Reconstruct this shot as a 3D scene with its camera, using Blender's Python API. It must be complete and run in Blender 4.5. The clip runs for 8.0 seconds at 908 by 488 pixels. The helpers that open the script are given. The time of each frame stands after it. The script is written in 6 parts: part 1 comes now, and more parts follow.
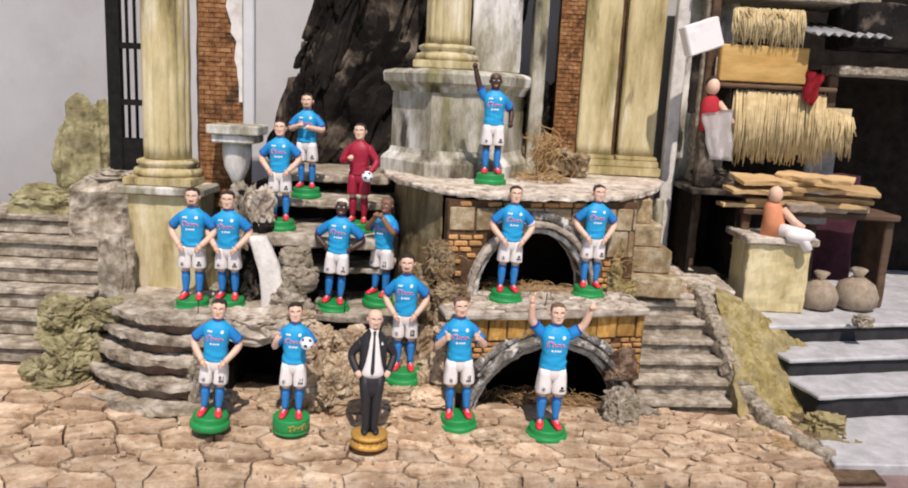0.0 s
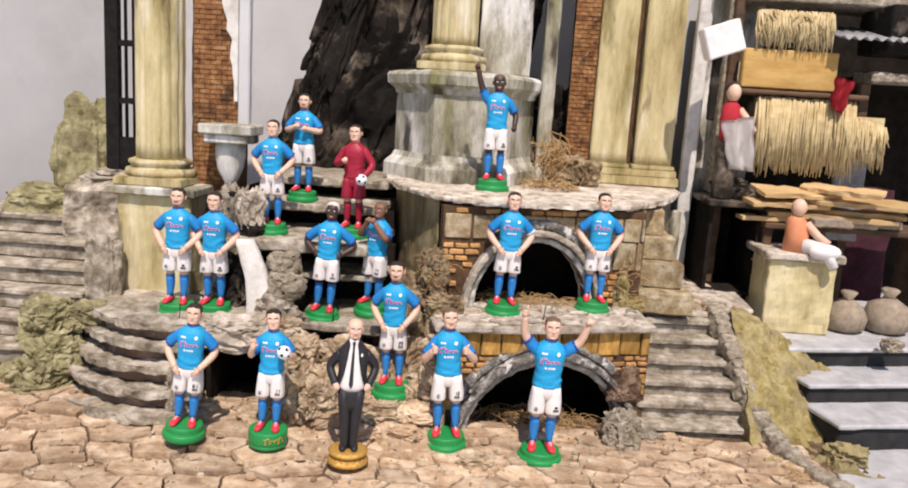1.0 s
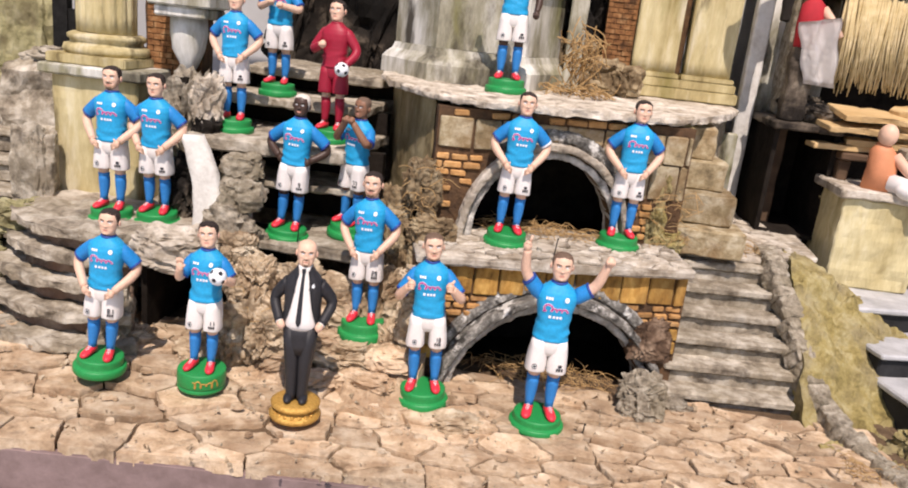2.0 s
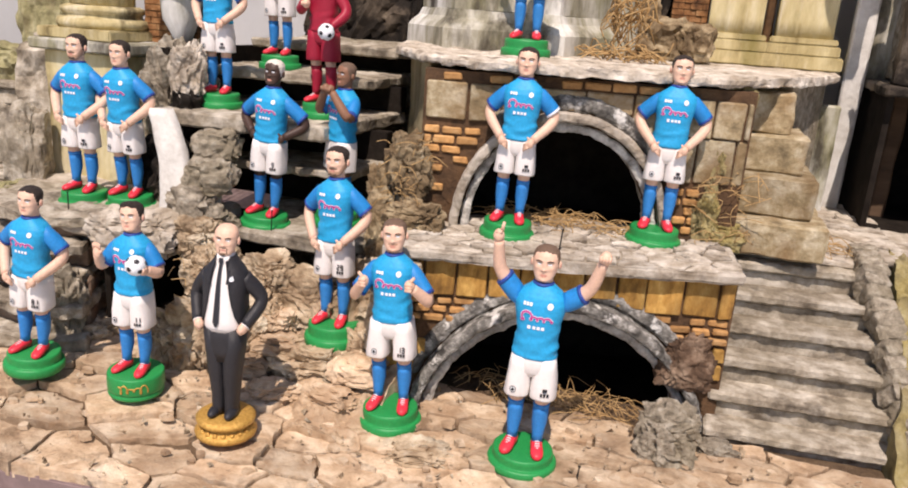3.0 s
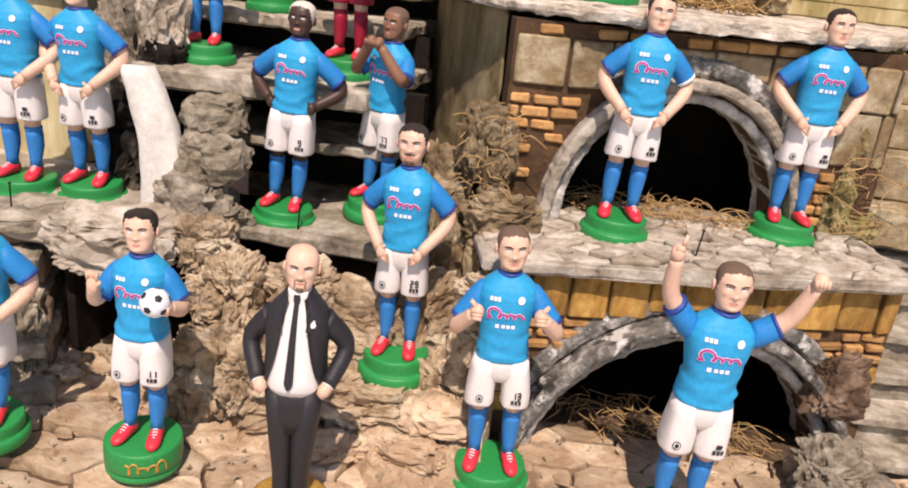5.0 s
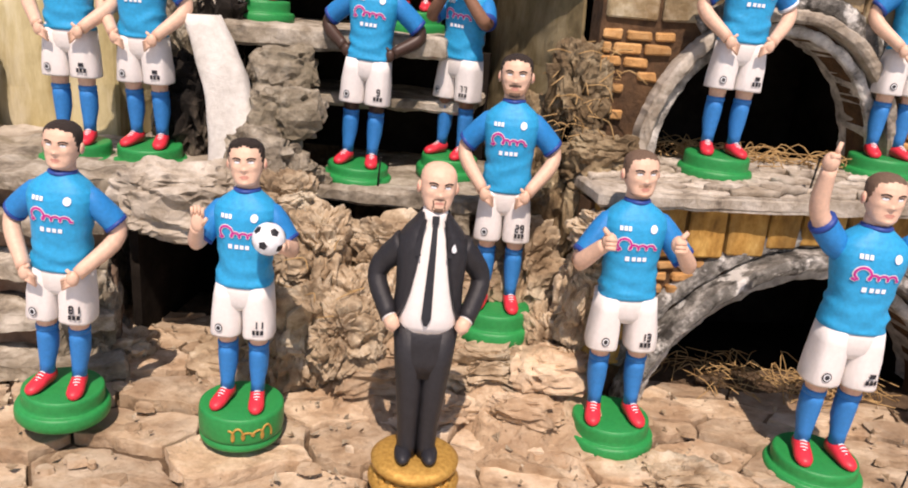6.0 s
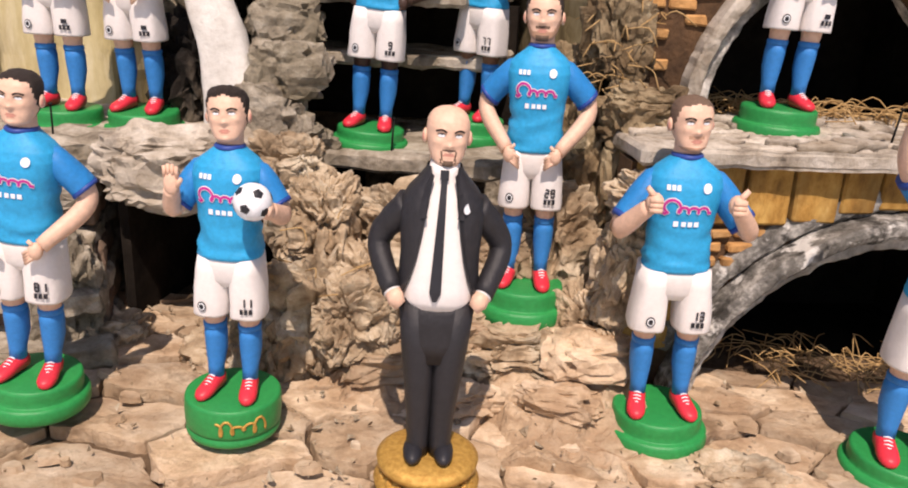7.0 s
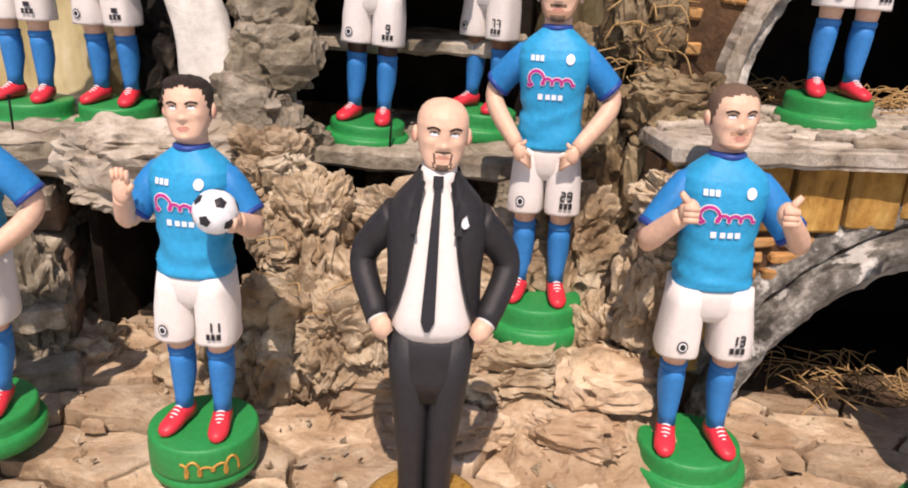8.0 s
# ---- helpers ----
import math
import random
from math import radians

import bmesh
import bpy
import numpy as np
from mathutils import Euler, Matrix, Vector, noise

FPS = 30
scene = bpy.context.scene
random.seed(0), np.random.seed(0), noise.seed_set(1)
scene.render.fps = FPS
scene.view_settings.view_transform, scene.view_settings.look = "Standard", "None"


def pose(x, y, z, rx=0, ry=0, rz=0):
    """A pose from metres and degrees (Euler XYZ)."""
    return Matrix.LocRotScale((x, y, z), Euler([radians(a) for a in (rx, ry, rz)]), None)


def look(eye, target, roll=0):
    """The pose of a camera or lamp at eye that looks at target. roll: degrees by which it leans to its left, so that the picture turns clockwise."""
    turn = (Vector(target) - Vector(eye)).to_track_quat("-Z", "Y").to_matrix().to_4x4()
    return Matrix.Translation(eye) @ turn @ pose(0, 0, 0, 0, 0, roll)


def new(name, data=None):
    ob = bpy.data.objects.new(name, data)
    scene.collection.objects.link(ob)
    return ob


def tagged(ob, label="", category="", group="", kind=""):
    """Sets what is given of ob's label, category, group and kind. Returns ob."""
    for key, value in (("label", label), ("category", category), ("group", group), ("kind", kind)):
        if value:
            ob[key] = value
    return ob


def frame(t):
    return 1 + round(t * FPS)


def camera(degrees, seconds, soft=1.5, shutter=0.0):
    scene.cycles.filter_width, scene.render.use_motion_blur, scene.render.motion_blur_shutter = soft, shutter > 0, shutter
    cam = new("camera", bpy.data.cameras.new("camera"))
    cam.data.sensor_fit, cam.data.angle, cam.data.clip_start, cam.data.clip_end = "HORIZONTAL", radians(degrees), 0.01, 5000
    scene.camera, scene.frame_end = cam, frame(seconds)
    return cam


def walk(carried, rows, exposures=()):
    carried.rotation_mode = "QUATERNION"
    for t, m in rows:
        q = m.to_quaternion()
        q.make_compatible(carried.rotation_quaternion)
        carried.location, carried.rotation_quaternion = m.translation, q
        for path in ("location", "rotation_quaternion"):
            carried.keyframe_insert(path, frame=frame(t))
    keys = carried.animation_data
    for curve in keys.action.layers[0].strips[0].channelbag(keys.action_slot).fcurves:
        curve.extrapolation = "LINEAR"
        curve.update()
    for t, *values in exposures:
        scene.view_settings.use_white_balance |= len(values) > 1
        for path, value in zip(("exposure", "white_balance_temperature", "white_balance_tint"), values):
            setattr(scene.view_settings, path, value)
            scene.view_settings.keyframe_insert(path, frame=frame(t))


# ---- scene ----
# camera
cam = camera(61.0, 8.0, soft=1.9)
PATH = [
    (0, (0.0257, 0.0337, 0.4839), (0.0228, 1.9992, 0.0984), 2.89),
    (0.5, (0.0597, 0.0487, 0.4803), (0.0038, 2.0167, 0.116), 3.05),
    (1, (0.0816, 0.0855, 0.4722), (-0.0223, 2.0526, 0.1121), 3.61),
    (1.5, (0.0824, 0.1821, 0.4506), (-0.0497, 2.14, 0.0508), 5.19),
    (1.7, (0.0923, 0.2229, 0.4405), (-0.0382, 2.1537, -0.0728), 5.99),
    (2.8, (0.2209, 0.3981, 0.3912), (-0.264, 2.2524, -0.1879), 4.49),
    (3, (0.2429, 0.4331, 0.3882), (-0.3161, 2.2684, -0.1851), 4.13),
    (3.5, (0.2598, 0.4902, 0.3856), (-0.3683, 2.2978, -0.2048), 3.48),
    (4, (0.2377, 0.519, 0.3789), (-0.3514, 2.3364, -0.2209), 3.81),
    (4.5, (0.1525, 0.5356, 0.3707), (-0.2115, 2.3953, -0.276), 5.28),
    (5, (0.0554, 0.5455, 0.3738), (-0.1827, 2.4092, -0.3186), 6.08),
    (5.2, (0.0264, 0.5453, 0.3679), (-0.1677, 2.4163, -0.3168), 6.32),
    (6.3, (-0.025, 0.5532, 0.2908), (-0.2167, 2.4557, -0.3017), 3.33),
    (6.5, (-0.018, 0.5601, 0.2885), (-0.2489, 2.4498, -0.3315), 2.7),
    (7, (-0.0161, 0.5989, 0.2785), (-0.287, 2.4781, -0.3591), 2.76),
    (7.5, (-0.0152, 0.6289, 0.2757), (-0.3192, 2.4954, -0.3835), 2.53),
    (8, (-0.0162, 0.6478, 0.2732), (-0.3333, 2.508, -0.3958), 2.32),
]
walk(cam, [(t, look(eye, target, roll)) for t, eye, target, roll in PATH], exposures=[(0, 0.04, 6250, 16), (1.5, 0.23, 6350, 17), (3.0, 0.24, 6450, 18), (5, 0.23, 6700, 20), (8, 0.18, 6750, 21)])

# world and sun
SUN_EL, SUN_AZ = 57.0, 171.0  # degrees; azimuth clockwise from +y
world = bpy.data.worlds.new("sky")
scene.world = world
world.use_nodes = True
wn = world.node_tree
sky = wn.nodes.new("ShaderNodeTexSky")
sky.sky_type, sky.sun_disc = "NISHITA", False
sky.sun_elevation, sky.sun_rotation = radians(SUN_EL), radians(SUN_AZ)
wn.links.new(sky.outputs["Color"], wn.nodes["Background"].inputs["Color"])
wn.nodes["Background"].inputs["Strength"].default_value = 0.085
sun_data = bpy.data.lights.new("sun", "SUN")
sun_data.energy, sun_data.angle, sun_data.color = 4.2, radians(0.6), (1.0, 0.89, 0.76)
sun = new("sun", sun_data)
sd = Vector((math.sin(radians(SUN_AZ)) * math.cos(radians(SUN_EL)), math.cos(radians(SUN_AZ)) * math.cos(radians(SUN_EL)), math.sin(radians(SUN_EL))))
sun.matrix_world = look(sd * 5, (0, 0, 0))

# materials
def surface(name, stops, scale=80.0, rough=0.85, bump=0.3, fine=6.0, stain=None, stain_scale=12.0, stain_amount=0.5, vary=0.0, metallic=0.0, stretch=(1, 1, 1), crack=0.0, spec=0.3, patches=()):
    """A mottled surface: colour stops over noise, large stains, fine relief; vary shifts brightness piece by piece.
    patches: more stains, each (colour, scale, amount, from, to)."""
    m = bpy.data.materials.new(name)
    m.use_nodes = True
    nt = m.node_tree
    N, L = nt.nodes, nt.links
    bs = N["Principled BSDF"]
    tc = N.new("ShaderNodeTexCoord")
    info = N.new("ShaderNodeObjectInfo")
    add = N.new("ShaderNodeVectorMath")
    add.operation = "MULTIPLY_ADD"
    add.inputs[1].default_value = (7.3, 3.1, 5.7)
    mp = N.new("ShaderNodeMapping")
    mp.inputs["Scale"].default_value = stretch
    L.new(tc.outputs["Object"], mp.inputs["Vector"])
    L.new(info.outputs["Random"], add.inputs[0])
    L.new(mp.outputs["Vector"], add.inputs[2])
    n1 = N.new("ShaderNodeTexNoise")
    n1.inputs["Scale"].default_value, n1.inputs["Detail"].default_value, n1.inputs["Roughness"].default_value = scale, 9.0, 0.68
    L.new(add.outputs[0], n1.inputs["Vector"])
    ramp = N.new("ShaderNodeValToRGB")
    while len(ramp.color_ramp.elements) < len(stops):
        ramp.color_ramp.elements.new(0.5)
    for e, (p, c) in zip(ramp.color_ramp.elements, stops):
        e.position, e.color = p, (*c, 1)
    L.new(n1.outputs["Fac"], ramp.inputs["Fac"])
    col = ramp.outputs["Color"]
    if stain:
        n2 = N.new("ShaderNodeTexNoise")
        n2.inputs["Scale"].default_value, n2.inputs["Detail"].default_value = stain_scale, 6.0
        L.new(add.outputs[0], n2.inputs["Vector"])
        r2 = N.new("ShaderNodeMapRange")
        r2.inputs["From Min"].default_value, r2.inputs["From Max"].default_value, r2.inputs["To Max"].default_value = 0.45, 0.68, stain_amount
        L.new(n2.outputs["Fac"], r2.inputs["Value"])
        mx = N.new("ShaderNodeMix")
        mx.data_type = "RGBA"
        mx.inputs[7].default_value = (*stain, 1)
        L.new(r2.outputs["Result"], mx.inputs[0])
        L.new(col, mx.inputs[6])
        col = mx.outputs[2]
    for k, (tint, size, amount, lo, hi) in enumerate(patches):
        n2 = N.new("ShaderNodeTexNoise")
        n2.inputs["Scale"].default_value, n2.inputs["Detail"].default_value, n2.inputs["Roughness"].default_value = size, 7.0, 0.6
        off = N.new("ShaderNodeVectorMath")
        off.operation = "ADD"
        off.inputs[1].default_value = (11.3 * (k + 1), 4.7 * (k + 1), 2.9)
        L.new(add.outputs[0], off.inputs[0])
        L.new(off.outputs[0], n2.inputs["Vector"])
        r2 = N.new("ShaderNodeMapRange")
        r2.inputs["From Min"].default_value, r2.inputs["From Max"].default_value, r2.inputs["To Max"].default_value = lo, hi, amount
        L.new(n2.outputs["Fac"], r2.inputs["Value"])
        mx = N.new("ShaderNodeMix")
        mx.data_type = "RGBA"
        mx.inputs[7].default_value = (*tint, 1)
        L.new(r2.outputs["Result"], mx.inputs[0])
        L.new(col, mx.inputs[6])
        col = mx.outputs[2]
    if vary:
        hs = N.new("ShaderNodeHueSaturation")
        mr = N.new("ShaderNodeMapRange")
        mr.inputs["To Min"].default_value, mr.inputs["To Max"].default_value = 1 - vary, 1 + vary
        L.new(info.outputs["Random"], mr.inputs["Value"])
        L.new(mr.outputs["Result"], hs.inputs["Value"])
        L.new(col, hs.inputs["Color"])
        col = hs.outputs["Color"]
    L.new(col, bs.inputs["Base Color"])
    bs.inputs["Roughness"].default_value, bs.inputs["Metallic"].default_value = rough, metallic
    bs.inputs["Specular IOR Level"].default_value = spec
    if bump:
        n3 = N.new("ShaderNodeTexNoise")
        n3.inputs["Scale"].default_value, n3.inputs["Detail"].default_value, n3.inputs["Roughness"].default_value = scale * fine * 0.5, 8.0, 0.7
        L.new(add.outputs[0], n3.inputs["Vector"])
        height = n3.outputs["Fac"]
        if crack:
            vo = N.new("ShaderNodeTexVoronoi")
            vo.inputs["Scale"].default_value = scale * 1.3
            L.new(add.outputs[0], vo.inputs["Vector"])
            ma = N.new("ShaderNodeMath")
            ma.operation = "MULTIPLY_ADD"
            ma.inputs[1].default_value = crack
            L.new(vo.outputs["Distance"], ma.inputs[0])
            L.new(height, ma.inputs[2])
            height = ma.outputs[0]
        bp = N.new("ShaderNodeBump")
        bp.inputs["Strength"].default_value, bp.inputs["Distance"].default_value = bump, 0.004
        L.new(height, bp.inputs["Height"])
        L.new(bp.outputs["Normal"], bs.inputs["Normal"])
    return m


def paint(name, c, rough=0.5, bump=0.08, d=0.12, scale=60.0, spec=0.4, vary=0.0):
    """Brushed craft paint, slightly uneven."""
    lo, hi = tuple(v * (1 - d) for v in c), tuple(min(1.0, v * (1 + d)) for v in c)
    return surface(name, [(0.3, lo), (0.7, hi)], scale, rough, bump, 3.0, spec=spec, vary=vary)


M_ROCK = surface("tufa rock", [(0.29, (0.12, 0.078, 0.042)), (0.41, (0.31, 0.222, 0.135)), (0.53, (0.50, 0.39, 0.262)), (0.67, (0.75, 0.665, 0.51))], 34, 0.95, 0.7, 7, None, vary=0.14, crack=0.9, patches=[((0.16, 0.09, 0.04), 30, 0.7, 0.53, 0.66), ((0.40, 0.36, 0.28), 18, 0.5, 0.54, 0.64)])
M_BROWNROCK = surface("brown mossy rock", [(0.30, (0.06, 0.040, 0.022)), (0.45, (0.22, 0.155, 0.085)), (0.58, (0.42, 0.33, 0.20)), (0.72, (0.66, 0.57, 0.40))], 40, 0.95, 0.8, 6, (0.10, 0.062, 0.03), 30, 0.6, 0.12, crack=0.6)
M_REDROCK = surface("red-brown rock", [(0.30, (0.035, 0.022, 0.015)), (0.50, (0.13, 0.080, 0.050)), (0.70, (0.36, 0.26, 0.18))], 40, 0.95, 0.8, 6, crack=0.5)
M_GREYROCK = surface("grey rock", [(0.28, (0.10, 0.08, 0.055)), (0.5, (0.36, 0.31, 0.235)), (0.75, (0.66, 0.60, 0.49))], 110, 0.95, 1.0, 4, (0.24, 0.20, 0.12), 16, 0.5, 0.12, crack=0.5)
M_DARKROCK = surface("cork bark rock", [(0.40, (0.006, 0.005, 0.004)), (0.54, (0.022, 0.017, 0.013)), (0.63, (0.12, 0.095, 0.07)), (0.78, (0.44, 0.38, 0.29))], 9, 0.95, 0.9, 12, None, crack=0.6, patches=[((0.34, 0.28, 0.21), 8, 0.75, 0.55, 0.66)])
M_PAVE = surface("paving stone", [(0.27, (0.27, 0.17, 0.095)), (0.46, (0.52, 0.375, 0.24)), (0.68, (0.76, 0.62, 0.45))], 40, 0.92, 0.8, 6, (0.30, 0.19, 0.11), 26, 0.65, 0.2, crack=0.5, patches=[((0.14, 0.085, 0.045), 38, 0.6, 0.57, 0.68), ((0.80, 0.70, 0.55), 20, 0.45, 0.55, 0.68)])
M_JOINT = surface("earth joint", [(0.3, (0.07, 0.043, 0.025)), (0.7, (0.20, 0.135, 0.08))], 90, 0.98, 0.8)
M_STEP = surface("weathered step stone", [(0.30, (0.10, 0.078, 0.055)), (0.47, (0.31, 0.265, 0.20)), (0.67, (0.61, 0.555, 0.46))], 46, 0.95, 0.6, 6, (0.24, 0.20, 0.13), 16, 0.5, 0.1, patches=[((0.05, 0.038, 0.028), 28, 0.7, 0.56, 0.68), ((0.70, 0.65, 0.56), 22, 0.6, 0.56, 0.70)])
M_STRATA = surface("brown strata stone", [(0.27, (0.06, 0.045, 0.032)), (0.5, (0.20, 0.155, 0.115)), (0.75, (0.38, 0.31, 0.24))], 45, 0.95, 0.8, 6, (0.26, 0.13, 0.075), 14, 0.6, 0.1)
M_PALESLAB = surface("pale ledge stone", [(0.30, (0.14, 0.11, 0.08)), (0.46, (0.44, 0.38, 0.30)), (0.66, (0.72, 0.66, 0.57))], 48, 0.92, 0.7, 6, (0.28, 0.22, 0.15), 26, 0.6, 0.16, patches=[((0.10, 0.075, 0.05), 34, 0.55, 0.58, 0.68), ((0.78, 0.74, 0.66), 18, 0.35, 0.52, 0.66)])
M_YELLOW = surface("ochre stained plaster", [(0.27, (0.10, 0.048, 0.015)), (0.46, (0.40, 0.215, 0.050)), (0.60, (0.56, 0.345, 0.10)), (0.74, (0.74, 0.57, 0.27))], 60, 0.9, 0.6, 6, (0.12, 0.065, 0.022), 40, 0.8, 0.25, stretch=(1, 1, 0.5))
M_PLASTER = surface("grey ochre plaster", [(0.27, (0.10, 0.075, 0.042)), (0.47, (0.34, 0.265, 0.15)), (0.62, (0.54, 0.47, 0.33)), (0.78, (0.72, 0.67, 0.55))], 50, 0.92, 0.6, 6, (0.20, 0.12, 0.05), 30, 0.7, 0.2)
M_BRICK = surface("orange brick", [(0.25, (0.20, 0.095, 0.035)), (0.5, (0.50, 0.27, 0.10)), (0.75, (0.66, 0.42, 0.20))], 60, 0.92, 0.5, 6, None, vary=0.22)
M_MORTAR = surface("dark mortar", [(0.3, (0.05, 0.03, 0.018)), (0.7, (0.16, 0.09, 0.045))], 80, 0.98, 0.6)
M_DRUM = surface("olive-brown stained plaster", [(0.28, (0.11, 0.080, 0.035)), (0.48, (0.30, 0.235, 0.12)), (0.70, (0.50, 0.42, 0.26))], 30, 0.92, 0.5, 8, (0.12, 0.085, 0.04), 18, 0.6, stretch=(1, 1, 0.5))
M_GREYARCH = surface("grey arch stone", [(0.34, (0.045, 0.042, 0.038)), (0.50, (0.21, 0.20, 0.18)), (0.62, (0.52, 0.50, 0.46)), (0.72, (0.80, 0.78, 0.74))], 85, 0.9, 0.7, 6, (0.13, 0.12, 0.10), 30, 0.5, 0.08, patches=[((0.03, 0.027, 0.023), 55, 0.85, 0.54, 0.62), ((0.82, 0.80, 0.75), 70, 0.8, 0.57, 0.64)])
M_PALEARCH = surface("pale arch stone", [(0.30, (0.10, 0.095, 0.085)), (0.46, (0.42, 0.40, 0.365)), (0.62, (0.74, 0.72, 0.67))], 85, 0.9, 0.6, 6, (0.25, 0.23, 0.20), 30, 0.5, 0.08)
# near-black colour that stands in for the shade inside hollows and gaps
M_BLACK = surface("painted hollow dark", [(0.3, (0.010, 0.008, 0.007)), (0.7, (0.032, 0.026, 0.021))], 40, 0.95, 0.4, spec=0.05)
M_COLUMN = surface("mossy plaster column", [(0.28, (0.20, 0.15, 0.055)), (0.44, (0.46, 0.38, 0.19)), (0.58, (0.62, 0.54, 0.31)), (0.74, (0.76, 0.70, 0.50))], 24, 0.88, 0.45, 10, None, vary=0.06, stretch=(1, 1, 0.25), patches=[((0.80, 0.76, 0.62), 16, 0.7, 0.53, 0.66), ((0.20, 0.17, 0.045), 15, 0.75, 0.54, 0.68), ((0.06, 0.042, 0.02), 26, 0.8, 0.58, 0.68)])
M_PEDESTAL = surface("stained grey plaster", [(0.30, (0.10, 0.09, 0.06)), (0.46, (0.32, 0.30, 0.22)), (0.66, (0.62, 0.60, 0.53))], 30, 0.85, 0.45, 10, None, stretch=(1, 1, 0.34), patches=[((0.80, 0.79, 0.75), 11, 0.9, 0.50, 0.60), ((0.20, 0.19, 0.06), 15, 0.8, 0.53, 0.66), ((0.035, 0.026, 0.018), 19, 0.9, 0.55, 0.66)])
M_WALL = surface("white painted wall", [(0.3, (0.52, 0.52, 0.52)), (0.7, (0.61, 0.61, 0.61))], 8, 0.9, 0.1, 10, patches=[((0.44, 0.43, 0.42), 5, 0.6, 0.52, 0.68)])
M_WHITEPOST = surface("chalky white stone", [(0.28, (0.48, 0.45, 0.40)), (0.55, (0.70, 0.68, 0.63)), (0.8, (0.80, 0.79, 0.76))], 45, 0.9, 0.4, 6)
M_IRON = surface("black iron", [(0.3, (0.005, 0.005, 0.005)), (0.7, (0.02, 0.019, 0.018))], 90, 0.8, 0.2, spec=0.15)
M_STRAW = surface("dry straw", [(0.3, (0.30, 0.17, 0.06)), (0.7, (0.58, 0.40, 0.19))], 90, 0.9, 0.2)
M_MOSS = surface("yellow moss", [(0.28, (0.12, 0.09, 0.03)), (0.5, (0.36, 0.29, 0.11)), (0.75, (0.55, 0.49, 0.29))], 60, 0.98, 0.9, 6, (0.28, 0.24, 0.16), 18, 0.6, crack=0.4)
M_GREENROCK = surface("lichen rock", [(0.28, (0.11, 0.10, 0.045)), (0.5, (0.34, 0.31, 0.16)), (0.78, (0.52, 0.48, 0.32))], 45, 0.98, 0.8, 6, (0.10, 0.075, 0.04), 30, 0.7, crack=0.4)
M_WHITESTEP = surface("white marble step", [(0.25, (0.28, 0.28, 0.28)), (0.55, (0.46, 0.46, 0.465)), (0.8, (0.62, 0.62, 0.63))], 30, 0.75, 0.3)
M_RISER = surface("near-black riser", [(0.3, (0.012, 0.012, 0.013)), (0.7, (0.04, 0.04, 0.042))], 40, 0.8, 0.2)
M_WOOD = surface("raw pine wood", [(0.3, (0.40, 0.25, 0.10)), (0.7, (0.66, 0.48, 0.25))], 40, 0.8, 0.3, stretch=(0.2, 1, 1), vary=0.12)
M_DARKWOOD = surface("dark timber", [(0.3, (0.05, 0.03, 0.018)), (0.7, (0.16, 0.10, 0.06))], 40, 0.85, 0.3, stretch=(0.2, 1, 1), vary=0.1)
M_BOARD = surface("plum board edge", [(0.3, (0.16, 0.11, 0.10)), (0.7, (0.28, 0.20, 0.19))], 40, 0.8, 0.3)
# figurine paints
P_SKIN = paint("flesh paint", (0.72, 0.47, 0.34), 0.5)
P_DARK = paint("deep brown flesh paint", (0.06, 0.032, 0.022), 0.45)
P_BLUE = paint("azure shirt paint", (0.012, 0.33, 0.63), 0.5, 0.15, 0.15)
P_NAVY = paint("deep blue trim paint", (0.02, 0.06, 0.28), 0.5)
P_SOCK = paint("blue sock paint", (0.025, 0.21, 0.56), 0.55)
P_WHITE = paint("white shorts paint", (0.80, 0.76, 0.73), 0.55, 0.12, 0.05)
P_RED = paint("red shoe paint", (0.68, 0.035, 0.055), 0.4)
P_HAIR = paint("dark hair paint", (0.03, 0.02, 0.016), 0.7, 0.5, 0.3, 200)
P_MAGENTA = paint("magenta print", (0.55, 0.03, 0.28), 0.5)
P_PRINT = paint("white print", (0.82, 0.84, 0.86), 0.5)
P_INK = paint("black print", (0.02, 0.02, 0.025), 0.5)
P_GREEN = paint("green base paint", (0.015, 0.26, 0.065), 0.42, 0.15, 0.15)
P_GOLD = surface("gold base paint", [(0.3, (0.40, 0.20, 0.035)), (0.7, (0.72, 0.45, 0.12))], 60, 0.4, 0.3, metallic=0.35)
P_SUIT = paint("charcoal suit paint", (0.022, 0.021, 0.024), 0.5, 0.2, 0.25)
P_CLARET = paint("claret kit paint", (0.33, 0.012, 0.035), 0.5)
P_LIP = paint("lip paint", (0.54, 0.25, 0.19), 0.5)
P_STUBBLE = paint("stubble paint", (0.46, 0.27, 0.175), 0.6)
P_CROP = paint("cropped hair paint", (0.155, 0.098, 0.066), 0.7, 0.4, 0.3, 200)
P_BLOND = paint("bleached hair paint", (0.72, 0.66, 0.58), 0.7, 0.4, 0.2, 200)
P_SLEEVE = paint("royal blue sleeve paint", (0.012, 0.215, 0.55), 0.5, 0.15, 0.15)
P_BROWN = paint("brown flesh paint", (0.24, 0.12, 0.07), 0.5)

# mesh helpers
def mesh_ob(name, bm, material, smooth=False):
    me = bpy.data.meshes.new(name)
    bm.normal_update()
    bm.to_mesh(me)
    bm.free()
    for m in material if isinstance(material, (list, tuple)) else [material]:
        me.materials.append(m)
    if smooth:
        me.polygons.foreach_set("use_smooth", [True] * len(me.polygons))
    return new(name, me)


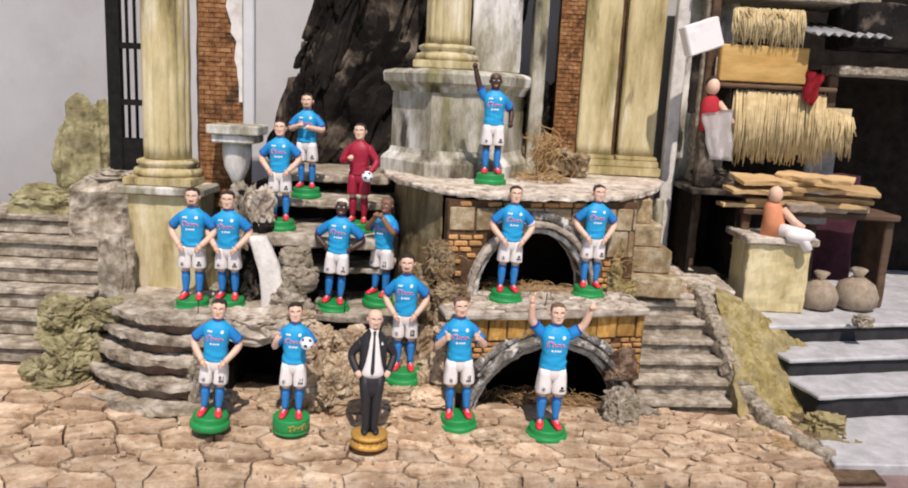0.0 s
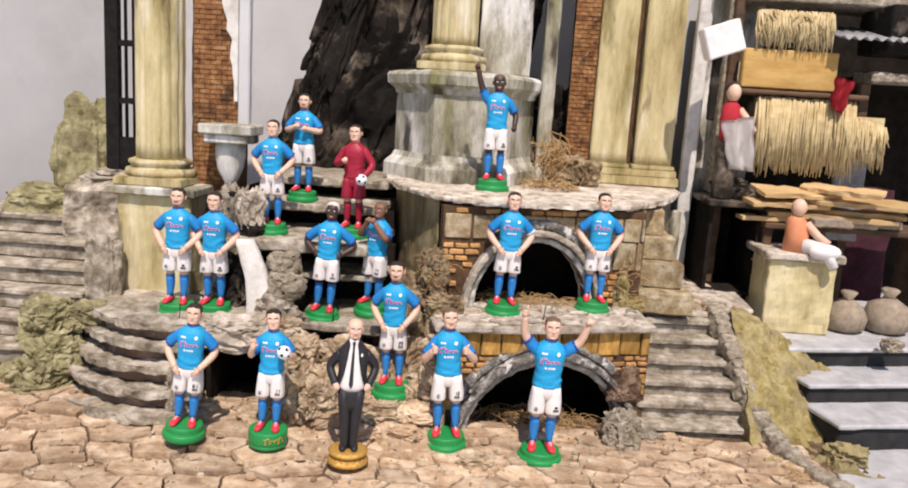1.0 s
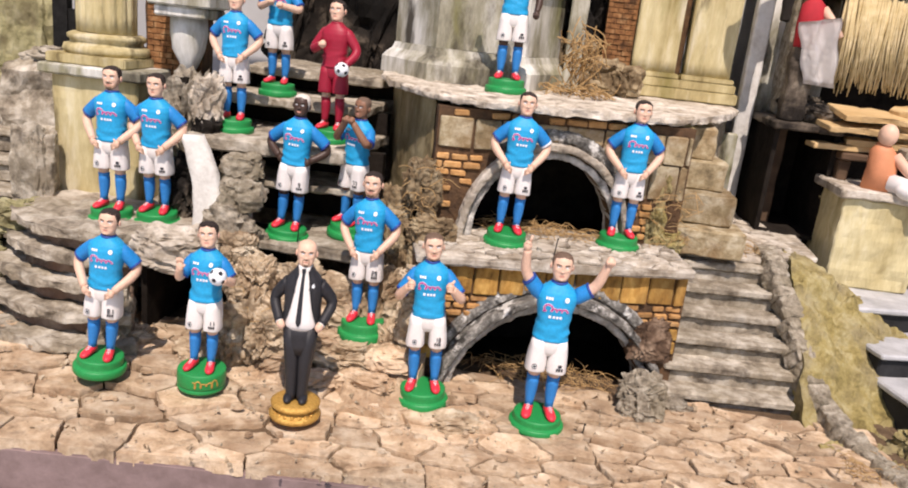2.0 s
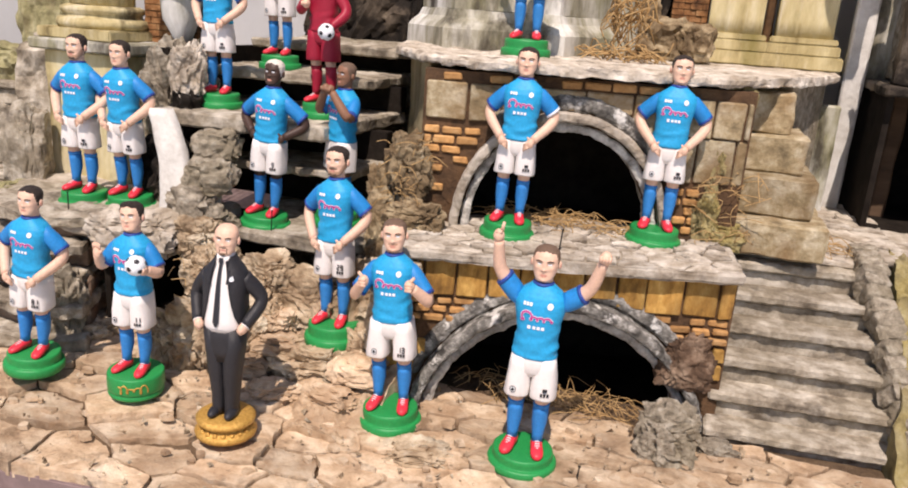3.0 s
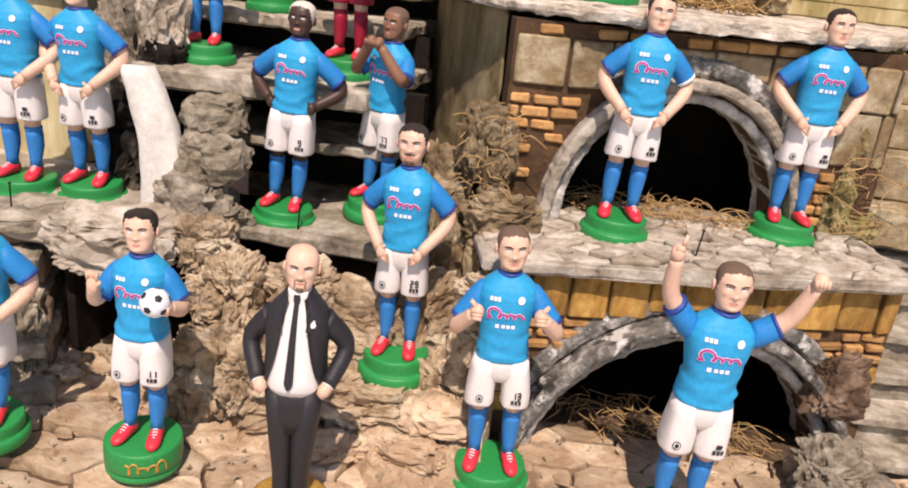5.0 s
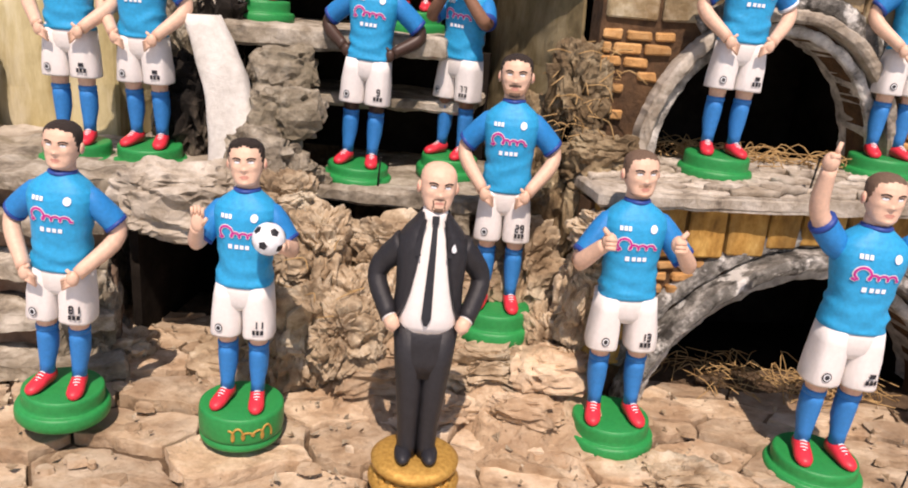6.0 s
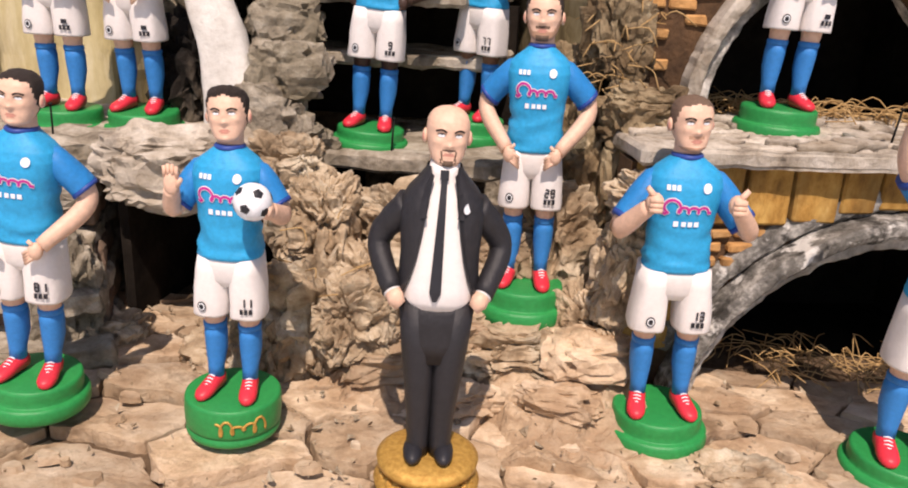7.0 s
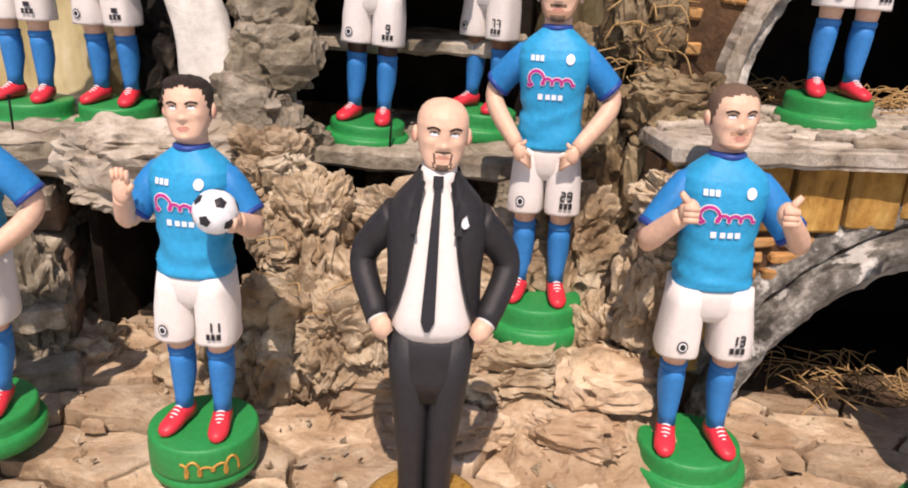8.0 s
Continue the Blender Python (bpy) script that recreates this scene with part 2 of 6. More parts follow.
def part(name, bm, material, parent, label="", smooth=False):
    ob = mesh_ob(name, bm, material, smooth)
    ob.parent = parent
    if label:
        tagged(ob, label)
    return ob


def empty(name, at=(0, 0, 0)):
    ob = new(name)
    ob.location = at
    ob.empty_display_size = 0.02
    return ob


def box(bm, x0, x1, y0, y1, z0, z1, m=None, mat=0):
    vs = [bm.verts.new(Vector(p) if m is None else m @ Vector(p)) for p in ((x0, y0, z0), (x1, y0, z0), (x1, y1, z0), (x0, y1, z0), (x0, y0, z1), (x1, y0, z1), (x1, y1, z1), (x0, y1, z1))]
    fs = []
    for f in ((0, 3, 2, 1), (4, 5, 6, 7), (0, 1, 5, 4), (1, 2, 6, 5), (2, 3, 7, 6), (3, 0, 4, 7)):
        face = bm.faces.new([vs[i] for i in f])
        face.material_index = mat
        fs.append(face)
    return vs, fs


def prism(bm, pts, z0, z1):
    lo, hi = [bm.verts.new((x, y, z0)) for x, y in pts], [bm.verts.new((x, y, z1)) for x, y in pts]
    bm.faces.new(lo[::-1])
    bm.faces.new(hi)
    n = len(pts)
    for i in range(n):
        bm.faces.new((lo[i], lo[(i + 1) % n], hi[(i + 1) % n], hi[i]))


def bevel(bm, w, seg=1):
    bmesh.ops.bevel(bm, geom=list(bm.edges), offset=w, segments=seg, affect="EDGES", clamp_overlap=True)


def fineness(bm, length, most=5):
    """Cuts long edges until none is longer than length."""
    for _ in range(most):
        es = [e for e in bm.edges if e.calc_length() > length]
        if not es:
            break
        bmesh.ops.subdivide_edges(bm, edges=es, cuts=1, use_grid_fill=True)
    bmesh.ops.triangulate(bm, faces=[f for f in bm.faces if len(f.verts) > 4])


def roughen(bm, amp, scale, seed=0.0, ridge=0.0):
    o = Vector((seed * 3.7, seed * 1.9, seed * 5.3))
    bm.normal_update()
    moved = []
    for v in bm.verts:
        p = v.co * scale + o
        d = noise.fractal(p, 0.9, 2.1, 4)
        if ridge:
            d += ridge * (noise.ridged_multi_fractal(p * 0.9, 0.8, 2.2, 4, 1.0, 2.0) - 1.1)
        moved.append(v.co + v.normal * amp * d + noise.noise_vector(p * 1.7) * amp * 0.5)
    for v, c in zip(bm.verts, moved):
        v.co = c


def rough_box(x0, x1, y0, y1, z0, z1, amp=0.0015, scale=40, length=0.012, seed=0.0, m=None, bev=0.002):
    bm = bmesh.new()
    box(bm, x0, x1, y0, y1, z0, z1, m)
    bevel(bm, bev)
    fineness(bm, length)
    roughen(bm, amp, scale, seed)
    return bm


def rough_prism(pts, z0, z1, amp=0.0015, scale=40, length=0.012, seed=0.0, bev=0.002):
    bm = bmesh.new()
    prism(bm, pts, z0, z1)
    bevel(bm, bev)
    bmesh.ops.triangulate(bm, faces=list(bm.faces))
    fineness(bm, length)
    roughen(bm, amp, scale, seed)
    return bm


def ease(v, a, b):
    v = max(0.0, min(1.0, (v - a) / (b - a)))
    return v * v * (3 - 2 * v)


def rock_mesh(size, seed, craggy=0.35, sub=4):
    """A weathered lump: faceted blocks, deep gullies between them and eroded pits."""
    bm = bmesh.new()
    bmesh.ops.create_icosphere(bm, subdivisions=sub, radius=1.0)
    o = Vector((seed * 2.3, seed * 4.1, seed * 1.3))
    for v in bm.verts:
        p = v.co.copy()
        q = Vector([math.copysign(abs(c) ** 0.72, c) for c in p])
        w = p + noise.noise_vector(p * 1.6 + o) * 0.32 + noise.noise_vector(p * 6.0 + o) * 0.06
        near, at = noise.voronoi(w * 1.35 + o)
        near2, at2 = noise.voronoi(w * 2.9 + o)
        gully = max(0.0, 1 - (near[1] - near[0]) / 0.16)
        gully2 = max(0.0, 1 - (near2[1] - near2[0]) / 0.14)
        pit = ease(0.46 - near2[0], 0.0, 0.22) * (noise.noise(at2[0] * 3.1) > 0.12)
        block = 0.36 * noise.noise(at[0] * 7.13) + 0.20 * noise.noise(at2[0] * 5.71)
        d = 0.26 * noise.fractal(p * 1.1 + o, 0.9, 2.0, 3) + craggy * (1.5 * block - 0.50 * gully * gully - 0.22 * gully2 - 0.48 * pit + 0.16 * noise.fractal(p * 4.5 + o, 0.8, 2.2, 5))
        w = q * (1 + d) + noise.noise_vector(p * 3.4 + o) * 0.10 + noise.noise_vector(p * 8.0 + o) * 0.045
        v.co = Vector((w.x * size[0], w.y * size[1], w.z * size[2])) * 0.5
    return bm


def rock(at, size, seed, material=None, label="craggy brown tufa rock in the bank", turn=0.0, craggy=0.35, sub=4, name="rock"):
    ob = mesh_ob(name, rock_mesh(size, seed, craggy, sub), material or M_ROCK)
    ob.matrix_world = pose(*at, 0, 0, turn)
    return tagged(ob, label, "rock", "rocks of the bank")


def bank(name, x0, x1, y0, y1, nx, ny, height, amp, scale, material, label, floor_z=0.05):
    """An uneven rocky slope over a rectangle, with a skirt to floor_z."""
    bm = bmesh.new()
    g = []
    for j in range(ny + 1):
        row = []
        for i in range(nx + 1):
            x, y = x0 + (x1 - x0) * i / nx, y0 + (y1 - y0) * j / ny
            p = Vector((x, y, 0.3)) * scale
            z = height(x, y) + amp * (noise.ridged_multi_fractal(p, 0.8, 2.2, 6, 1.0, 2.0) - 1.1) + amp * 0.8 * noise.fractal(p * 0.5, 0.9, 2.0, 3)
            w = noise.noise_vector(p * 1.9) * amp * 0.7
            row.append(bm.verts.new((x + w.x, y + w.y, z)))
        g.append(row)
    for j in range(ny):
        for i in range(nx):
            bm.faces.new((g[j][i], g[j][i + 1], g[j + 1][i + 1], g[j + 1][i]))
    for row in (g[0], g[-1], [r[0] for r in g], [r[-1] for r in g]):
        low = [bm.verts.new((v.co.x, v.co.y, floor_z)) for v in row]
        for i in range(len(row) - 1):
            bm.faces.new((row[i], row[i + 1], low[i + 1], low[i]))
    return tagged(mesh_ob(name, bm, material, False), label, "rock", kind="structure")


def ring(bm, at, a, b, n=20, power=2.3, ax=(1, 0, 0), ay=(0, 1, 0)):
    at, ax, ay = Vector(at), Vector(ax), Vector(ay)
    out = []
    for i in range(n):
        t = 2 * math.pi * i / n
        c, s = math.cos(t), math.sin(t)
        out.append(bm.verts.new(at + ax * a * math.copysign(abs(c) ** (2 / power), c) + ay * b * math.copysign(abs(s) ** (2 / power), s)))
    return out


def skin_rings(bm, rings, mat=0, caps=True, closed=True):
    fs = []
    for p, q in zip(rings, rings[1:]):
        n = len(p)
        for i in range(n if closed else n - 1):
            fs.append(bm.faces.new((p[i], p[(i + 1) % n], q[(i + 1) % n], q[i])))
    if caps:
        fs.append(bm.faces.new(rings[0][::-1]))
        fs.append(bm.faces.new(rings[-1]))
    for f in fs:
        f.material_index, f.smooth = mat, True


def lathe(bm, profile, mat=0, n=40, at=(0, 0, 0), squash=1.0):
    skin_rings(bm, [ring(bm, (at[0], at[1], at[2] + z), r, r * squash, n, 2.0) for r, z in profile], mat)


def tube(bm, pts, radii, mat=0, n=12):
    pts = [Vector(p) for p in pts]
    rings = []
    ref = Vector((0, 1, 0.13))
    for i, p in enumerate(pts):
        d = (pts[min(i + 1, len(pts) - 1)] - pts[max(i - 1, 0)]).normalized()
        ax = d.cross(ref).normalized()
        ay = ax.cross(d).normalized()
        r = radii[i]
        rings.append(ring(bm, p, r, r, n, 2.0, ax, -ay))
    skin_rings(bm, rings, mat)


def smooth_path(pts, k=5):
    """Catmull-Rom points through pts."""
    P = [Vector(p) for p in pts]
    P = [2 * P[0] - P[1]] + P + [2 * P[-1] - P[-2]]
    out = []
    for i in range(1, len(P) - 2):
        for j in range(k):
            t = j / k
            out.append(0.5 * ((2 * P[i]) + (P[i + 1] - P[i - 1]) * t + (2 * P[i - 1] - 5 * P[i] + 4 * P[i + 1] - P[i + 2]) * t * t + (3 * P[i] - P[i - 1] - 3 * P[i + 1] + P[i + 2]) * t ** 3))
    out.append(P[-2])
    return out


def ball(bm, at, r, mat=0, u=16, v=11, shape=None):
    rings = []
    top = bm.verts.new((at[0], at[1], at[2] + r[2]))
    bot = bm.verts.new((at[0], at[1], at[2] - r[2]))
    for j in range(1, v):
        t = math.pi * j / v
        z, s = -math.cos(t), math.sin(t)
        k = shape(z) if shape else 1.0
        rings.append([bm.verts.new((at[0] + r[0] * s * k * math.cos(2 * math.pi * i / u), at[1] + r[1] * s * k * math.sin(2 * math.pi * i / u), at[2] + r[2] * z)) for i in range(u)])
    skin_rings(bm, rings, mat, caps=False)
    for i in range(u):
        for f in (bm.faces.new((bot, rings[0][(i + 1) % u], rings[0][i])), bm.faces.new((top, rings[-1][i], rings[-1][(i + 1) % u]))):
            f.material_index, f.smooth = mat, True


def cells(x0, x1, y0, y1, n, rng, stretch=1.5, apart=0.72):
    """A rectangle cut into n uneven cells: polygons of points."""
    pts, least = [], apart * math.sqrt((x1 - x0) * (y1 - y0) / n)
    tries = 0
    while len(pts) < n and tries < n * 60:
        tries += 1
        p = Vector((rng.uniform(x0, x1), rng.uniform(y0, y1)))
        if all(((p.x - q.x) / stretch) ** 2 + ((p.y - q.y) * stretch) ** 2 > least * least for q in pts):
            pts.append(p)
    out = []
    for p in pts:
        poly = [Vector((x0, y0)), Vector((x1, y0)), Vector((x1, y1)), Vector((x0, y1))]
        for q in sorted(pts, key=lambda q: ((p.x - q.x) / stretch) ** 2 + ((p.y - q.y) * stretch) ** 2)[1:22]:
            mid = (p + q) / 2
            nrm = Vector(((q.x - p.x) / stretch ** 2, (q.y - p.y) * stretch ** 2))
            res = []
            for a, b in zip(poly, poly[1:] + poly[:1]):
                da, db = (a - mid).dot(nrm), (b - mid).dot(nrm)
                if da <= 0:
                    res.append(a)
                if da * db < 0:
                    res.append(a + (b - a) * (da / (da - db)))
            poly = res
            if len(poly) < 3:
                break
        if len(poly) >= 3:
            out.append(poly)
    return out


def worn_outline(poly, step, jag, gap, seed=0.0):
    """The polygon's outline cut into short steps, jagged and pulled in by gap."""
    c = sum(poly, Vector((0, 0))) / len(poly)
    out = []
    for a, b in zip(poly, poly[1:] + poly[:1]):
        n = max(1, int((b - a).length / step))
        for i in range(n):
            p = a + (b - a) * (i / n)
            f = noise.noise_vector(Vector((p.x * 120, p.y * 120, seed))) * jag + noise.noise_vector(Vector((p.x * 32, p.y * 32, seed + 3))) * jag * 1.6
            d = p - c
            k = max(0.3, 1 - gap / max(d.length, 1e-5))
            p = c + d * k + Vector((f.x, f.y))
            out.append((p.x, p.y))
    return out

# ---- the setting ----
ANG = 14.57
LOW = pose(0.064, 1.0, 0, 0, 0, ANG)   # face of the wall under the ledge
UPP = pose(0.058, 1.075, 0, 0, 0, ANG)  # face of the wall above the ledge


def arc_h(k, p):
    """Height of an arch at k (-1 to 1) of its half width; p 2: round, lower: flatter haunches."""
    return max(0.0, 1 - abs(k) ** p) ** (0.5 if p >= 2 else 0.64)


def arc_z(u, cu, hw, rise, spring, p):
    k = (u - cu) / hw
    return spring + rise * arc_h(k, p) if abs(k) < 1 else None


def arch_wall(u0, u1, v0, v1, z0, z1, cu, hw, rise, spring, p=1.9, n=60):
    """A wall with an arched opening that goes through it."""
    bm = bmesh.new()
    us = sorted({u0, u1, cu - hw, cu + hw, *[cu + hw * math.cos(math.pi * i / 30) for i in range(31)], *[u0 + (u1 - u0) * i / n for i in range(n + 1)]})
    us = [u for i, u in enumerate(us) if i == 0 or u - us[i - 1] > 1e-5]
    for a, b in zip(us, us[1:]):
        za, zb = arc_z(a, cu, hw, rise, spring, p), arc_z(b, cu, hw, rise, spring, p)
        inside = cu - hw - 1e-6 <= (a + b) / 2 <= cu + hw
        za, zb = (za or spring, zb or spring) if inside else (z0, z0)
        q = [bm.verts.new(p) for p in ((a, v0, za), (b, v0, zb), (b, v0, z1), (a, v0, z1), (a, v1, za), (b, v1, zb), (b, v1, z1), (a, v1, z1))]
        for f in ((0, 1, 2, 3), (5, 4, 7, 6), (4, 5, 1, 0), (3, 2, 6, 7)):
            bm.faces.new([q[i] for i in f])
    for u in (u0, u1, cu - hw, cu + hw):
        top = z1 if u in (u0, u1) else spring
        q = [bm.verts.new(p) for p in ((u, v0, z0), (u, v1, z0), (u, v1, top), (u, v0, top))]
        bm.faces.new(q)
    bmesh.ops.remove_doubles(bm, verts=bm.verts, dist=1e-5)
    return bm


def arch_band(cu, hw, rise, spring, w0, w1, v0, v1, amp=0.0014, n=90, seed=1.0, ends=(0.0, 1.0), p=1.9):
    bm = bmesh.new()
    rings = []
    for i in range(n + 1):
        t = math.pi * (1 - (ends[0] + (ends[1] - ends[0]) * i / n))
        def at(w, v):
            return bm.verts.new((cu + (hw + w) * math.cos(t), v, spring + (rise + w) * arc_h(math.cos(t), p)))
        m, b = (w0 + w1) / 2, (w1 - w0) * 0.18
        rings.append([at(w0, v1), at(w0, v0 + b), at(w0 + b, v0), at(m, v0 - b * 0.3), at(w1 - b, v0), at(w1, v0 + b), at(w1, v1)])
    skin_rings(bm, rings, 0)
    for f in bm.faces:
        f.smooth = False
    roughen(bm, amp, 120, seed)
    return bm


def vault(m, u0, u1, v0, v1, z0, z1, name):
    """Hollow behind an opening, shade painted black: back, sides, top and floor with thickness."""
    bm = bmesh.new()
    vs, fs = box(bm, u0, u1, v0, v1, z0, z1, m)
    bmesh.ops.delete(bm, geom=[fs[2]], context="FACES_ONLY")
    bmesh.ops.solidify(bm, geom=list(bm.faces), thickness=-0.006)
    return tagged(mesh_ob(name, bm, M_BLACK), "hollow behind a stone opening, its shade painted black", "hollow", kind="structure")


# ground far around, and the board that carries the display
bm = bmesh.new()
box(bm, -40, 40, -40, 40, -0.95, -0.9)
tagged(mesh_ob("ground", bm, M_WALL), "pale street paving far below the display", "ground", kind="structure")
bm = rough_prism([(-1.2, 0.70), (0.50, 0.868), (0.95, 0.91), (1.1, 1.75), (-1.2, 1.75)], 0.0, 0.052, 0.0006, 30, 0.08)
board = tagged(mesh_ob("display_board", bm, M_BOARD), "plum-brown board carrying the model village", "board", kind="structure")
table = empty("display_table", (0, 1.2, -0.9))
tagged(table, "plain timber table under the model village", "table")
for x in (-1.0, 0.9):
    for y in (-0.35, 0.45):
        bm = bmesh.new()
        box(bm, x - 0.03, x + 0.03, y - 0.03, y + 0.03, 0, 0.87)
        part("leg", bm, M_DARKWOOD, table)
bm = bmesh.new()
box(bm, -1.15, 1.05, -0.42, 0.52, 0.87, 0.9)
part("tabletop", bm, M_DARKWOOD, table)

# earth bed of the paving
def bed_z(x, y):
    return 0.058 + 0.012 * max(0.0, min(1.0, (y - 0.86) / 0.12)) + 0.010 * max(0.0, min(1.0, (-x - 0.15) / 0.3)) * max(0.0, min(1.0, (y - 0.84) / 0.1)) + 0.007 * max(0.0, min(1.0, -x / 0.08)) * max(0.0, min(1.0, (y - 0.83) / 0.05))


bm = bmesh.new()
g = []
for j in range(31):
    g.append([bm.verts.new((-0.95 + 1.50 * i / 90, (0.725 + 0.10 * (-0.95 + 1.50 * i / 90 + 1.0) * 1.0) * (1 - j / 30) + 1.08 * j / 30, 0)) for i in range(91)])
for row in g:
    for v in row:
        v.co.z = bed_z(v.co.x, v.co.y) - 0.004 + 0.002 * noise.fractal(v.co * 40, 0.9, 2, 4)
for j in range(30):
    for i in range(90):
        bm.faces.new((g[j][i], g[j][i + 1], g[j + 1][i + 1], g[j + 1][i]))
for row in (g[0], g[-1], [r[0] for r in g], [r[-1] for r in g]):
    low = [bm.verts.new((v.co.x, v.co.y, 0.05)) for v in row]
    for i in range(len(row) - 1):
        bm.faces.new((row[i], row[i + 1], low[i + 1], low[i]))
pavement = tagged(mesh_ob("pavement", bm, M_JOINT, True), "irregular sandy paving stones with dark cracked joints", "pavement", kind="structure")

# backdrop walls
bm = bmesh.new()
box(bm, -1.6, 1.6, 1.72, 1.78, -0.9, 1.6)
tagged(mesh_ob("wall_north", bm, M_WALL), "plain pale grey painted wall behind the display", "wall", kind="structure")
bm = bmesh.new()
box(bm, -0.62, 0.0, 0.0, 0.04, 0.05, 1.2, pose(-0.62, 1.66, 0, 0, 0, 48))
tagged(mesh_ob("wall_west", bm, M_WALL), "plain white painted side wall of the model", "wall", kind="structure")

# wall with the lower arch
wall_low = tagged(mesh_ob("wall_low", arch_wall(-0.05, 0.235, 0, 0.02, 0.05, 0.199, 0.10, 0.103, 0.083, 0.073), M_MORTAR), "ochre stone wall with a low wide arch", "wall", kind="structure")
wall_low.matrix_world = LOW
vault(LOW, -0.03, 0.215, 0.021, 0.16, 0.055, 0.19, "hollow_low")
part("arch_ring", arch_band(0.10, 0.103, 0.083, 0.073, 0.0, 0.0082, -0.007, 0.03, seed=2.0), M_PALEARCH, wall_low, "worn grey stone arch band")
part("arch_ring", arch_band(0.10, 0.103, 0.083, 0.073, 0.0100, 0.019, -0.018, 0.02, seed=3.0), M_GREYARCH, wall_low)
part("arch_hood", arch_band(0.10, 0.103, 0.083, 0.073, 0.0200, 0.034, -0.004, 0.01, seed=4.0, ends=(0.10, 0.86)), M_GREYARCH, wall_low)

# wall with the upper arch
wall_mid = tagged(mesh_ob("wall_mid", arch_wall(-0.045, 0.235, 0, 0.02, 0.19, 0.342, 0.080, 0.079, 0.09, 0.208, 2.0), M_MORTAR), "brick and plaster wall with a round arch", "wall", kind="structure")
wall_mid.matrix_world = UPP
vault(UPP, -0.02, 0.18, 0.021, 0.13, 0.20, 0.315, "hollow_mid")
part("arch_ring", arch_band(0.080, 0.079, 0.09, 0.208, 0.0, 0.0072, -0.005, 0.03, seed=5.0, p=2.0), M_PALEARCH, wall_mid, "worn grey stone arch band")
part("arch_ring", arch_band(0.080, 0.079, 0.09, 0.208, 0.0090, 0.017, -0.014, 0.02, seed=6.0, p=2.0), M_PALESLAB, wall_mid)
part("plaster_hood", arch_band(0.080, 0.079, 0.09, 0.208, 0.0175, 0.031, -0.005, 0.01, seed=7.0, ends=(0.3, 0.8), p=2.0), M_GREYARCH, wall_mid)

# ledge between the two walls
bm = rough_prism([tuple((LOW @ Vector(p))[:2]) for p in ((-0.05, -0.014, 0), (0.1, -0.017, 0), (0.236, -0.013, 0), (0.25, 0.10, 0), (0.10, 0.135, 0), (-0.05, 0.085, 0))], 0.1995, 0.2085, 0.0014, 45, 0.009, 3.0)
ledge = tagged(mesh_ob("ledge", bm, M_PALESLAB), "pale worn stone ledge over the low arch", "ledge", kind="structure")

# round terrace slab with its drum wall
DRUM = [(-0.105, 1.36), (-0.092, 1.27), (-0.065, 1.19), (-0.03, 1.125), (0.01, 1.075), (0.06, 1.058), (0.13, 1.072), (0.20, 1.095), (0.26, 1.115), (0.30, 1.17), (0.345, 1.26), (0.375, 1.35), (0.385, 1.5), (-0.1, 1.5)]
bm = rough_prism(DRUM, 0.3455, 0.353, 0.0026, 75, 0.006, 5.0)
tagged(mesh_ob("terrace_slab", bm, M_PALESLAB), "pale round terrace slab with chipped edge", "slab", kind="structure")
bm = bmesh.new()
prism(bm, [(-0.085, 1.36), (-0.075, 1.275), (-0.05, 1.20), (-0.018, 1.14), (0.006, 1.10), (0.0, 1.24), (0.0, 1.36)], 0.18, 0.343)
bevel(bm, 0.002)
fineness(bm, 0.012)
roughen(bm, 0.0018, 30, 8.0)
tagged(mesh_ob("drum_wall", bm, M_DRUM), "curved olive-brown stained drum wall", "wall", kind="structure")
bm = bmesh.new()
prism(bm, [(0.28, 1.20), (0.335, 1.28), (0.365, 1.36), (0.365, 1.5), (0.0, 1.5), (0.0, 1.26), (0.2, 1.26)], 0.05, 0.343)
tagged(mesh_ob("terrace_core", bm, M_GREYROCK), "rough grey stone core under the terrace", "wall", kind="structure")

# hexagonal pedestal
ped = empty("pedestal", (0.020, 1.345, 0.353))
tagged(ped, "stained grey hexagonal plaster pedestal with moulded cap", "pedestal")


def hexagon(r, k=1.0):
    return [(0.84 * r * math.cos(radians(60 * i + 8)), 0.84 * r * k * math.sin(radians(60 * i + 8))) for i in range(6)]


def hex_stack(levels, material, name, label=""):
    bm = bmesh.new()
    rings = [[bm.verts.new((x, y, z)) for x, y in hexagon(r)] for r, z in levels]
    skin_rings(bm, rings)
    for f in bm.faces:
        f.smooth = False
    fineness(bm, 0.02)
    roughen(bm, 0.0008, 40, 2.0)
    return part(name, bm, material, ped, label)


hex_stack([(0.152, 0), (0.152, 0.02), (0.147, 0.025), (0.137, 0.032), (0.133, 0.04)], M_PEDESTAL, "foot", "mossy moulded foot")
hex_stack([(0.132, 0.04), (0.131, 0.13)], M_PEDESTAL, "shaft")
hex_stack([(0.134, 0.13), (0.137, 0.137), (0.150, 0.145), (0.152, 0.158), (0.148, 0.162), (0.128, 0.166)], M_PEDESTAL, "cap")


